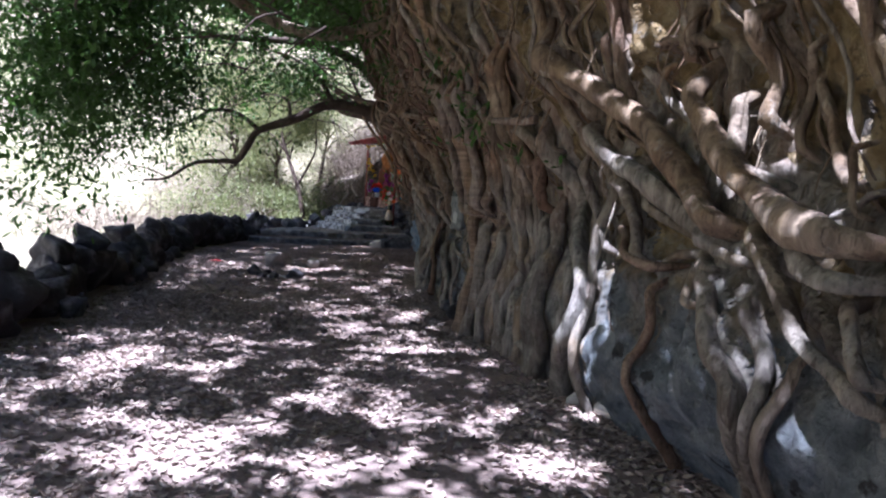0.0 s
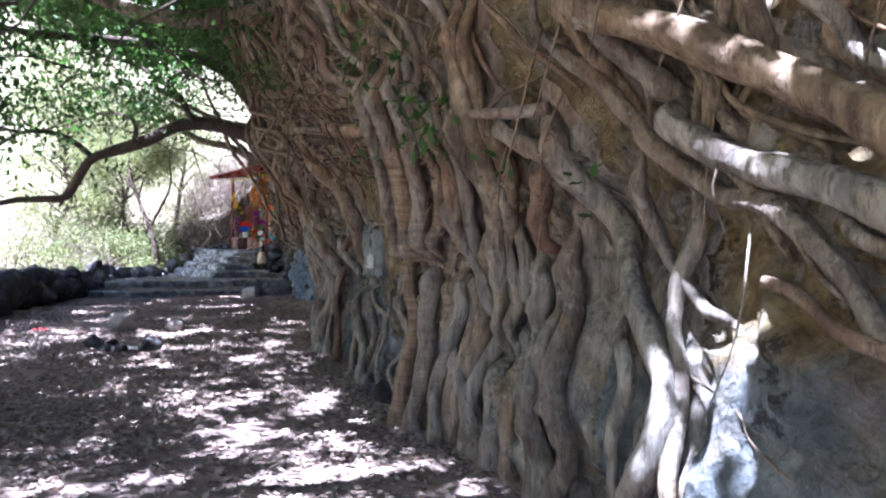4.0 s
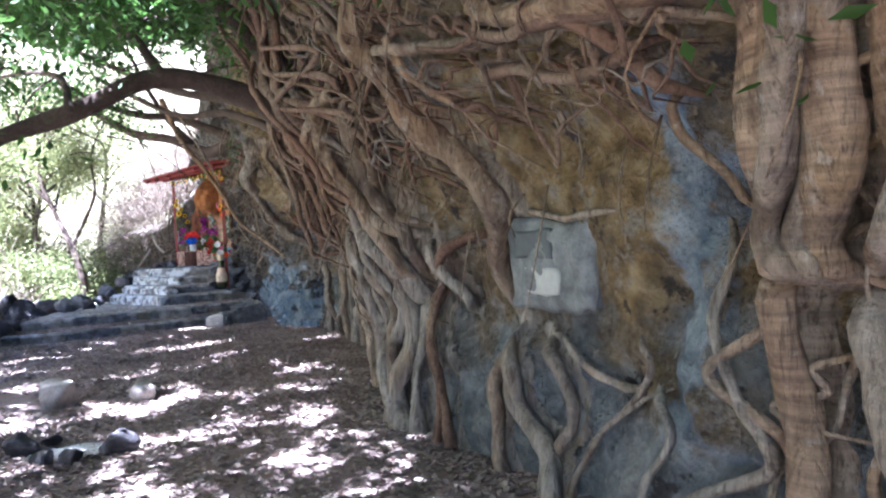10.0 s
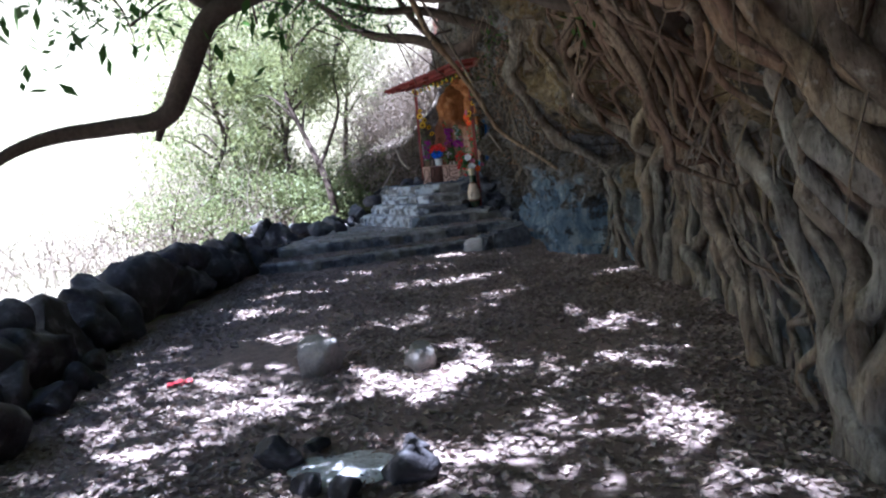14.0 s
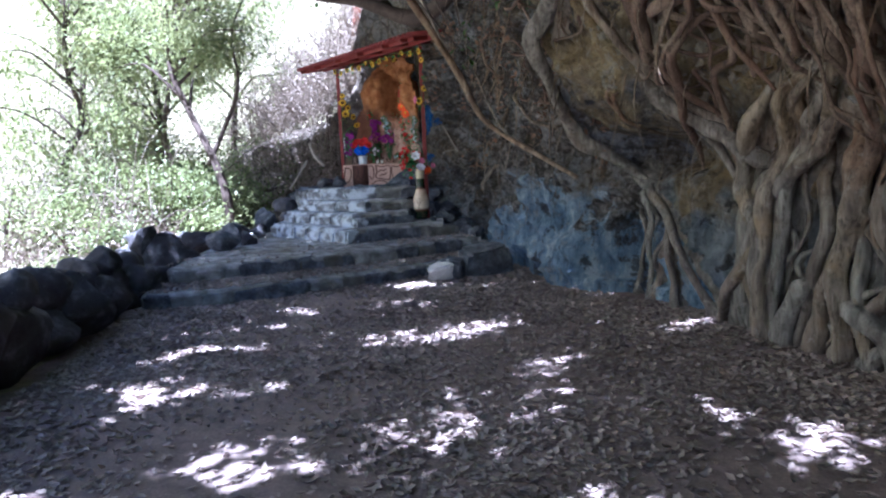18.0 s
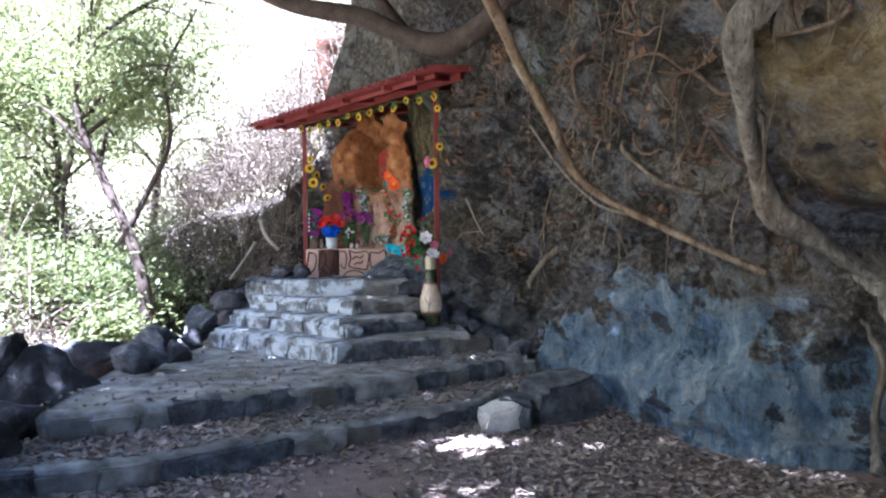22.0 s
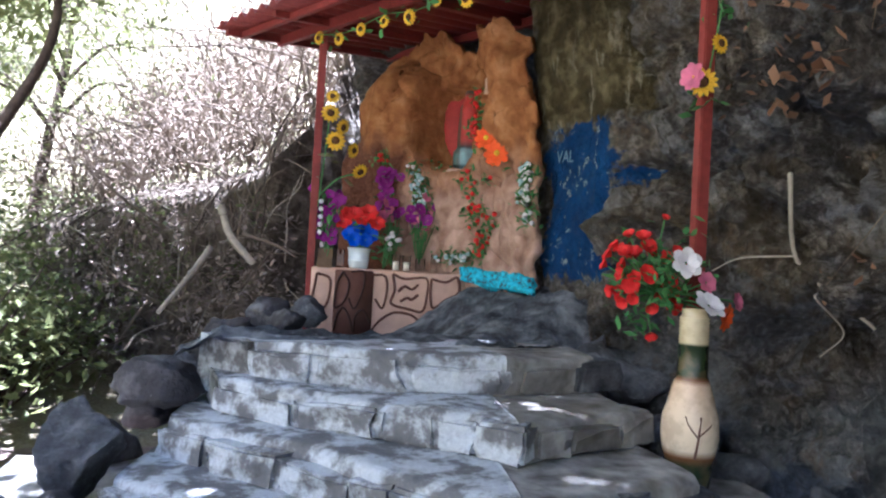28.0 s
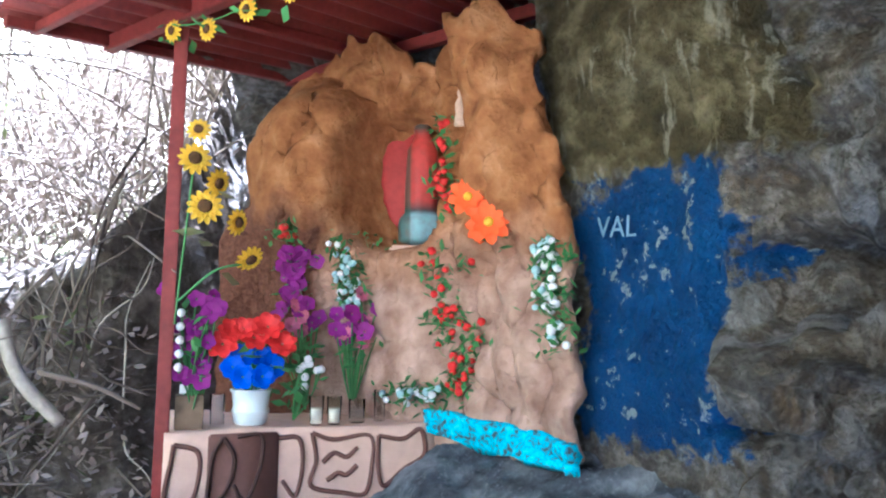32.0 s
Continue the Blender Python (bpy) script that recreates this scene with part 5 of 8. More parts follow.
root(0.061, (7.96, 2.86), (8.44, 2.62), (8.92, 2.35), (9, 2.01), (8.88, 1.81), (8.68, 1.57), (8.42, 1.47), lift=.04)
root(0.057, (8.68, 2.26), (8.62, 2.05), (8.7, 1.75), (8.48, 1.56), lift=.03)
root(0.078, (8.98, 1.64), (8.76, 1.35), (8.62, 1.13), (8.54, 0.96), lift=.03)
root(0.070, (8.8, 1.26), (8.78, 0.85), (8.9, 0.44), (8.68, 0.07), (8.57, -0.06), lift=.03)
root(0.061, (9.04, 1.41), (8.96, 0.94), (8.82, 0.49), (8.92, -0.08), lift=.02)
root(0.022, (5.76, 2.02), (5.8, 1.84), (5.72, 1.68), (5.66, 1.49), lift=.04)
root(0.021, (7.18, 1.61), (6.68, 1.54), (6.26, 1.56), lift=.03)
root(0.023, (6.88, 0.98), (6.54, 0.76), (6.32, 0.7), lift=.02)
root(0.013, (6.74, 0.29), (6.4, 0.57), (6.04, 0.8), lift=.02)
root(0.039, (7.02, 2.64), (6.56, 2.4), (6.02, 2.32), (5.64, 2.22), lift=.10, mat=REDBARK)
root(0.034, (7.02, 2.28), (6.56, 2.25), (6.22, 2.13), (5.86, 2.13), (5.68, 2.16), lift=.08, mat=REDBARK)
root(0.035, (7.32, 2.68), (7.26, 2.33), (7.02, 2.13), lift=.05)
root(0.034, (6.12, 2.41), (5.92, 2.25), (5.76, 2.06), (5.7, 1.95), lift=.10, mat=REDBARK)
root(0.025, (6.58, 2.41), (6.66, 2.2), (6.68, 2.04), lift=.06, mat=REDBARK)
root(0.017, (6.34, 1.01), (6.14, 0.86), (6.36, 0.61), (6.64, 0.34), (6.78, -0.06), lift=.02)
root(0.021, (6.16, 0.83), (5.96, 0.6), (6.08, 0.36), (6.14, -0.06), lift=.02)
root(0.047, (8.48, 1.48), (8.26, 1.13), (8.08, 0.9), lift=.04)
root(0.063, (8.62, 2.65), (8.78, 2.43), (8.92, 2.12), (8.82, 1.82), (8.76, 1.57), (8.66, 1.25), (8.56, 1.08), lift=.05)
root(0.068, (8.38, 2.56), (8.6, 2.31), (8.7, 2), (8.64, 1.72), (8.58, 1.48), (8.58, 1.21), lift=.03)
root(0.062, (9.82, 1.64), (9.3, 1.26), (9.16, 0.87), (9, 0.52), (8.9, 0.29), (8.85, -0.06), lift=.04)
root(0.059, (9.22, 1.26), (9.02, 0.89), (8.9, 0.61), (8.8, 0.34), (8.86, 0.01), lift=.03)
root(0.073, (8.72, 1.32), (8.7, 0.98), (8.68, 0.64), (8.76, 0.28), (8.76, -0.06), lift=.03)
root(0.055, (8.54, 1.08), (8.52, 0.79), (8.58, 0.46), (8.52, 0.17), (8.49, -0.06), lift=.03)
root(0.038, (8.38, 1.12), (8.36, 0.81), (8.28, 0.57), (8.12, 0.26), (7.98, 0.02), lift=.05, mat=REDBARK)
root(0.064, (9.76, 3.09), (9.5, 2.76), (9.6, 2.45), (9.32, 2.11), lift=.12, mat=REDBARK)
root(0.049, (9, 2.81), (9, 2.61), (9, 2.39), lift=.08, mat=REDBARK)
root(0.043, (9, 1.9), (9, 1.52), (8.9, 1.18), (8.82, 0.9), lift=.03)
root(0.076, (13.58, 1.97), (13.82, 1.5), (13.88, 1.16), (13.62, 0.75), (13.76, -0.08), lift=.06)
root(0.054, (13.22, 1.9), (13.4, 1.4), (13.46, 0.88), (13.62, 0.03), lift=.05)
root(0.073, (12.7, 1.52), (12.8, 1.15), (12.96, 0.79), (12.92, 0.45), (12.92, 0.05), lift=.05)
root(0.047, (12.54, 1.39), (12.38, 1.01), (12.16, 0.77), (12.22, 0.41), (12.25, -0.06), lift=.03)
root(0.070, (10.72, 2.14), (10.42, 1.96), (10.54, 1.71), (10.8, 1.31), (10.84, 0.98), (10.74, 0.64), lift=.08)
root(0.050, (9.9, 2.04), (10, 1.82), (10.52, 1.56), (11.12, 1.21), lift=.06)
root(0.069, (10.54, 1.56), (10.5, 1.27), (10.82, 0.92), (10.58, 0.66), (10.36, 0.42), (10.25, -0.06), lift=.05)
root(0.067, (13.24, 0.49), (12.62, 0.32), (12.42, -0), (12.06, -0.08), lift=.03)
root(0.021, (11.32, 1.16), (11.92, 0.94), (12.16, 0.85), lift=.10)
root(0.061, (12.02, 0.8), (12.06, 0.45), (11.88, 0.16), (11.79, -0.06), lift=.03)
root(0.051, (11.94, 1.54), (11.88, 1.15), (11.62, 0.79), (11.68, 0.38), (11.71, -0.06), lift=.03)
root(0.059, (12.72, 2.84), (13.34, 2.58), (13.5, 2.22), lift=.08, mat=REDBARK)
root(0.068, (11.4, 2.61), (12.18, 2.46), (12.32, 2.16), (12.34, 1.83), lift=.12, mat=REDBARK)
root(0.043, (10.28, 2.36), (10.26, 2.13), (11.04, 1.98), lift=.10, mat=REDBARK)
root(0.067, (13.78, 3.05), (14.48, 2.67), (14.48, 2.23), lift=.08, mat=REDBARK)
root(0.064, (14.64, 2.19), (14.38, 1.8), (13.92, 1.52), (13.64, 1.32), lift=.05)
root(0.039, (14.5, 1.72), (14.04, 1.18), (13.92, 0.97), lift=.03)
root(0.089, (13.3, 2.03), (13.46, 1.67), (13.54, 1.2), (13.56, 0.64), (13.7, -0.06), lift=.06)
root(0.067, (13.02, 1.72), (13.34, 1.33), (13.54, 1.09), lift=.06)
root(0.064, (13.64, 0.79), (13.96, 0.4), (14.2, 0.05), lift=.04)
root(0.080, (13.22, 0.55), (13.44, 0.26), (13.56, -0.06), lift=.03)
root(0.037, (13.72, 1.28), (13.76, 0.99), (13.9, 0.58), (13.97, -0.06), lift=.03)
root(0.053, (13.78, 2.87), (13.96, 2.67), (14.44, 2.54), lift=.08, mat=REDBARK)
root(0.048, (14.54, 2.85), (14.56, 2.48), (14.5, 2.17), lift=.08, mat=REDBARK)
root(0.080, (15.1, 3.09), (15.4, 2.71), (15.5, 2.41), (15.6, 2.07), (15.64, 1.65), (15.42, 1.36), (15.26, 1.17), lift=.10)
root(0.050, (15.26, 1.17), (15, 0.97), (14.72, 0.66), (14.54, 0.41), (14.4, 0.11), (14.26, -0.05), lift=.06)
root(0.031, (15.34, 0.94), (15.24, 0.68), (15.28, 0.32), (15.24, 0.04), lift=.05)
root(0.036, (15.06, 1), (14.9, 0.59), (14.78, 0.23), (14.74, -0.02), lift=.05)
root(0.030, (14.98, 0.71), (15.04, 0.36), (15.06, -0.01), lift=.04)
root(0.037, (15.26, 1.17), (15.16, 0.86), (15.14, 0.52), (15.13, -0.06), lift=.05)
root(0.024, (16.88, 2.27), (16.46, 1.95), (16.06, 1.77), lift=.04)
root(0.020, (14.92, 2.03), (14.98, 1.87), (14.96, 1.63), lift=.08)
root(0.037, (18.36, 1.89), (18.34, 1.41), (18.56, 0.91), lift=.03)
root(0.062, (13.38, 2.06), (13.44, 1.66), (13.71, 1.29), (13.8, 0.67), (13.8, 0.04))
root(0.053, (11.43, 2.3), (10.68, 2.04), (10.47, 1.88), (10.74, 1.71))
root(0.049, (12.66, 1.48), (12.66, 0.97), (12.57, 0.62), (12.99, 0.13), (13.14, -0.06))
root(0.053, (13.29, 1.51), (13.17, 0.91), (13.38, 0.14), (13.49, -0.06))
root(0.052, (12.12, 1.62), (12.24, 1.11), (12.06, 0.71), (11.7, 0.22), (11.16, 0.15), (11.01, -0.06))
root(0.038, (10.71, 1.77), (10.71, 1.56), (11.04, 1.22), (10.98, 0.89), (10.62, 0.65))
root(0.035, (15.03, 0.93), (15.0, 0.5), (15.06, 0.08), (15.09, -0.06))
root(0.037, (14.97, 0.74), (14.82, 0.32), (14.79, 0.03))
root(0.062, (13.35, 2.02), (13.41, 1.56), (13.59, 1.3), (13.68, 0.95))
root(0.062, (13.47, 1.34), (13.53, 0.85), (13.62, 0.37), (13.68, -0.06))
root(0.046, (13.59, 1.34), (13.89, 1.54), (14.25, 1.8), (14.58, 2.18), (14.82, 2.52))
root(0.062, (13.68, 0.79), (14.04, 0.37), (14.22, 0.02))
root(0.029, (15.0, 2.06), (15.09, 1.92), (15.06, 1.68))
root(0.046, (14.94, 3.02), (14.97, 2.77), (14.82, 2.44), (14.58, 2.18))
root(0.055, (11.76, 2.25), (10.71, 1.98), (10.62, 1.7))
root(0.066, (9.99, 2.11), (10.08, 1.69), (10.44, 1.32), (10.35, 0.94))
root(0.060, (13.47, 2.03), (13.62, 1.46), (13.92, 0.88), (13.89, -0.05))
root(0.070, (12.9, 1.66), (12.84, 1.09), (13.11, 0.56), (13.29, -0.13))
root(0.055, (12.09, 1.32), (11.94, 0.92), (12.33, 0.41), (12.9, -0.08))
root(0.050, (11.43, 1.05), (11.04, 0.78), (10.5, 0.57), (10.32, 0.38), (10.23, -0.06))
root(0.055, (12.75, 2.3), (12.63, 1.68), (12.87, 1.22), (12.84, 0.66), (12.75, 0.0))
root(0.050, (12.8, 2.4), (12.93, 1.96), (13.5, 1.32), (13.98, 0.23), (14.13, -0.06))

rngn = np.random.default_rng(4)


def drift(u, top, low, side, n=6, sway=0.07):
    """(along, height) pairs of a root that creeps down the rock."""
    return [(u + side * f * f + rngn.normal(0, sway), top + (low - top) * f) for f in np.linspace(0, 1, n)]


# stems between the large roots, high mass first
for u in np.concatenate([np.arange(2.6, 5.6, 0.24), np.arange(8.2, 14.2, 0.2)]):
    r = rngn.uniform(0.014, 0.05)
    root(r, *drift(u + rngn.uniform(-0.1, 0.1), rngn.uniform(3.4, 4.8), rngn.uniform(1.7, 2.6), rngn.uniform(-0.9, 0.1), 7, 0.1), lift=rngn.uniform(0, 0.06))
for u in np.arange(5.6, 8.2, 0.16):
    r = rngn.uniform(0.012, 0.045)
    root(r, *drift(u, rngn.uniform(3.4, 4.8), rngn.uniform(2.3, 2.7), rngn.uniform(-1.1, -0.2), 7, 0.1), mat=REDBARK if rngn.random() < 0.5 else BARK, lift=rngn.uniform(0, 0.08))
for u in np.concatenate([np.arange(3.3, 5.7, 0.14), np.arange(8.3, 13.6, 0.17)]):
    r = rngn.uniform(0.008, 0.03)
    root(r, *drift(u + rngn.uniform(-0.1, 0.1), rngn.uniform(0.8, 2.0), rngn.uniform(-0.08, 0.3), rngn.uniform(-0.4, 0.35), 7, 0.1), whole=r > 0.016 and not 3.4 < u < 4.7)
for u in np.arange(-1.6, 3.0, 0.13):
    r = rngn.uniform(0.008, 0.034)
    root(r, *drift(u, rngn.uniform(2.2, 4.2), rngn.uniform(1.1, 1.7), rngn.uniform(-1.0, -0.2), 7, 0.1), lift=rngn.uniform(0, 0.06))
for _ in range(170):
    u = rngn.uniform(2.8, 13.4)
    top = rngn.uniform(0.5, 3.6)
    if 5.5 < u < 8.4 and top < 2.6:
        continue
    root(rngn.uniform(0.006, 0.018), *drift(u, top, max(-0.05, top - rngn.uniform(0.3, 1.2)), rngn.normal(-0.15, 0.35), 5, 0.12), whole=rngn.random() < 0.5 and not (3.4 < u < 4.7 and top < 1.6), lift=rngn.uniform(0.0, 0.1))
for u in np.arange(8.6, 14.4, 0.10):
    r = rngn.uniform(0.01, 0.038)
    root(r, *drift(u + rngn.uniform(-0.1, 0.1), rngn.uniform(2.8, 4.4), rngn.uniform(1.7, 2.5), rngn.uniform(-0.7, 0.5), 7, 0.2), mat=REDBARK, lift=rngn.uniform(0.0, 0.2))
for _ in range(70):
    u, z = rngn.uniform(9.4, 14.0), rngn.uniform(2.5, 4.0)
    run = rngn.normal(-0.3, 0.4)
    root(rngn.uniform(0.012, 0.045), (u, z), (u + run * 0.4 + rngn.normal(0, 0.1), z - rngn.uniform(0.2, 0.5)), (u + run, z - rngn.uniform(0.5, 1.1)), (u + run + rngn.normal(0, 0.15), z - rngn.uniform(1.0, 1.6)), mat=REDBARK, lift=rngn.uniform(0.08, 0.36))
for _ in range(110):
    u, z = rngn.uniform(5.4, 17.0), rngn.uniform(2.1, 3.2)
    run = rngn.normal(0, 0.5)
    root(rngn.uniform(0.006, 0.02), (u, z), (u + run * 0.3 + rngn.normal(0, 0.08), z - rngn.uniform(-0.1, 0.2)), (u + run * 0.7, z + rngn.normal(-0.1, 0.12)), (u + run, z + rngn.normal(-0.2, 0.15)), mat=REDBARK if u > 8 or rngn.random() < 0.5 else BARK, lift=rngn.uniform(0.0, 0.16))

for _ in range(120):
    u, z = rngn.uniform(5.5, 8.6), rngn.uniform(2.05, 3.0)
    run = rngn.normal(0.1, 0.35)
    root(rngn.uniform(0.005, 0.016), (u, z), (u + run * 0.3, z + rngn.normal(-0.05, 0.06)), (u + run * 0.7, z + rngn.normal(-0.05, 0.08)), (u + run, z + rngn.normal(-0.12, 0.1)), mat=REDBARK if rngn.random() < 0.6 else BARK, lift=rngn.uniform(0.0, 0.22))

# the fused mass: all roots melt into one lumpy sheet over the rock, with gaps where the rock shows
HOLES = [(3.9, 0.88, 0.08, 0.13), (4.23, 1.15, 0.075, 0.09), (3.96, 0.52, 0.055, 0.11), (4.35, 0.84, 0.06, 0.11), (3.93, 1.62, 0.08, 0.07), (4.23, 0.69, 0.03, 0.05), (4.43, 0.6, 0.05, 0.1), (4.12, 0.35, 0.05, 0.09), (3.75, 0.3, 0.05, 0.12)]
RU, RZ = np.arange(-1.8, 15.4, 0.023), np.arange(-0.12, 4.6, 0.025)
fuse = np.zeros((len(RU), len(RZ)))
for uz, radii in TRACES:
    m = 2.6 * radii.max()
    i0, i1 = np.searchsorted(RU, [uz[:, 0].min() - m, uz[:, 0].max() + m])
    j0, j1 = np.searchsorted(RZ, [uz[:, 1].min() - m, uz[:, 1].max() + m])
    if i1 <= i0 or j1 <= j0:
        continue
    best, rad = np.full((i1 - i0, j1 - j0), 99.0), np.zeros((i1 - i0, j1 - j0))
    for (u, z), r in zip(uz, radii):
        q = ((RU[i0:i1, None] - u) ** 2 + (RZ[None, j0:j1] - z) ** 2) / (r * r)
        hit = q < best
        best[hit] = q[hit]
        rad[hit] = r
    fuse[i0:i1, j0:j1] += (1.15 * rad / (1 + (best / 1.1) ** 2.6)) ** 4
fuse = fuse**0.25
near = ((RU[:, None] - 4.05) / 0.55) ** 4 + ((RZ[None, :] - 0.6) / 0.75) ** 4
fuse = np.maximum(fuse, 0.10 / (1 + near**3))
for u, z, a, b in HOLES:
    a, b = a * 1.5, b * 1.4
    q = ((RU[:, None] - u - 0.25 * (RZ[None, :] - z)) / a) ** 2 + ((RZ[None, :] - z) / b) ** 2
    fuse += 0.05 * np.exp(-((np.sqrt(q) - 1.5) ** 2) / 0.12)
    fuse *= 1 - np.exp(-(q**3))
relief = np.array(relief).reshape(len(us), len(zs))
relief = np.array([np.interp(RZ, zs, row) for row in relief])
relief = np.array([np.interp(RU, us, relief[:, j]) for j in range(len(RZ))]).T
rows = []
for i, u in enumerate(RU):
    base, n, deep, tilt = foot(u), outward(u), hollow(u) + 0.055, lean(u, RZ)
    for j, z in enumerate(RZ):
        h = fuse[i, j]
        if h > 0.012:
            h *= 1 + 0.35 * noise.noise(Vector((u * 9, z * 2.2, 3))) + 0.2 * noise.noise(Vector((u * 22, z * 6, 3)))
            rows.append(base + n * (tilt[j] + relief[i, j] + 0.08 / (1 + near[i, j] ** 3) - deep + 0.15 * math.tanh(h / 0.085)) + np.array([0, 0, z]))
        else:
            rows.append((0.0, 0.0, -1.0))
cols = len(RZ)
solid = (fuse > 0.0125) & (fuse < 9)
faces, index, used = [], {}, []
for i in range(len(RU) - 1):
    for j in range(cols - 1):
        if solid[i, j] and solid[i + 1, j] and solid[i, j + 1] and solid[i + 1, j + 1] and max(fuse[i, j], fuse[i + 1, j + 1], fuse[i + 1, j], fuse[i, j + 1]) > 0.024:
            q = []
            for c in (i * cols + j, i * cols + j + 1, (i + 1) * cols + j + 1, (i + 1) * cols + j):
                if c not in index:
                    index[c] = len(used)
                    used.append(rows[c])
                q.append(index[c])
            faces.append(tuple(q))
piece("root_mass", mesh("root_mass", np.array(used), faces, BARK), fig, "fused lattice of fluted grey-brown roots")
small = []
for _ in range(240):
    u = rngn.uniform(0.6, 18.3)
    z = rngn.uniform(1.5, 3.8)
    p = face(u, z, skin(u, z) + 0.05)
    L, n = rngn.uniform(0.2, 0.8), outward(u)
    line = spline([p, p + n * 0.1 + np.array([0, rngn.normal(0, 0.08), -L * 0.5]), p + n * rngn.uniform(0.0, 0.2) + np.array([0, rngn.normal(0, 0.16), -L])], 7)
    small.append(tube_data(line, np.linspace(rngn.uniform(0.005, 0.011), 0.003, 7), 4, 0.1))
for _ in range(60):
    u, z = rngn.uniform(15.6, 19.2), rngn.uniform(1.2, 3.6)
    p, n = face(u, z, skin(u, z) + 0.04), outward(u)
    L = rngn.uniform(0.25, 1.0)
    line = spline([p, p + n * rngn.uniform(0.02, 0.12) + np.array([rngn.normal(0, 0.06), rngn.normal(0, 0.15), -L * 0.4]), p + n * rngn.uniform(0.0, 0.1) + np.array([0, rngn.normal(0, 0.3), -L])], 9)
    small.append(tube_data(line, np.linspace(rngn.uniform(0.004, 0.009), 0.002, 9), 4, 0.1))
v, f = joined(small)
ob = piece("rootlet", mesh("rootlet", v, f, BARK), fig)
ob["kind"] = "stuff"


# ---- carved slab among the roots ----
k = Mat("slab_stone", 0.85, 0.3)
fine, mid = k.noise(50, 8, rough=0.7), k.noise(8, 5)
k.color(k.mix(0.5, k.ramp(fine, (0.3, (0.05, 0.06, 0.065)), (0.7, (0.17, 0.19, 0.20))), k.ramp(mid, (0.35, (0.08, 0.09, 0.095)), (0.7, (0.33, 0.35, 0.35))))).bump((fine, 0.008, 0.7), (mid, 0.02, 0.5))
slab = thing("stone_slab", "grey weathered memorial slab set into the rock", "slab", at=tuple(face(6.9, 1.3, 0.0)))
slab.rotation_euler = (0, 0, math.atan2(outward(6.9)[1], outward(6.9)[0]) + math.pi / 2)
bm = box_bm(-0.42, 0.42, -0.06, 0.12, -0.26, 0.24)
bmesh.ops.subdivide_edges(bm, edges=bm.edges[:], cuts=15, use_grid_fill=True)
for v in bm.verts:
    e = max(abs(v.co.x) / 0.42, abs(v.co.z) / 0.25)
    v.co += Vector((v.co.x, 0, v.co.z)) * 0.25 * noise.noise(v.co * 4.0)
    v.co.y += 0.035 * noise.noise(v.co * 5) + 0.02 * noise.noise(v.co * 14) + 0.10 * max(0.0, e - 0.72)
part("body", bm, k.m, slab)
bm = box_bm(-0.34, 0.06, -0.072, 0.0, 0.03, 0.19)
bmesh.ops.subdivide_edges(bm, edges=bm.edges[:], cuts=6, use_grid_fill=True)
for v in bm.verts:
    v.co += Vector((v.co.x * 0.1, 0.012, v.co.z * 0.12)) * noise.noise(v.co * 9)
part("inset", bm, plain("slate", (0.07, 0.085, 0.095), 0.6, 0.4, 12, 0.006), slab, "dark slate inset")
bm = box_bm(-0.2, 0.06, -0.075, 0.0, -0.16, -0.03)
bmesh.ops.subdivide_edges(bm, edges=bm.edges[:], cuts=6, use_grid_fill=True)
for v in bm.verts:
    a = math.atan2(v.co.z + 0.095, v.co.x + 0.07)
    v.co += Vector((math.cos(a) * 0.04, 0.03 * noise.noise(v.co * 11), math.sin(a) * 0.02)) * (0.5 + noise.noise(v.co * 12))
part("relief", bm, plain("worn_relief", (0.36, 0.38, 0.37), 0.85, 0.4, 14, 0.006), slab, "pale worn carving")


# ---- foliage ----
def clumps(rng, n, lo, hi, per, spread, keep=None):
    """Leaf centres in loose clumps inside a box."""
    c = rng.uniform(lo, hi, (n, 3))
    if keep is not None:
        c = c[[keep(*p) for p in c]]
    pts = np.repeat(c, per, 0) + rng.normal(0, 1, (len(c) * per, 3)) * np.array([1, 1, 0.55]) * spread
    return pts


# openings in the crown, by the place on the ground that the sun reaches through them
SUNNY = [(-3.87, 14.08, 0.5, 0.26), (-4.85, 11.6, 0.36, 0.2), (-3.9, 11.84, 0.24, 0.13), (-2.0, 11.5, 0.22, 0.14), (-4.1, 11.44, 0.26, 0.12), (-3.42, 12.13, 0.3, 0.08), (-5.53, 12.83, 0.4, 0.14), (-2.19, 12.12, 0.16, 0.12), (-5.52, 13.87, 0.2, 0.1), (-4.2, 16.55, 0.3, 0.18), (-5.6, 14.7, 0.3, 0.11), (-5.1, 14.6, 0.2, 0.1), (-4.25, 17.45, 0.25, 0.1), (-3.0, 13.2, 0.2, 0.1)]


# openings over the sunny limbs
LIMBLIT = [(3.02, 1.9, 0.2, 0.3), (3.0, 1.15, 0.2, 0.35), (2.42, 2.1, 0.13, 0.3), (2.65, 1.75, 0.18, 0.3), (2.6, 0.95, 0.16, 0.4), (2.5, 0.62, 0.12, 0.2), (2.72, 2.1, 0.1, 0.2), (2.82, 1.6, 0.1, 0.3), (2.75, 0.3, 0.15, 0.3), (2.5, 2.9, 0.1, 0.15)]


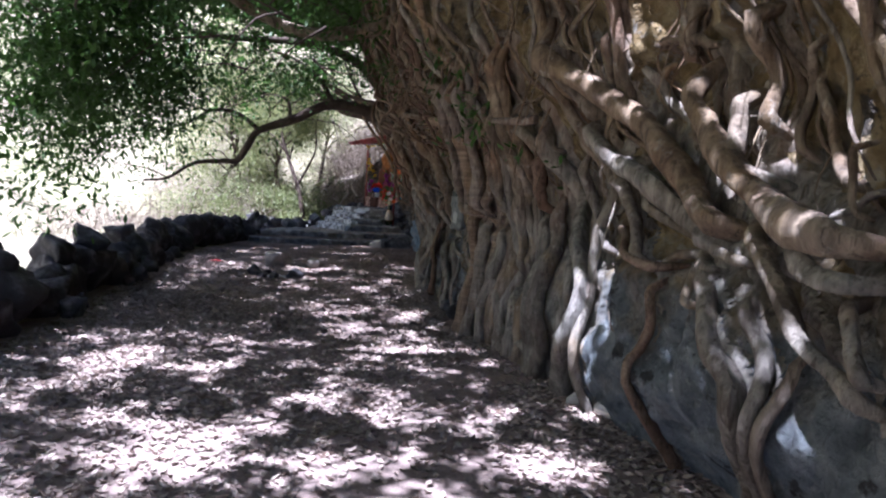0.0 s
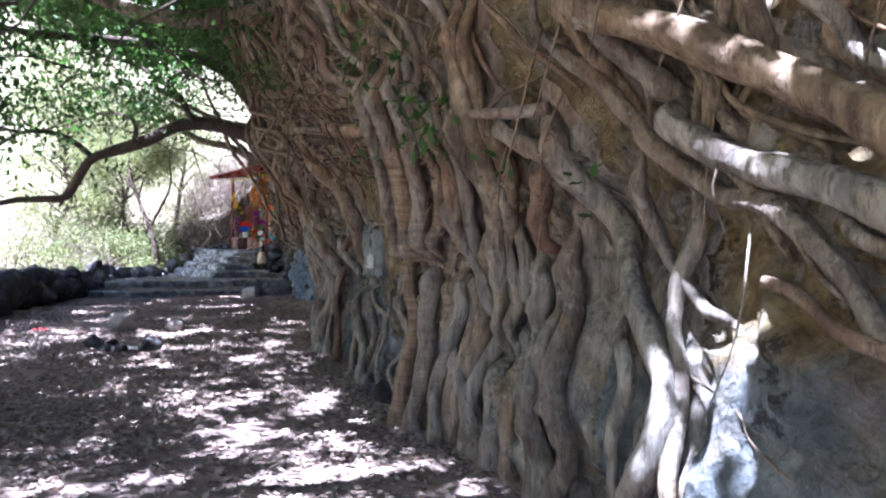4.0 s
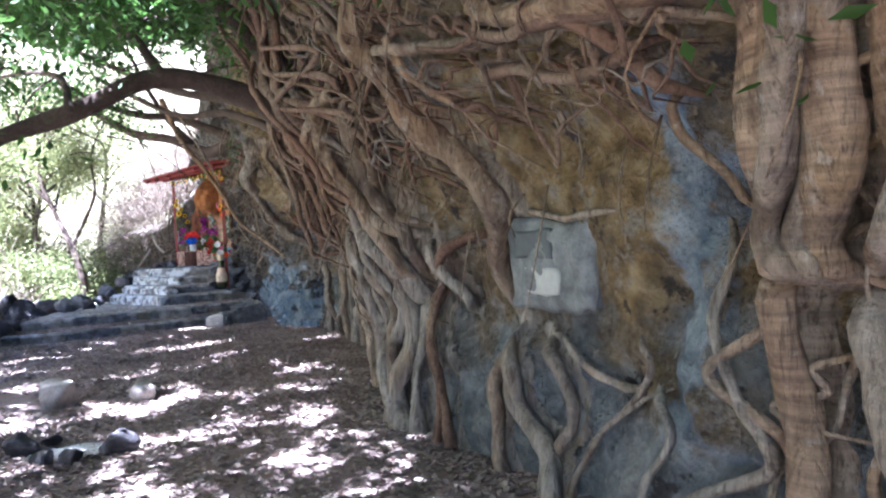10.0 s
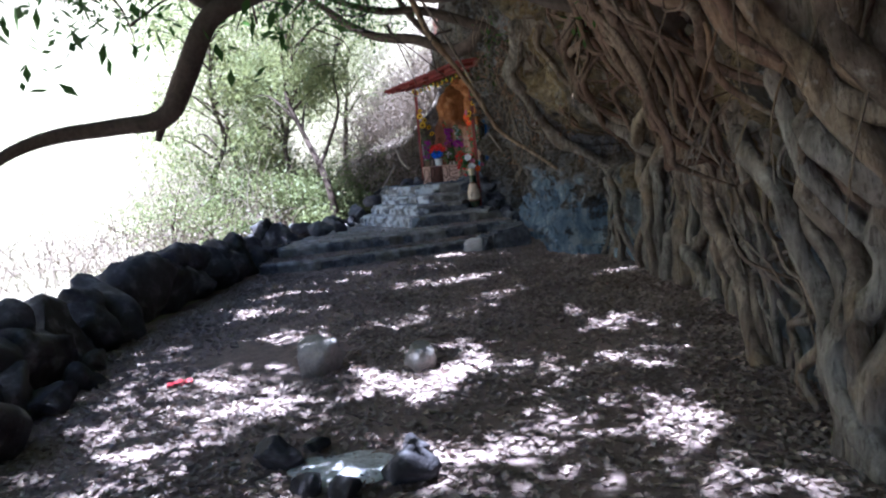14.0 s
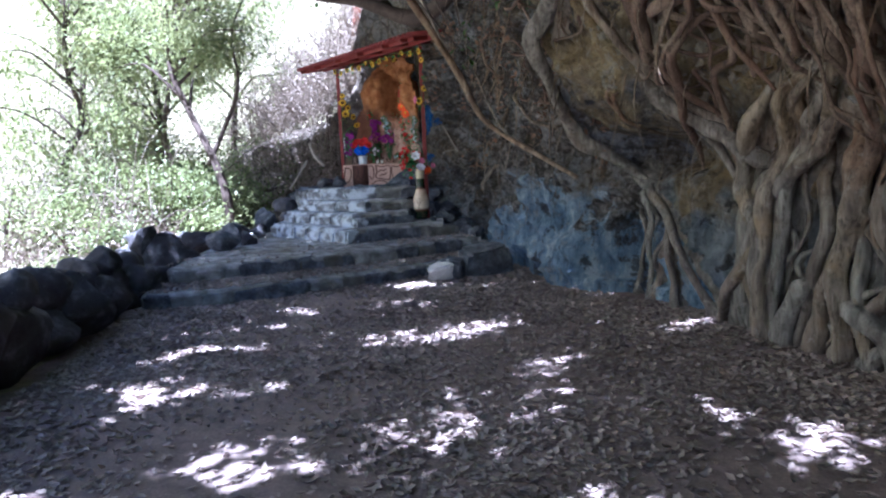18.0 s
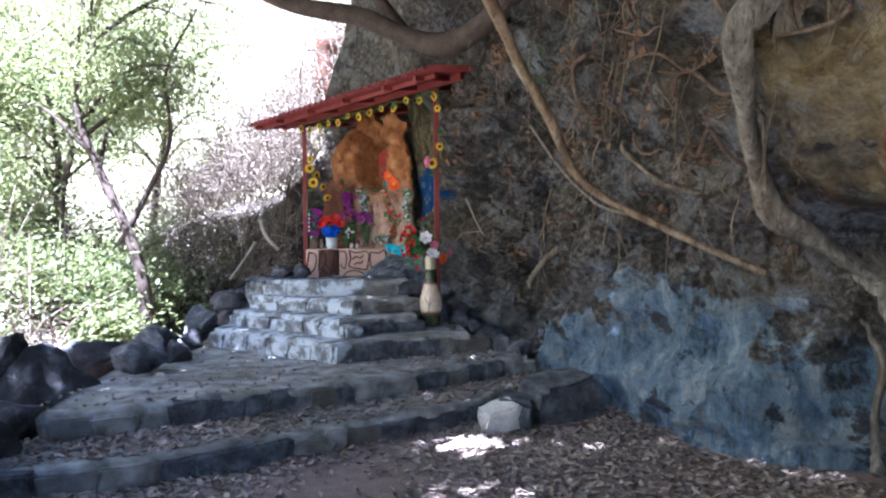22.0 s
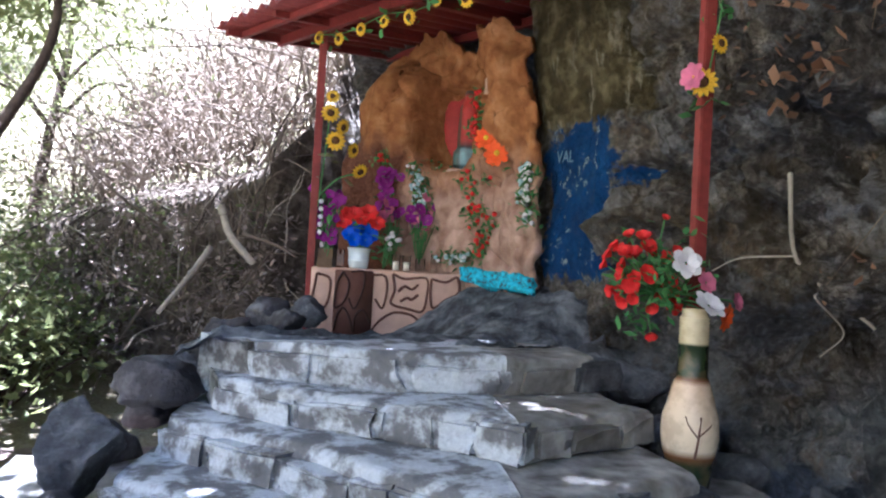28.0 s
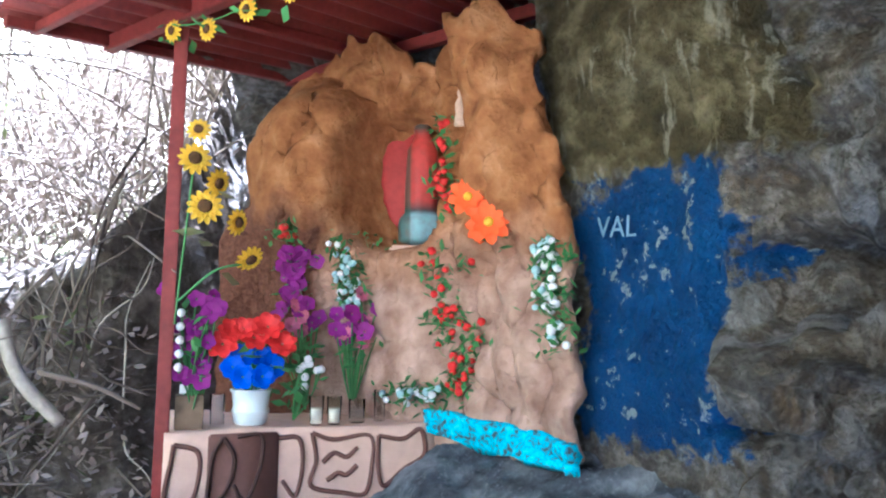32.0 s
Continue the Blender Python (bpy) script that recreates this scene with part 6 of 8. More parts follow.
def over_path(x, y, z):
    """The crown closes over the terrace and its wall, with gaps that let the sun through."""
    g = Vector((x, y, 0)) - SUN_FROM * (z / SUN_FROM.z)
    w, top = np.interp(g.y, WALL_Y, WALL_X), foot(min(g.y, 21.0))[0]
    for cx, cy, rx, ry in LIMBLIT:
        if ((g.x - cx) / rx) ** 2 + ((g.y - cy) / ry) ** 2 < 1.0 + 0.8 * noise.noise(Vector((g.x * 5, g.y * 5, 1))):
            return False
    if g.x < w - 0.75 or g.x > top + 2.2 or g.y > 23.9 or (g.y > 17 and (g.x < (-7.3 if g.y < 19.5 else -6.8 if g.y < 21.5 else -6.9) or z < 6.4)):
        return False
    s = 0.85 if g.y < 1.6 else 1.6
    gap = noise.noise(Vector((g.x * s, g.y * s, 3.0))) + 0.5 * noise.noise(Vector((g.x * 3.4, g.y * 3.4, 7.0))) + 0.2 * noise.noise(Vector((g.x * 7, g.y * 7, 1.0)))
    gap -= 0.8 * math.exp(-(((g.x + 3.3) / 1.1) ** 2) - ((g.y - 10.4) / 0.35) ** 2)
    if g.y > 10.9 and g.x > w + 0.2:
        for cx, cy, rx, ry in SUNNY:
            if ((g.x - cx) / rx) ** 2 + ((g.y - cy) / ry) ** 2 < 2.1 + 2.2 * noise.noise(Vector((g.x * 4, g.y * 6, 5))):
                return False
        return True
    if g.x < w + 0.2 or g.y < -4:
        return gap > -0.7
    if g.x > top - 0.6:
        if g.y < 3.6 and g.x < top + 0.42:
            return all(((g.x - cx) / rx) ** 2 + ((g.y - cy) / ry) ** 2 > 1.0 + noise.noise(Vector((g.x * 6, g.y * 6, 2))) for cx, cy, rx, ry in ((1.84, 2.65, 0.24, 0.5), (2.31, 1.24, 0.1, 0.18), (1.65, 2.63, 0.3, 0.25)))
        return gap > (0.15 if g.y < 3.2 else -0.8)
    return gap > (-0.18 if g.y < 2.2 else -0.1 if g.y < 7 and g.x < w + 2.2 else -0.34 if g.y < 10.5 else -0.7)


rngl = np.random.default_rng(11)
leaves("crown", clumps(rngl, 15000, (-13, -15, 5.2), (4, 24, 8.2), 42, 0.105, over_path), 0.135, FIGLEAF, 0.25, 1.9, fig, rng=rngl)


def thick(x, y, z):
    """Where extra leaves are added to block the sun: over the wall, the cliff foot and the shrine steps."""
    g = Vector((x, y, 0)) - SUN_FROM * (z / SUN_FROM.z)
    return over_path(x, y, z) and noise.noise(Vector((g.x * 1.4, g.y * 1.4, 11.0))) > (-0.15 if 10.9 < g.y < 16.5 and g.x > np.interp(g.y, WALL_Y, WALL_X) + 0.5 else -2) and (g.x < np.interp(g.y, WALL_Y, WALL_X) + 0.15 or g.x > foot(min(g.y, 21.0))[0] - 0.3 or g.y > 10.9)


# second leaf layer, added high up to keep the sun off these places
leaves("crown", clumps(rngl, 16000, (-13, -8, 6.4), (4, 24, 8.4), 18, 0.16, thick), 0.24, FIGLEAF, 0.25, 1.7, fig, rng=rngl)
# sprays along the low limbs
SPRAY_LEFT = (((-3.9, 3.7, 2.6), (-3.6, 4.05, 1.35), 70), ((-4.3, 4.2, 2.9), (-3.0, 4.3, 3.0), 50))
spray = []
for a, b, cnt in (((-2.4, 9.2, 3.3), (-5.4, 7.4, 3.0), 70), ((-3.6, 8.6, 2.5), (-5.6, 7.0, 2.4), 34), ((-1.9, 9.5, 3.6), (-5.4, 7.9, 3.9), 90), ((-1.2, 6.6, 3.6), (-3.4, 5.5, 3.9), 50), ((-3.0, 4.0, 3.7), (-4.6, 3.0, 3.0), 60), ((-3.8, 6.0, 3.4), (-5.0, 5.0, 2.7), 50), ((-4.4, 10.0, 3.6), (-6.2, 11.5, 3.4), 50), ((-4.0, 12.5, 4.0), (-6.0, 14.0, 3.8), 50), ((-5.0, 16.8, 4.0), (-6.8, 16.2, 4.4), 50), ((-1.6, 9.0, 3.4), (-2.2, 11.0, 3.6), 26), ((-3.0, 4.6, 3.5), (-4.5, 5.6, 1.8), 170), ((-3.6, 6.0, 2.8), (-4.6, 7.2, 1.8), 60), ((-4.4, 5.0, 3.3), (-5.4, 6.4, 2.2), 90), ((-3.0, 3.6, 3.4), (-4.0, 4.6, 2.3), 90), ((-3.2, 5.6, 3.4), (-4.4, 7.0, 2.2), 60), ((-2.2, 4.0, 3.9), (-4.2, 4.6, 3.2), 70)):
    a, b = np.array(a), np.array(b)
    for _ in range(cnt):
        p = a + (b - a) * rngl.random() + rngl.normal(0, 0.25, 3) * np.array([1, 1, 0.8])
        spray.append(p + rngl.normal(0, 1, (26, 3)) * np.array([0.16, 0.16, 0.13]))
for a, b, cnt in SPRAY_LEFT:
    a, b = np.array(a), np.array(b)
    for _ in range(cnt):
        p = a + (b - a) * rngl.random() + rngl.normal(0, 0.3, 3) * np.array([1, 1, 0.8])
        spray.append(p + rngl.normal(0, 1, (26, 3)) * np.array([0.16, 0.16, 0.13]))
for u, z, cnt in ((4.7, 2.25, 26), (4.55, 2.05, 30), (5.2, 2.15, 16), (4.3, 2.15, 18), (3.95, 1.9, 14), (3.45, 1.62, 8), (6.9, 2.9, 40), (4.8, 2.55, 26), (5.0, 2.75, 30), (7.6, 3.1, 60), (8.2, 3.2, 70), (12.5, 2.9, 40), (13.6, 2.8, 40), (15.8, 3.1, 40), (17.4, 2.9, 30)):
    spray.append(face(u, z, skin(u, z) + 0.26) + rngl.normal(0, 1, (cnt, 3)) * np.array([0.10, 0.12, 0.13]))
leaves("foliage", np.concatenate(spray), 0.1, FIGLEAF, 0.45, 2.4, fig, rng=rngl)
twigs = []
for _ in range(170):
    p = np.array([rngl.uniform(-6, -1), rngl.uniform(2, 17), rngl.uniform(2.9, 4.6)])
    if p[0] > foot(p[1])[0] - 0.6 or p[0] < np.interp(p[1], WALL_Y, WALL_X) - 0.5:
        continue
    d = rngl.normal(0, 1, 3) * np.array([0.6, 0.6, 0.25])
    twigs.append(tube_data(spline([p, p + d * 0.5 + rngl.normal(0, 0.08, 3), p + d + np.array([0, 0, -0.15])], 8), np.linspace(0.014, 0.004, 8), 5, 0.1))
v, f = joined(twigs)
ob = piece("twig", mesh("twig", v, f, DARKBARK), fig)
ob["kind"] = "stuff"

caught = [face(u, z, skin(u, z) + 0.04) + rngl.normal(0, 1, (18, 3)) * np.array([0.05, 0.14, 0.07]) for u, z in zip(rngl.uniform(15.4, 19.4, 46), rngl.uniform(1.3, 3.4, 46))]
DEADLEAF = leaf_mat("dead_leaf", (0.10, 0.05, 0.03), (0.36, 0.21, 0.13), 0.2)
leaves("dead_leaves", np.concatenate(caught), 0.08, DEADLEAF, 0.3, 1.8, fig, rng=rngl)

# leaf litter
lit = []
while len(lit) < 62000:
    y = rngl.uniform(-3.5, 19.2)
    x = rngl.uniform(np.interp(y, WALL_Y, WALL_X), foot(y)[0] + 0.1)
    if rngl.random() > 0.55 + 0.9 * noise.noise(Vector((x * 0.7, y * 0.7, 8))) + 0.35 * max(0, 1 - (foot(y)[0] - x)):
        continue
    z = ground_z(x, y)
    f1 = np.interp(x, [p[0] for p in F1], [p[1] for p in F1])
    f2 = np.interp(x, [p[0] for p in F2], [p[1] for p in F2])
    if y > f2 + 0.05:
        z = 0.335
        if rngl.random() < (0.93 if x < -4.5 else 0.6):
            continue
    elif y > f1 + 0.05:
        z = 0.155
    lit.append((x, y, z + rngl.uniform(0.008, 0.022)))
leaves("leaf_litter", np.array(lit), 0.056, DRYLEAF, 0.0, 1.8, None, "stuff", rngl, 0.5, 0.3)
tagged(scene.objects["leaf_litter"], "dry brown fallen leaves strewn over the terrace", "leaf litter")


lit = []
while len(lit) < 9000:
    x, y = rngl.uniform(-10.5, -6.7), rngl.uniform(16.5, 24)
    if x < np.interp(y, WALL_Y, WALL_X) - 0.2:
        lit.append((x, y, ground_z(x, y) + rngl.uniform(0.01, 0.05)))
tagged(leaves("slope_litter", np.array(lit), 0.085, DRYLEAF, 0.0, 1.8, None, "stuff", rngl, 0.5, 0.4), "dry fallen leaves on the slope below the steps", "leaf litter")


# ---- trees and brush beyond the wall ----
def hill_z(x, y):
    return ground_z(x, y)


def slim_tree(name, label, x, y, z, height, lean_x, lean_y, seed, mat=PALELEAF, count=5200, spread=1.5, leaf=0.15, low=0.42, r=0.11):
    """A slender tree with an arching trunk, thin limbs and hanging narrow leaves."""
    rng = np.random.default_rng(seed)
    t = thing(name, label, "tree", "trees below the terrace")
    base = np.array([x, y, z])
    top = base + np.array([lean_x, lean_y, height])
    pts = [base + np.array([0, 0, -0.3])] + [base + (top - base) * f + rng.normal(0, 0.09, 3) * height * 0.18 * np.array([1, 1, 0]) for f in (0.2, 0.4, 0.6, 0.8, 1.0)]
    line = spline(pts, 24)
    v, f = tube_data(line, np.linspace(r, r * 0.2, 24), 8, 0.18)
    piece("trunk", mesh("trunk", v, f, DARKBARK), t)
    cl = []
    for i in range(16):
        a = rng.uniform(0, 2 * math.pi)
        s = rng.uniform(low, 0.95)
        p = line[int(s * 23)]
        d = np.array([math.cos(a), math.sin(a), 0.5]) * spread * rng.uniform(0.5, 1.1)
        e = p + d + np.array([0, 0, -0.2])
        bl = spline([p, p + d * 0.5 + np.array([0, 0, 0.25]), e], 9)
        v, f = tube_data(bl, np.linspace(r * 0.4, 0.008, 9), 6, 0.15)
        piece("limb", mesh("limb", v, f, DARKBARK), t)
        for _ in range(5):
            q = bl[rng.integers(5, 9)]
            m = count // 80
            hang = rng.random(m) ** 1.3
            c = q + rng.normal(0, 0.27, (m, 3)) * np.array([1, 1, 0.7]) * spread * 0.8
            c[:, 2] -= hang * 0.3
            cl.append(c)
    leaves("crown", np.concatenate(cl), leaf * 0.72, mat, 0.45, 3.2, t, rng=rng, wild=0.55)
    return t


SLIM = "slender tree with feathery pale green leaves on the bank"
slim_tree("pepper_tree", "slim two-stemmed tree with hanging pale green leaves", -7.85, 21.5, 0.1, 5.6, -1.6, 0.9, 3, count=9500, spread=1.9, leaf=0.125, r=0.1)
tube("stem", [(-8.3, 21.7, 1.5), (-8.0, 21.9, 2.2), (-7.7, 22.0, 3.0), (-7.8, 22.2, 4.0), (-7.4, 22.4, 5.0)], 0.05, 0.015, DARKBARK, scene.objects["pepper_tree"], 24, 7)
for i, (x, y, h, s) in enumerate(((-10.3, 24.3, 6.0, 2.0), (-9.6, 27.5, 7.0, 2.0), (-12.6, 26.5, 7.5, 2.4), (-13.2, 30.0, 8.0, 2.4), (-16, 31, 8.5, 2.8), (-9.3, 22.9, 5.0, 1.7), (-11.6, 23.2, 5.5, 2.0))):
    slim_tree("slim_tree", SLIM, x, y, hill_z(x, y), h, 0.5 * math.sin(i * 2.1), 0.5 * math.cos(i * 1.3), 20 + i, count=9600, spread=s, leaf=0.14 + 0.01 * i, low=0.22, r=0.09)

for i, (u, b, h) in enumerate(((22.8, 3.0, 4.5), (22.2, 5.0, 5.0), (23.8, 4.5, 6.0), (25.5, 5.5, 6.0), (24.5, 8.0, 6.5), (27.0, 7.0, 6.5))):
    p = face(u, crest(u)) - outward(u) * b
    slim_tree("slim_tree", "thin pale-leaved tree on the bank behind the shrine", p[0], p[1], p[2] + np.interp(b, CAP_B, CAP_Z), h, -1.2 + 0.3 * i, -0.8, 60 + i, count=8000, spread=1.9, leaf=0.14, low=0.35, r=0.1)
t = thing("tree_stump", "weathered red-brown stump on the bank behind the shrine", "stump")
tube("body", [(-5.62, 25.1, 4.3), (-5.6, 25.1, 4.9), (-5.56, 25.05, 5.35)], 0.26, 0.2, plain("rotten_wood", (0.13, 0.05, 0.03), 0.9, 0.5, 9, 0.03), t, 14, 12, 0.4)

# dry brush on the slopes: bent stalks and withered leaves
rngb = np.random.default_rng(8)
stalks = []


def brush_spot():
    while True:
        if rngb.random() < 0.62:
            u = rngb.uniform(22.3, 31)
            b = rngb.uniform(0.5, 3.4) ** 2 + 0.35
            p = face(u, crest(u)) - outward(u) * b
            rise = np.interp(b, CAP_B, CAP_Z)
            return p + np.array([0, 0, rise - 0.1])
        x, y = rngb.uniform(-17, -6.5), rngb.uniform(18, 34)
        if x < np.interp(y, WALL_Y, WALL_X) - 0.8:
            return np.array([x, y, hill_z(x, y) - 0.05])


spots = [brush_spot() for _ in range(3400)]
for p in spots:
    d = rngb.normal(0, 1.0, 3)
    h = rngb.uniform(0.4, 1.3)
    stalks.append(tube_data(spline([p, p + d * 0.35 + np.array([0, 0, h * 0.7]), p + d * 0.9 + np.array([0, 0, h * rngb.uniform(0.5, 1.0)])], 6), np.linspace(0.012, 0.004, 6), 4, 0.1))
v, f = joined(stalks)
tagged(piece("dry_brush", mesh("dry_brush", v, f, BRUSH)), "tangle of bleached dry stalks on the sunny bank", "brush", kind="stuff")
c = np.concatenate([p + np.array([0, 0, 0.45]) + rngb.normal(0, 0.36, (24, 3)) for p in spots])
leaves("brush_leaves", c, 0.08, BRUSH, 0.2, 2.6, None, "stuff", rngb)
tagged(scene.objects["brush_leaves"], "withered pale leaves on the dry brush", "brush")
GREENS = leaf_mat("shrub_leaf", (0.075, 0.10, 0.035), (0.24, 0.26, 0.11))


def shrub(x, y, z, r, count, seed, label):
    rng = np.random.default_rng(seed)
    t = thing("shrub", label, "shrub", "shrubs on the bank")
    st = []
    for _ in range(9):
        d = rng.normal(0, 1, 3) * np.array([1, 1, 0.4]) * r * 0.6 + np.array([0, 0, r])
        st.append(tube_data(spline([(x, y, z - 0.1), np.array([x, y, z]) + d * 0.5 + rng.normal(0, 0.05, 3), np.array([x, y, z]) + d], 7), np.linspace(0.02, 0.006, 7), 5, 0.1))
    v, f = joined(st)
    piece("stem", mesh("stem", v, f, DARKBARK), t)
    c = np.array([x, y, z + r * 0.75]) + rng.normal(0, 1, (count, 3)) * np.array([r, r, r * 0.7]) * 0.5
    leaves("foliage", c, 0.1, GREENS, 0.2, 2.2, t, rng=rng)


for i, (x, y, r) in enumerate(((-8.0, 15.2, 0.45), (-8.3, 16.4, 0.4), (-8.9, 22.9, 0.7), (-8.4, 24.3, 0.6), (-9.6, 22.2, 0.8), (-10.4, 20.4, 0.8), (-9.2, 19.4, 0.5), (-11.5, 22.8, 1.0), (-9.9, 25.6, 0.9), (-12.5, 27.0, 1.2), (-7.6, 25.4, 0.6), (-8.8, 26.6, 0.8), (-9.0, 21.4, 0.9), (-8.6, 22.2, 1.0), (-9.8, 23.6, 1.2), (-8.4, 23.4, 0.9), (-10.6, 22.0, 1.2), (-9.4, 24.8, 1.3), (-10.8, 24.8, 1.4), (-12.0, 21.0, 1.2), (-8.2, 20.9, 0.5))):
    shrub(x, y, hill_z(x, y), r, int(1100 * (0.6 + r)), 50 + i, "leafy green shrub on the sunny bank")

# sticks and creeping stems on the dark bank beside the altar
DRYSTEM = plain("bleached_wood", (0.36, 0.32, 0.27), 0.85, 0.4, 30, 0.003)
bank = thing("dead_branches", "bleached dead branches and vines lying on the dark bank", "branches")
for i in range(26):
    u = rngb.uniform(24.1, 26.3)
    z = rngb.uniform(0.9, 1.95)
    p = face(u, z, 0.12)
    d = np.array([rngb.normal(0, 0.35), rngb.normal(-0.1, 0.2), rngb.normal(-0.25, 0.35)])
    tube("stick", [p, p + d * 0.5 + rngb.normal(0, 0.05, 3), p + d], rngb.uniform(0.006, 0.02), 0.005, BRUSH, bank, 10, 6)
for i in range(44):
    u = rngb.uniform(23.9, 26.8)
    z = crest(u) + 0.05
    p = face(u, z, 0.1)
    L = rngb.uniform(0.4, 1.2)
    q = face(u + rngb.normal(0, 0.25), z - L, 0.12 + rngb.uniform(0, 0.12))
    m = (p + q) / 2 + rngb.normal(0, 0.1, 3) + outward(u) * 0.08
    tube("vine", [p, m, q], rngb.uniform(0.005, 0.013), 0.004, BRUSH if i % 3 else DARKBARK, bank, 12, 5)
c = np.concatenate([face(u, z, 0.15) + rngb.normal(0, 0.11, (26, 3)) for u, z in zip(rngb.uniform(24.0, 26.6, 22), rngb.uniform(0.8, 1.9, 22))])
leaves("leaves", c, 0.07, GREENS, 0.3, 2.0, bank, rng=rngb)
for i in range(120):
    u = rngb.uniform(23.9, 27.0)
    z = rngb.uniform(0.5, crest(u))
    p, d = face(u, z, 0.16), rngb.normal(0, 0.3, 3)
    tube("vine", [p - d * 0.6, p + outward(u) * 0.08, p + d * 0.4 + rngb.normal(0, 0.05, 3), p + d], 0.007, 0.003, DRYSTEM if i % 4 == 0 else BRUSH, bank, 12, 4)
c = np.concatenate([face(u, z, 0.12) + rngb.normal(0, 0.14, (40, 3)) for u, z in zip(rngb.uniform(23.9, 28.0, 60), rngb.uniform(0.3, 2.0, 60))])
leaves("dry_leaves", c, 0.075, DRYLEAF, 0.3, 1.9, bank, rng=rngb)
tube("stick", [(-6.55, 22.7, 1.85), (-6.45, 22.6, 1.6), (-6.25, 22.55, 1.38)], 0.035, 0.028, DRYSTEM, bank, 10, 7, 0.2, "thick bleached branch")
tube("stick", [(-6.6, 22.6, 1.5), (-6.75, 22.5, 1.25), (-6.95, 22.4, 0.95)], 0.028, 0.02, DRYSTEM, bank, 10, 7, 0.2, "thick bleached branch")
tube("stick", [(-6.35, 22.5, 1.62), (-6.1, 22.45, 1.55), (-5.9, 22.4, 1.45)], 0.014, 0.01, BRUSH, bank, 10, 7)


# ---- flowers ----
def blossom(name, mat, petals, length, width, lift, rows=1, curl=0.3):
    """Rings of petals round the +z axis."""
    vs, fs = [], []
    for rr in range(rows):
        s = 1 - 0.28 * rr
        for i in range(petals):
            a = 2 * math.pi * (i + 0.5 * rr) / petals
            ca, sa = math.cos(a), math.sin(a)
            up = lift + 0.35 * rr
            k = len(vs)
            for f, w in ((0.12, 0.3), (0.5, 1.0), (0.85, 0.7), (1.0, 0.12)):
                d = length * s * f
                h = d * up - curl * length * s * f * f
                for q in (-1, 0, 1):
                    ww = width * s * 0.5 * w * q
                    vs.append((ca * d - sa * ww, sa * d + ca * ww, h + (0.10 * length if q == 0 else 0) * -0.6))
            for m in range(3):
                for q in range(2):
                    b = k + m * 3 + q
                    fs.append((b, b + 1, b + 4, b + 3))
    return mesh(name, vs, fs, mat)


def bud(name, mat, r, squash=0.8):
    bm = bmesh.new()
    bmesh.ops.create_icosphere(bm, subdivisions=2, radius=r)
    for v in bm.verts:
        v.co.z *= squash
        v.co *= 1 + 0.2 * noise.noise(v.co * (3 / r))
    for f in bm.faces:
        f.smooth = True
    me = bpy.data.meshes.new(name)
    bm.to_mesh(me)
    bm.free()
    me.materials.append(mat)
    return me


YELLOW = plain("yellow_petal", (0.80, 0.52, 0.02), 0.55, 0.2, 40, 0, thin=0.3)
SEED = plain("seed_brown", (0.09, 0.045, 0.015), 0.9, 0.4, 120, 0.002)
REDP = plain("red_petal", (0.72, 0.035, 0.03), 0.55, 0.3, 40, 0, thin=0.25)
BLUEP = plain("blue_petal", (0.01, 0.10, 0.68), 0.55, 0.25, 40, 0, thin=0.25)
WHITEP = plain("white_petal", (0.78, 0.76, 0.80), 0.6, 0.12, 40, 0, thin=0.25)
PURPLE = plain("purple_petal", (0.26, 0.02, 0.24), 0.6, 0.35, 40, 0, thin=0.25)
PINK = plain("pink_petal", (0.62, 0.18, 0.30), 0.6, 0.3, 40, 0, thin=0.25)
ORANGEP = plain("orange_petal", (0.90, 0.14, 0.02), 0.55, 0.2, 40, 0, thin=0.3)
AQUAP = plain("aqua_petal", (0.42, 0.60, 0.64), 0.6, 0.2, 40, 0, thin=0.25)
GREEN = leaf_mat("cloth_leaf", (0.04, 0.14, 0.04), (0.12, 0.31, 0.10), 0.2)
SUNF = blossom("petals", YELLOW, 13, 0.055, 0.022, 0.25, 2)
SUNC = bud("centre", SEED, 0.022, 0.5)
ROSE = blossom("petals", REDP, 6, 0.03, 0.036, 1.75, 3, 0.7)
LILY = blossom("petals", WHITEP, 6, 0.075, 0.065, 0.45, 2, 0.25)
BLUEB = blossom("petals", BLUEP, 6, 0.07, 0.07, 0.45, 2, 0.25)
REDB = blossom("petals", REDP, 7, 0.075, 0.06, 0.4, 2, 0.25)
ORAB = blossom("petals", ORANGEP, 8, 0.095, 0.06, 0.3, 2, 0.2)
ORAC = bud("centre", YELLOW, 0.02, 0.5)
PURB = blossom("petals", PURPLE, 5, 0.042, 0.045, 0.35, 1, 0.2)
PINKB = blossom("petals", PINK, 7, 0.045, 0.035, 0.5, 2, 0.3)
WEE = bud("petals", WHITEP, 0.017, 0.8)
WEEA = bud("petals", AQUAP, 0.017, 0.8)
WEER = bud("petals", REDP, 0.018, 0.8)
rngf = np.random.default_rng(21)


def bloom(name, me, parent, at, facing, size=1.0, centre=None):
    q = Vector(facing).normalized().to_track_quat("Z", "Y").to_matrix().to_4x4()
    m = Matrix.Translation(Vector(at)) @ q @ pose(0, 0, 0, 0, 0, rngf.uniform(0, 360)) @ Matrix.Diagonal((size, size, size, 1))
    ob = piece(name, me, parent, m=m)
    if centre is not None:
        piece("centre", centre, ob, m=pose(0, 0, 0.008))
    return ob


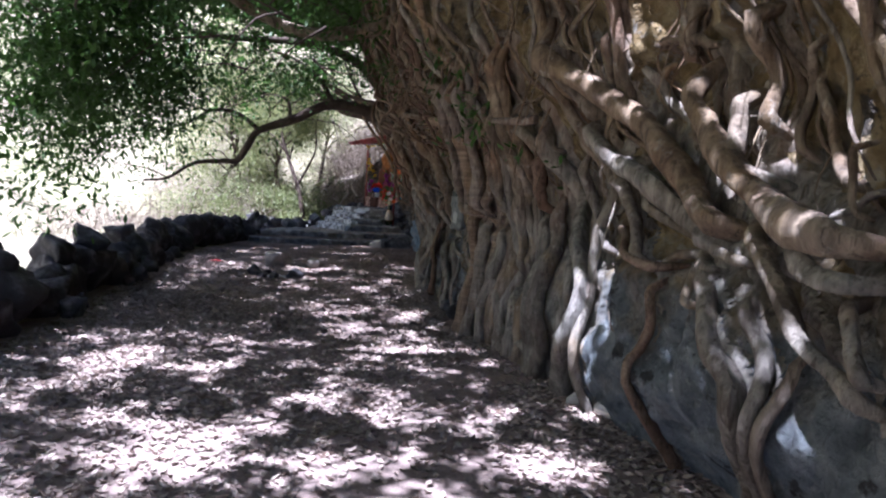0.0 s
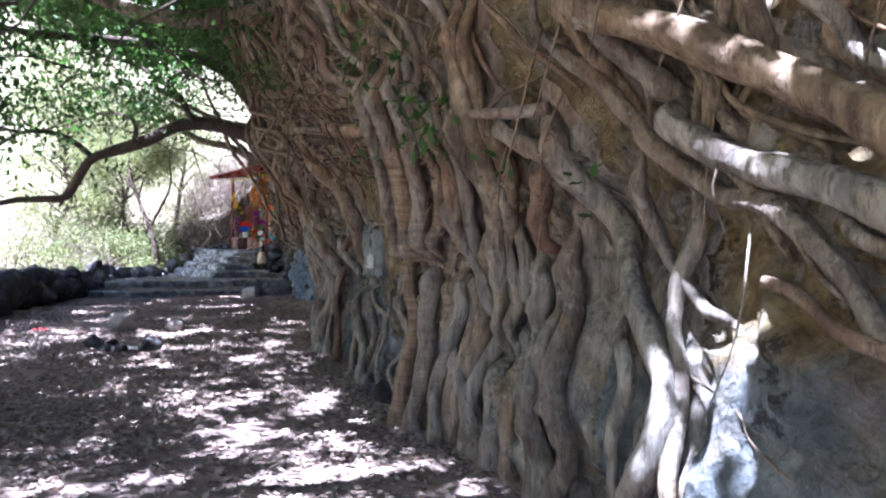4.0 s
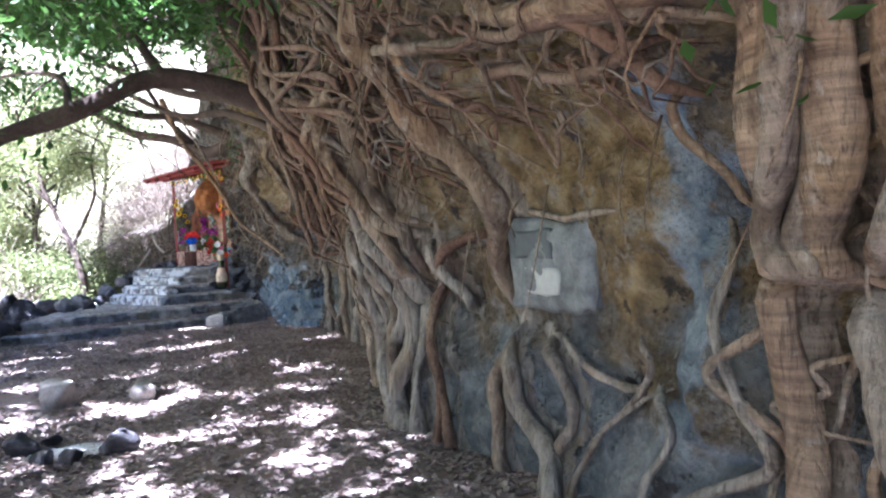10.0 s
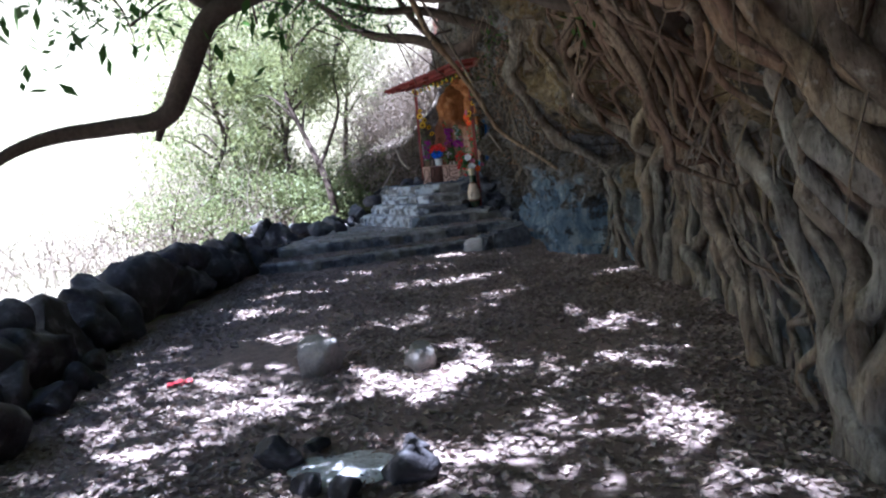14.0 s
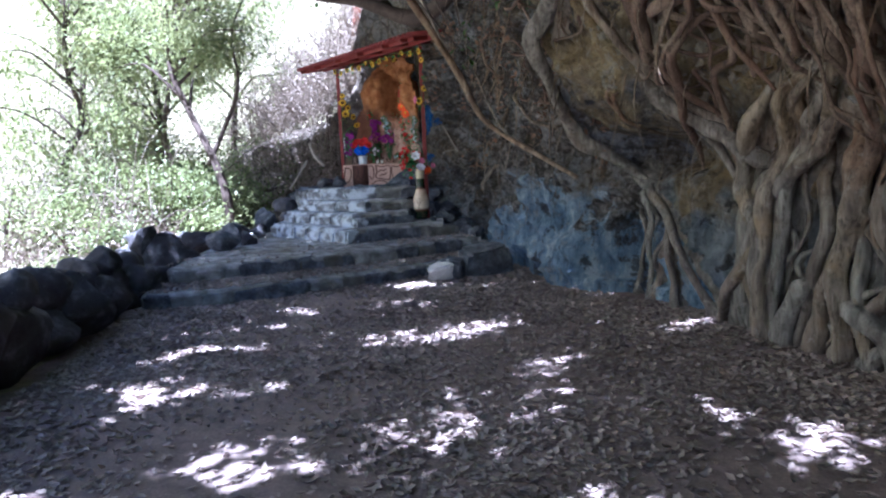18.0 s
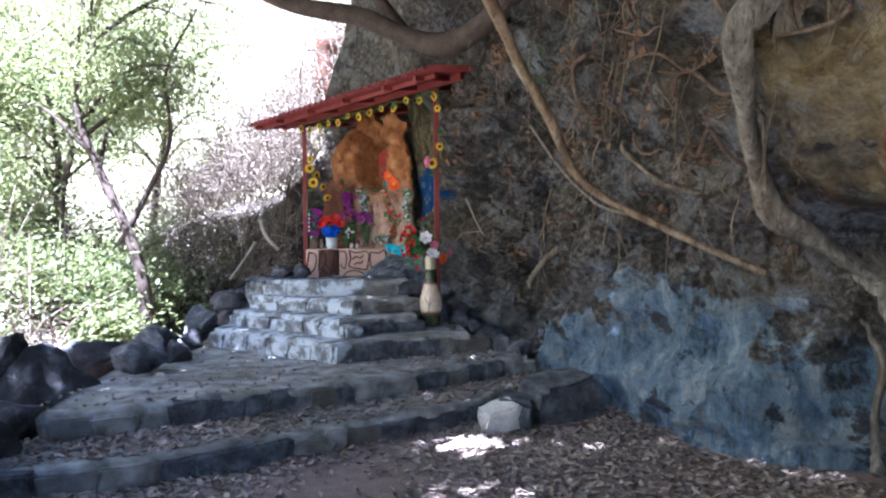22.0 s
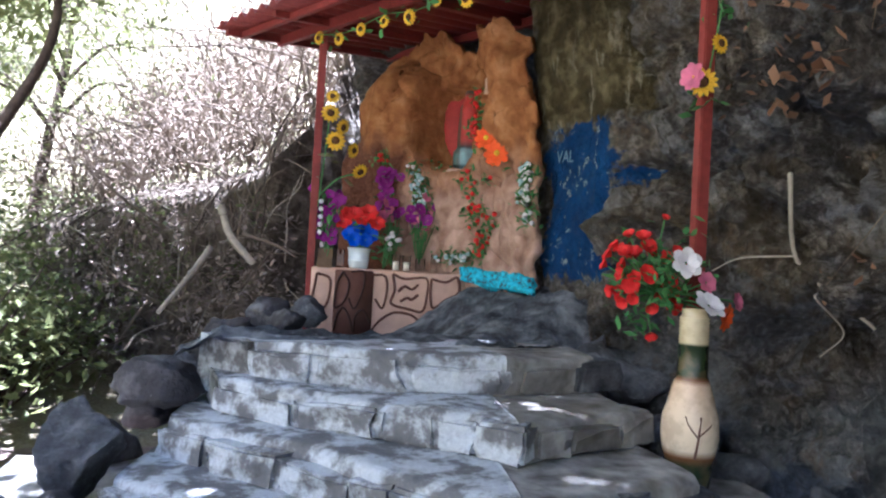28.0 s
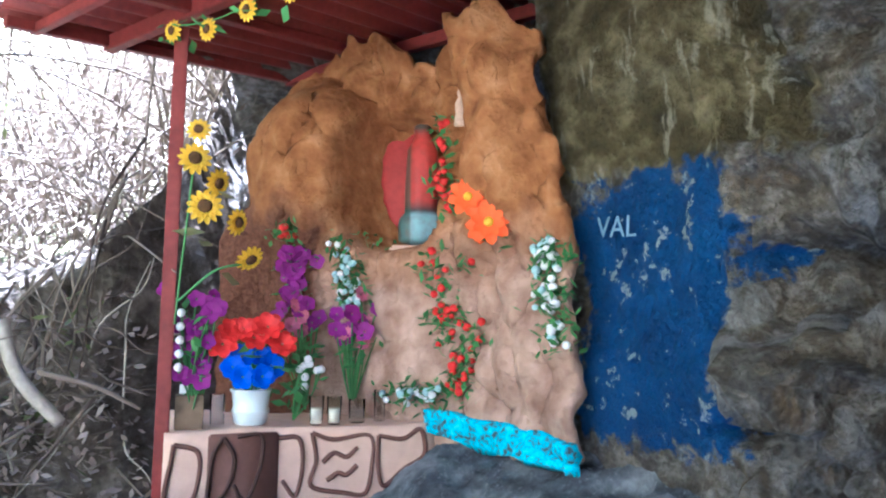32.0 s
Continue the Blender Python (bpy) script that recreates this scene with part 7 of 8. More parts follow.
def bunch(name, label, group, blooms, leaf_at, leaf_count, leaf_size, stem_from=None):
    """A bunch: blooms are rows of (mesh, place, size); leaves round the places leaf_at."""
    t = thing(name, label, "flowers", group)
    for me, at, facing, size in blooms:
        bloom("flower", me, t, at, facing, size)
    c = np.repeat(np.array(leaf_at, float), leaf_count, 0)
    c = c + rngf.normal(0, 1, c.shape) * leaf_size * 0.55
    leaves("leaves", c, leaf_size, GREEN, 0.3, 2.2, t, rng=rngf)
    if stem_from is not None:
        sts = [tube_data(spline([stem_from, (np.array(stem_from) + np.array(at)) / 2 + rngf.normal(0, 0.015, 3), at], 6), np.full(6, 0.004), 4, 0.05) for _, at, _, _ in blooms]
        v, f = joined(sts)
        piece("stem", mesh("stem", v, f, GREEN), t)
    return t


OUTN = np.array([-0.35, -0.9, 0.15])
# sunflowers along the front beam and on the posts
gar = thing("sunflower_garland", "garland of yellow cloth sunflowers under the roof edge", "garland")
lf = []
for i in range(13):
    f = 0.02 + 3.15 * i / 12
    p = roof_at(f, -0.06, -0.10 - 0.06 * abs(math.sin(i * 1.9)))
    bloom("flower", SUNF, gar, p, (-0.75, -0.62, -0.1 + 0.2 * math.sin(i * 3)), rngf.uniform(0.75, 1.05), SUNC)
    lf.append(p + Vector((0, 0, 0.01)))
leaves("leaves", np.repeat(np.array([tuple(p) for p in lf]), 7, 0) + rngf.normal(0, 0.045, (91, 3)), 0.07, GREEN, 0.3, 1.8, gar, rng=rngf)
joint("cord", [tuple(roof_at(f, -0.05, -0.07 - 0.05 * abs(math.sin(f * 4)))) for f in np.linspace(0, 3.2, 20)], 0.004, gar, GREEN, 50)
gar = thing("sunflower_spray", "spray of yellow cloth sunflowers tied to the shelter post", "flowers", "sunflower sprays on the posts")
joint("stem", [(-5.77, 21.98, 1.85), (-5.74, 21.95, 2.3), (-5.72, 21.96, 2.62)], 0.005, gar, GREEN)
joint("stem", [(-5.76, 21.97, 1.95), (-5.62, 21.93, 2.08), (-5.48, 21.95, 2.12)], 0.005, gar, GREEN)
for x, z, s, d in ((-5.72, 2.57, 1.35, (0.1, -1, 0.1)), (-5.67, 2.36, 1.45, (0.0, -1, 0.1)), (-5.62, 2.47, 1.2, (0.6, -0.7, -0.3)), (-5.53, 2.3, 1.15, (0.7, -0.7, -0.2)), (-5.47, 2.14, 1.2, (0.4, -0.7, -0.6)), (-5.71, 2.7, 1.0, (-0.2, -1, 0.2))):
    bloom("flower", SUNF, gar, (x, 21.94, z), d, s, SUNC)
leaves("leaves", np.array([(-5.73, 21.96, 2.25), (-5.66, 21.95, 2.2), (-5.58, 21.94, 2.42), (-5.55, 21.95, 2.05)]), 0.13, leaf_mat("olive_leaf", (0.16, 0.17, 0.06), (0.26, 0.26, 0.12), 0.2), 0.2, 1.7, gar, rng=rngf)
gar = thing("sunflower_spray", "yellow and pink cloth flowers tied high on the shelter post", "flowers", "sunflower sprays on the posts")
for x, z, me, s, d in ((-4.15, 2.36, SUNF, 1.25, (-0.6, -0.8, 0)), (-4.07, 2.55, SUNF, 0.9, (0.2, -1, 0.1)), (-4.09, 2.98, SUNF, 0.8, (-0.5, -0.8, 0)), (-4.12, 3.1, SUNF, 0.8, (-0.8, -0.5, 0)), (-4.2, 2.38, PINKB, 1.5, (-0.9, -0.4, 0))):
    bloom("flower", me, gar, (x, 19.38, z), d, s, SUNC if me is SUNF else None)
leaves("leaves", np.repeat(np.array([(-4.15, 19.38, 2.28), (-4.07, 19.39, 2.7)]), 9, 0) + rngf.normal(0, 0.05, (18, 3)), 0.08, GREEN, 0.4, 1.8, gar, rng=rngf)
joint("cord", [(-4.08, 19.39, 3.15), (-4.06, 19.39, 2.8), (-4.1, 19.39, 2.5), (-4.14, 19.39, 2.3)], 0.004, gar, GREEN)


def on_wall(u, z, e=0.05):
    return niche_at(u, z, e)


def cascade(name, label, mats, u0, z0, u1, z1, wide, cnt, leaf_cnt, extra=()):
    bl, lp = [], []
    for i in range(int(cnt * 1.25)):
        f = rngf.random()
        w = wide * (1 - 0.55 * f)
        u, z = u0 + (u1 - u0) * f + rngf.normal(0, w), z0 + (z1 - z0) * f + rngf.normal(0, 0.02)
        bl.append((mats[i % len(mats)], on_wall(u, z, 0.07 + rngf.uniform(0, 0.04)), OUTN + rngf.normal(0, 0.4, 3), rngf.uniform(0.8, 1.25)))
        lp.append(on_wall(u + rngf.normal(0, 0.02), z, 0.06))
    return bunch(name, label, "flowers on the grotto wall", bl, lp, leaf_cnt * 2, 0.06)


cascade("flower_cascade", "bunch of small bluish-white cloth flowers on the grotto wall", [WEEA, WEEA, WEE], 22.72, 2.32, 22.7, 1.95, 0.06, 42, 4)
cascade("flower_cascade", "trail of small white cloth flowers along the grotto edge", [WEE, WEEA, WEE], 21.36, 2.22, 21.28, 1.78, 0.05, 40, 4)
cascade("flower_cascade", "trail of red cloth roses hanging on the grotto wall", [WEER, WEER], 22.16, 2.22, 22.04, 1.53, 0.07, 34, 6)
cascade("flower_cascade", "thin trail of small red cloth flowers beside the figure", [WEER], 22.16, 2.9, 22.1, 2.42, 0.035, 24, 4)
cascade("flower_cascade", "hanging bunch of dark purple cloth flowers", [PURB], 23.02, 2.24, 23.06, 1.95, 0.045, 26, 1)
cascade("flower_cascade", "small white cloth flowers lying along the altar edge", [WEE, WEEA], 22.42, 1.5, 22.15, 1.53, 0.05, 16, 5)
cascade("flower_cascade", "small red cloth flower on the grotto wall", [WEER], 23.0, 2.36, 23.03, 2.32, 0.04, 8, 4)
cl = [(ORAB, on_wall(u, z, 0.1), (-0.5, -0.85, 0.1), s) for u, z, s in ((21.8, 2.43, 1.0), (21.68, 2.31, 1.1), (21.78, 2.3, 0.85))]
t = bunch("orange_flowers", "two large bright orange cloth flowers on the grotto wall", "flowers on the grotto wall", cl, [on_wall(21.72, 2.24, 0.05)], 8, 0.06)
for o in [o for o in t.children if o.name.startswith("flower")]:
    piece("centre", ORAC, o, m=pose(0, 0, 0.01))


# ---- on the altar ----
def lathe(name, prof, mat, at, seg=28, parent=None, label=""):
    vs, fs = [], []
    for r, z in prof:
        for i in range(seg):
            a = 2 * math.pi * i / seg
            vs.append((r * math.cos(a), r * math.sin(a), z))
    for j in range(len(prof) - 1):
        for i in range(seg):
            fs.append((j * seg + i, j * seg + (i + 1) % seg, (j + 1) * seg + (i + 1) % seg, (j + 1) * seg + i))
    fs.append(tuple(range(seg - 1, -1, -1)))
    fs.append(tuple((len(prof) - 1) * seg + i for i in range(seg)))
    ob = piece(name, mesh(name, vs, fs, mat), parent, label, pose(*at))
    return ob


TOP = 1.385
CERAMIC = plain("pale_ceramic", (0.62, 0.70, 0.74), 0.3, 0.1, 20, 0, 0.5)
pot = lathe("flower_pot", [(0.055, 0), (0.075, 0.02), (0.082, 0.06), (0.086, 0.065), (0.086, 0.075), (0.08, 0.085), (0.083, 0.12), (0.088, 0.155), (0.094, 0.16), (0.094, 0.17), (0.08, 0.168), (0.07, 0.12)], CERAMIC, (-5.42, 22.16, TOP))
tagged(pot, "pale blue-white ceramic flower pot on the altar", "pot")
bl = []
for i in range(6):
    a = i * 1.05
    bl.append((BLUEB, (-5.43 + 0.085 * math.cos(a), 22.08 + 0.04 * math.sin(a), 1.66 + 0.05 * math.sin(a)), (0.3 * math.cos(a), -1, 0.35 + 0.3 * math.sin(a)), rngf.uniform(0.8, 1.05)))
for i, (x, z) in enumerate(((-5.56, 1.76), (-5.47, 1.83), (-5.36, 1.84), (-5.29, 1.76), (-5.52, 1.82), (-5.42, 1.79))):
    bl.append((REDB, (x, 22.12, z), (-0.1 + 0.1 * i - 0.2, -1, 0.6), rngf.uniform(0.8, 1.05)))
bunch("bouquet", "bouquet of red and blue cloth flowers in the pale pot", "bouquets on the altar", bl, [(-5.42, 22.15, 1.6), (-5.42, 22.15, 1.72)], 16, 0.09, (-5.42, 22.16, 1.5))
bl = [(PURB, (-5.67 + rngf.normal(0, 0.05), 22.1 + rngf.normal(0, 0.02), z), (rngf.normal(0, 0.4), -1, 0.3), rngf.uniform(0.8, 1.2)) for z in np.linspace(1.6, 2.0, 22)]
bl += [(WEE, (-5.745, 22.06, z), (0, -1, 0), 1.1) for z in (1.72, 1.78, 1.84, 1.9, 1.66)]
bunch("bouquet", "tall spray of purple cloth orchids", "bouquets on the altar", bl, [(-5.67, 22.12, 1.7), (-5.7, 22.12, 1.85)], 14, 0.07, (-5.68, 22.14, 1.4))
bl = [(PURB if i % 3 else PINKB, (-4.87 + rngf.normal(0, 0.10), 22.3 + rngf.normal(0, 0.03), 1.87 + rngf.normal(0, 0.05)), (rngf.normal(0, 0.5), -1, 0.4), rngf.uniform(0.9, 1.3)) for i in range(18)]
bunch("bouquet", "bunch of purple cloth orchids on a dark stem", "bouquets on the altar", bl, [(-4.9, 22.32, 1.72), (-4.86, 22.32, 1.78)], 16, 0.08, (-4.9, 22.32, 1.42))
bl = [(PINKB if i % 2 else PURB, (-5.15 + rngf.normal(0, 0.07), 22.42 + rngf.normal(0, 0.03), 1.86 + rngf.normal(0, 0.05)), (rngf.normal(0, 0.5), -1, 0.4), rngf.uniform(0.8, 1.1)) for i in range(14)]
bunch("bouquet", "faded pink and purple cloth flowers", "bouquets on the altar", bl, [(-5.12, 22.42, 1.74), (-5.1, 22.42, 1.66)], 16, 0.08, (-5.12, 22.42, 1.42))
bl = [(WEE, (-5.17 + rngf.normal(0, 0.05), 22.14, 1.63 + rngf.normal(0, 0.05)), (0, -1, 0.2), 1.1) for i in range(9)]
bunch("bouquet", "small green bunch with a few white blossoms", "bouquets on the altar", bl, [(-5.22, 22.16, 1.56), (-5.2, 22.16, 1.62)], 22, 0.08, (-5.22, 22.18, 1.4))
k = Mat("clear_glass", 0.05, 0.5)
k.b.inputs["Transmission Weight"].default_value = 1.0
k.b.inputs["IOR"].default_value = 1.06
k.color((0.9, 0.93, 0.93))
GLASS = k.m
WAX = plain("candle_wax", (0.78, 0.72, 0.62), 0.5, 0.1, 20, 0)
for x, h in ((-5.125, 0.135), (-5.04, 0.13)):
    c = lathe("votive_candle", [(0.026, 0), (0.03, 0.005), (0.036, h), (0.033, h), (0.028, 0.02)], GLASS, (x, 22.1, TOP))
    tagged(c, "white wax votive candle in a clear glass", "candle", "candles on the altar")
    lathe("wax", [(0.0245, 0.008), (0.0285, h * 0.55), (0.02, h * 0.56)], WAX, (0, 0, 0), 20, c, "white wax")
for x, y, r, h in ((-4.92, 22.14, 0.04, 0.11), (-4.80, 22.16, 0.028, 0.15), (-5.57, 22.12, 0.033, 0.15)):
    tagged(lathe("glass_jar", [(r * 0.9, 0), (r, 0.008), (r, h), (r * 0.9, h), (r * 0.88, 0.02)], GLASS, (x, y, TOP)), "empty clear glass jar on the altar", "jar", "jars on the altar")
k = plain("weathered_wood", (0.20, 0.14, 0.09), 0.85, 0.4, 18, 0.004)
t = thing("wooden_box", "small weathered wooden box on the altar", "box")
part("body", box_bm(-5.75, -5.63, 22.1, 22.19, TOP, TOP + 0.15, 0.004), k, t, smooth=False)
part("label", box_bm(-5.735, -5.70, 22.094, 22.1, TOP + 0.16, TOP + 0.2, 0.0), plain("paper", (0.7, 0.7, 0.68), 0.8, 0.1), t, "small white card", smooth=False)

# ---- figures in the grotto: plain shapes ----
k = Mat("painted_plaster", 0.5, 0.35).local()
zz = k.axis(2)
nz = k.noise(25, 5)
cl = k.ramp(zz, (0.0, (0.16, 0.30, 0.36)), (0.16, (0.20, 0.34, 0.40)), (0.19, (0.03, 0.03, 0.035)), (0.25, (0.42, 0.035, 0.03)), (0.62, (0.45, 0.045, 0.035)), (0.66, (0.06, 0.05, 0.035)))
cl = k.mix(k.ramp(k.math("ABSOLUTE", k.math("SUBTRACT", k.axis(0), 0.01)), (0.066, 0.0), (0.08, 0.8)), cl, (0.035, 0.07, 0.05))
k.color(k.mix(k.ramp(nz, (0.4, 0.0), (0.7, 0.35)), cl, (0.12, 0.04, 0.03))).bump((nz, 0.004, 0.6))
bm = bmesh.new()
bmesh.ops.create_uvsphere(bm, u_segments=28, v_segments=30, radius=1.0)
for v in bm.verts:
    h = (v.co.z + 1) / 2
    a = math.atan2(v.co.y, v.co.x)
    r = np.interp(h, [0, 0.03, 0.2, 0.24, 0.5, 0.75, 0.86, 0.9, 0.96, 1.0], [0.02, 0.115, 0.12, 0.09, 0.085, 0.075, 0.04, 0.048, 0.04, 0.0])
    r *= 1 + 0.07 * math.sin(a * 7 + h * 5) * (1 - h)
    v.co = Vector((r * math.cos(a) * 1.1, r * math.sin(a) * 0.8, h * 0.72))
fig_at = niche_at(22.55, 2.6, 0.0)
t = part("statue", bm, k.m)
t.matrix_basis = pose(fig_at[0] - 0.05, fig_at[1] - 0.2, 2.29, 0, 0, -20)
tagged(t, "robed plaster figure in red with a blue base", "statue")
k2 = plain("mandorla_red", (0.33, 0.03, 0.025), 0.6, 0.3)
bm = bmesh.new()
bmesh.ops.create_uvsphere(bm, u_segments=28, v_segments=20, radius=1.0)
for v in bm.verts:
    v.co = Vector((v.co.x * 0.15 * (1 + 0.04 * math.sin(16 * math.atan2(v.co.z, v.co.x))), v.co.y * 0.025, v.co.z * 0.32))
t = part("halo_panel", bm, k2)
t.matrix_basis = pose(fig_at[0] - 0.10, fig_at[1] - 0.09, 2.70, 0, 0, -20)
tagged(t, "oval red carved halo panel behind the figure", "halo panel")
for u, z, c, h in ((22.76, 2.33, (0.42, 0.37, 0.30), 0.17), (22.28, 2.28, (0.38, 0.22, 0.10), 0.2), (22.05, 2.82, (0.55, 0.38, 0.28), 0.2)):
    p = niche_at(u, z, 0.04)
    ob = lathe("figurine", [(0.03, 0), (0.034, 0.01), (0.024, h * 0.35), (0.028, h * 0.6), (0.012, h * 0.75), (0.017, h * 0.86), (0.012, h * 0.97), (0.003, h)], plain("old_plaster", c, 0.6, 0.35, 40), (p[0], p[1], z), 18)
    tagged(ob, "small worn plaster figurine in the grotto", "figurine", "figurines in the grotto")
part("ledge", box_bm(-0.16, 0.16, -0.1, 0.1, -0.06, 0.0, 0.015), CEMENT, niche, m=pose(fig_at[0] - 0.05, fig_at[1] - 0.15, 2.29, 0, 0, -20))

# blue paint at the grotto's foot and letters scratched into the blue panel
k = Mat("turquoise_paint", 0.8, 0.2)
nz = k.noise(28, 6, rough=0.7)
k.color(k.ramp(nz, (0.4, (0.05, 0.07, 0.08)), (0.5, (0.04, 0.42, 0.62)), (0.7, (0.12, 0.62, 0.80)))).bump((nz, 0.012, 0.8))
UB = np.linspace(21.2, 22.25, 24)
rows = [niche_at(u, 1.27 + 0.13 * f + 0.05 * (u - 21.2), 0.03 + 0.02 * noise.noise(Vector((u * 6, f * 3, 1)))) for u in UB for f in np.linspace(0, 1, 6)]
faces = [(i * 6 + j, i * 6 + j + 6, i * 6 + j + 7, i * 6 + j + 1) for i in range(23) for j in range(5)]
t = tagged(piece("painted_kerb", mesh("painted_kerb", np.array(rows), faces, k.m)), "rough turquoise painted kerb below the grotto", "kerb", kind="structure")
t.modifiers.new("thick", "SOLIDIFY").thickness = 0.06
txt = bpy.data.curves.new("scratched_letters", "FONT")
txt.body = "VAL"
txt.size, txt.extrude, txt.align_x = 0.125, 0.0015, "CENTER"
txt.materials.append(plain("scratched_rock", (0.13, 0.22, 0.33), 0.9, 0.2))
p = face(21.13, 2.22, max(skin(q, 2.26) for q in (20.98, 21.13, 21.28)) + 0.012)
n = outward(21.13)
ob = tagged(new("scratched_letters", txt), "letters scratched pale into the blue paint", "writing", kind="structure")
ob.matrix_basis = Matrix.Translation(Vector(p)) @ pose(0, 0, 0, 90, 4, math.degrees(math.atan2(n[1], n[0])) + 90)

# ---- tall vase with roses beside the post ----
VX, VY = -4.19, 19.29
VZ = 0.535
k = Mat("glazed_vase", 0.25, 0.5).local()
zz, nz = k.math("DIVIDE", k.axis(2), 1.14), k.noise(14, 5)
cl = k.ramp(zz, (0.0, (0.02, 0.045, 0.02)), (0.10, (0.03, 0.05, 0.025)), (0.13, (0.16, 0.07, 0.03)), (0.16, (0.72, 0.62, 0.47)), (0.40, (0.62, 0.46, 0.33)), (0.42, (0.14, 0.05, 0.02)), (0.435, (0.015, 0.03, 0.012)), (0.55, (0.02, 0.035, 0.015)), (0.56, (0.50, 0.43, 0.28)))
k.color(k.mix(k.ramp(nz, (0.45, 0.0), (0.62, 0.30)), cl, (0.20, 0.12, 0.06)))
prof = [(0.07, 0), (0.085, 0.01), (0.09, 0.05), (0.10, 0.11), (0.115, 0.2), (0.112, 0.27), (0.085, 0.36), (0.066, 0.42), (0.062, 0.43), (0.06, 0.5), (0.06, 0.55)]
for i in range(8):
    prof += [(0.062, 0.555 + 0.014 * i), (0.056, 0.562 + 0.014 * i)]
prof += [(0.05, 0.67), (0.052, 0.69), (0.045, 0.69), (0.04, 0.6)]
prof = [(r * 1.08, z * 1.14) for r, z in prof]
vase = lathe("vase", prof, k.m, (VX, VY, VZ), 36)
for i, (x, y, z, r) in enumerate(((-4.25, 19.75, 0.6, 0.17), (-4.05, 19.7, 0.62, 0.2), (-3.85, 19.4, 0.58, 0.16), (-4.3, 20.1, 0.8, 0.2), (-4.05, 20.15, 0.85, 0.22), (-3.8, 19.9, 0.65, 0.2), (-3.6, 19.15, 0.4, 0.2), (-3.5, 18.75, 0.38, 0.17), (-3.35, 18.45, 0.36, 0.14), (-4.36, 19.5, 0.58, 0.1), (-3.75, 19.0, 0.56, 0.09), (-4.15, 20.4, 0.95, 0.2), (-4.0, 18.95, 0.55, 0.06))):
    rock("rubble_stone", BASALT, x, y, z, r, r * 0.8, r * 0.62, 140 + i, i * 73, "rough grey stone heaped between the steps and the cliff", 8, "rubble beside the steps", 0.5)
tagged(vase, "tall glazed vase with a painted tree and ribbed neck", "vase")
for pts, r in (([(0.0, 0.15), (0.01, 0.24), (0.02, 0.33)], 0.006), ([(0.01, 0.24), (-0.03, 0.29), (-0.045, 0.33)], 0.004), ([(0.012, 0.25), (0.05, 0.28), (0.07, 0.3)], 0.004)):
    line = []
    for q, z in pts:
        rr = np.interp(z, [p[1] for p in prof[:11]], [p[0] for p in prof[:11]]) + 0.001
        a = -1.9 + q / rr
        line.append((rr * math.cos(a), rr * math.sin(a), z))
    tube("painted_tree", line, r, r * 0.6, BROWNPAINT, vase, 12, 5, 0.1)
bl = []
for i in range(50):
    a, b = rngf.uniform(0, 2 * math.pi), rngf.uniform(-0.9, 1.0)
    d = np.array([math.cos(a) * math.cos(b), math.sin(a) * math.cos(b), math.sin(b)])
    p = np.array([-4.32, 19.5, 1.47]) + d * np.array([0.18, 0.15, 0.19]) * rngf.uniform(0.55, 1.1)
    bl.append((ROSE, p, d + np.array([-0.1, -0.2, 0.3]), rngf.uniform(0.95, 1.2)))
bl += [(ROSE, (-4.27, 19.45, 1.72), (0, -0.6, 0.7), 0.7), (ROSE, (-4.33, 19.42, 1.2), (-0.2, -0.6, -0.6), 1.0)]
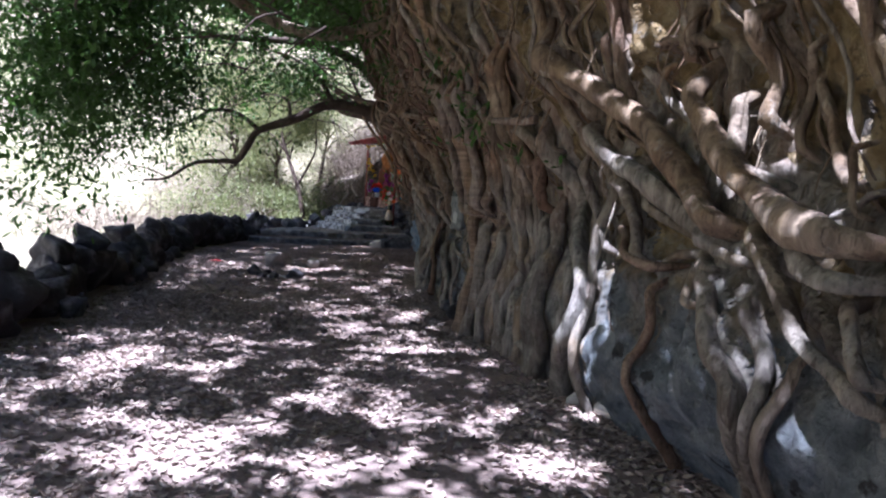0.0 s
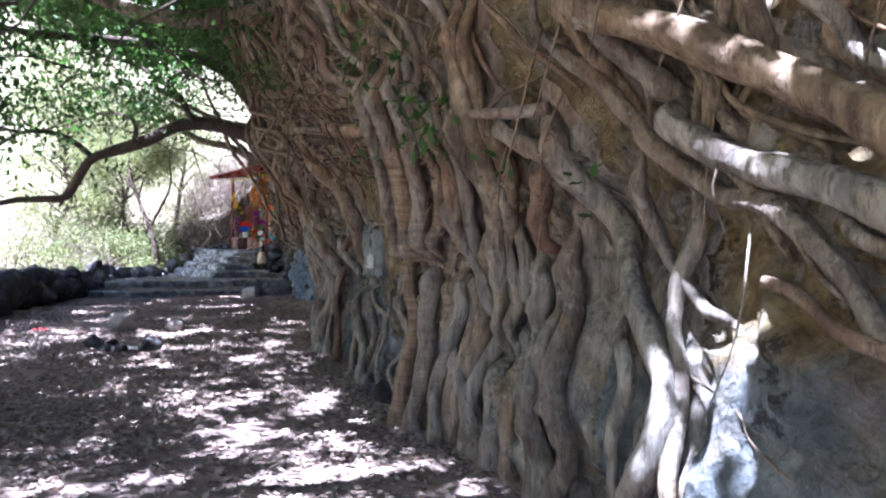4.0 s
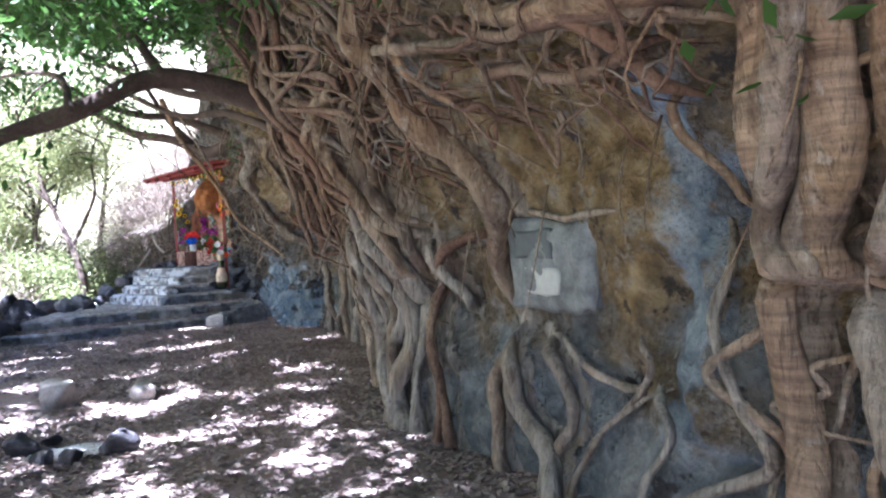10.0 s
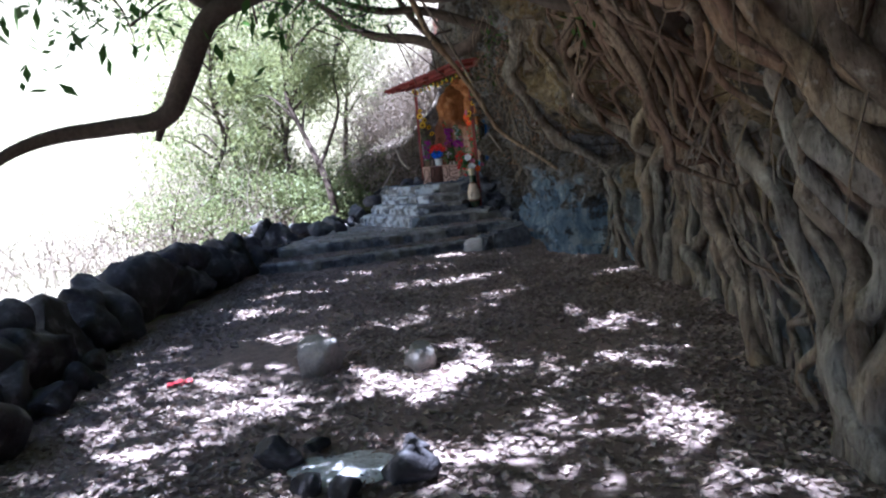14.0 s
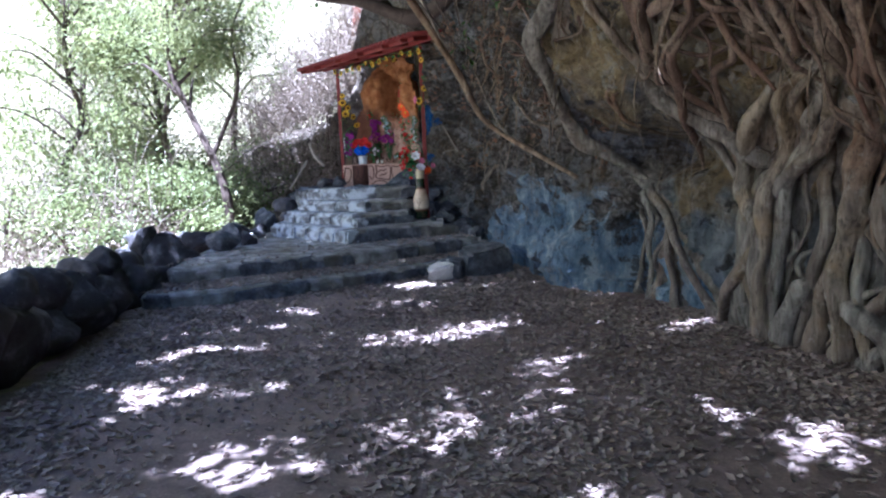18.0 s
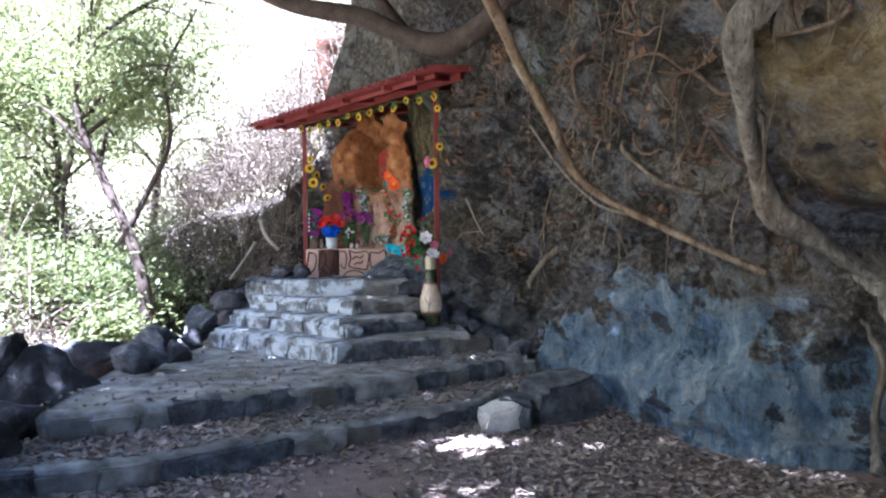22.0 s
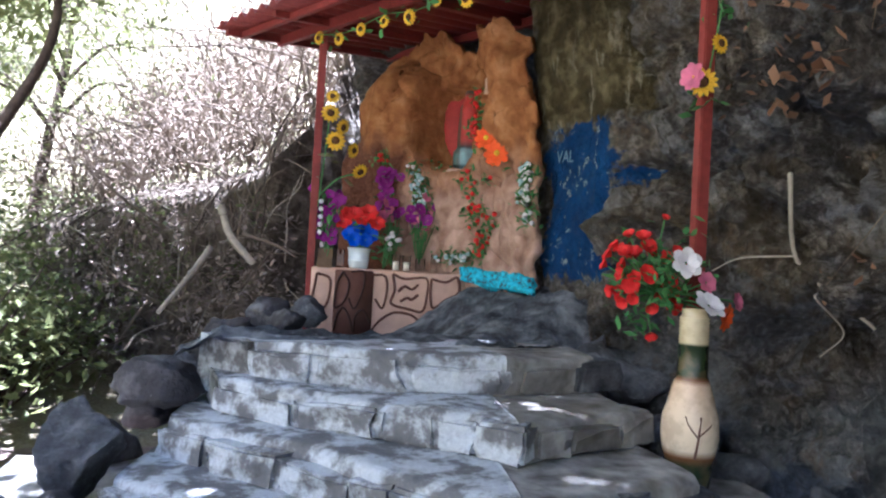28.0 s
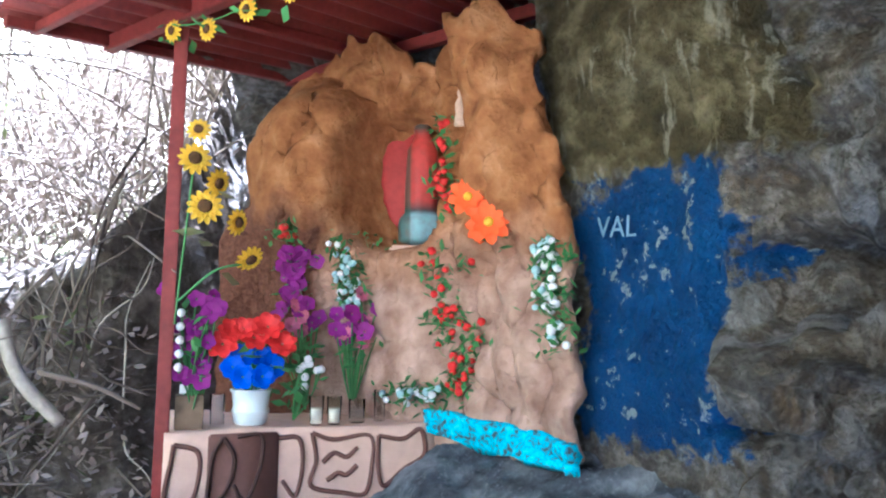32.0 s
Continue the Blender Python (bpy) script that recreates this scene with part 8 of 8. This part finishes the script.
bl += [(LILY, (-4.24, 19.3, 1.52), (-0.1, -1, 0.3), 1.0), (LILY, (-4.17, 19.22, 1.34), (0.2, -0.8, 0.8), 1.05), (PINKB, (-4.15, 19.28, 1.44), (0.2, -1, 0.3), 1.2), (PINKB, (-3.98, 19.3, 1.36), (0.6, -1, 0.2), 1.0), (ORAB, (-4.06, 19.26, 1.29), (0.6, -0.8, -0.2), 0.7)]
c = np.array([-4.3, 19.48, 1.45])
bunch("bouquet", "round bouquet of red cloth roses with two white lilies", "bouquets", bl, [c + rngf.normal(0, 0.09, 3) for _ in range(60)], 8, 0.065, (-4.29, 19.46, 1.38))

vine = thing("dry_vine", "dry grey woody vine clinging to the rock by the vase", "vine")
for pts, r in (([(19.3, 1.95), (19.4, 1.59), (19.28, 1.42), (19.12, 1.26), (19.0, 1.11), (18.9, 0.95)], 0.011), ([(19.28, 1.42), (19.22, 1.4), (19.24, 1.24), (19.3, 1.12)], 0.006), ([(19.4, 1.59), (19.6, 1.57), (19.75, 1.5)], 0.006), ([(19.12, 1.26), (18.98, 1.32), (18.85, 1.45)], 0.006)):
    tube("stem", [tuple(face(u, z, skin(u, z) + 0.05)) for u, z in pts], r, r * 0.6, DRYSTEM, vine, 24, 6, 0.2)
tube("stem", [(VX, VY, VZ + 0.62), (-4.24, 19.38, 1.34), (-4.3, 19.47, 1.45)], 0.014, 0.01, GREEN, vase, 10, 6)

# ---- small litter ----
t = thing("wrapper", "crumpled red and white plastic wrapper on the leaves", "litter")
bm = bmesh.new()
bmesh.ops.create_grid(bm, x_segments=9, y_segments=7, size=0.5)
for v in bm.verts:
    v.co = Vector((v.co.x * 0.18, v.co.y * 0.11, 0.025 + 0.03 * noise.noise(v.co * 4)))
part("film", bm, plain("red_film", (0.55, 0.05, 0.07), 0.3, 0.5, 40, 0), t, m=pose(-5.13, 10.17, 0.012, 0, 0, 30))
BLUEFILM = plain("blue_film", (0.02, 0.12, 0.42), 0.4, 0.3)
for x, y, z in ((-7.6, 20.5, 0.28), (-7.75, 20.1, 0.22)):
    bm = bmesh.new()
    bmesh.ops.create_icosphere(bm, subdivisions=2, radius=0.06)
    for v in bm.verts:
        v.co *= 1 + 0.5 * noise.noise(v.co * 22)
    tagged(part("plastic_scrap", bm, BLUEFILM, None, m=pose(x, y, z)), "crumpled scrap of blue plastic on the bank", "litter", "plastic scraps")
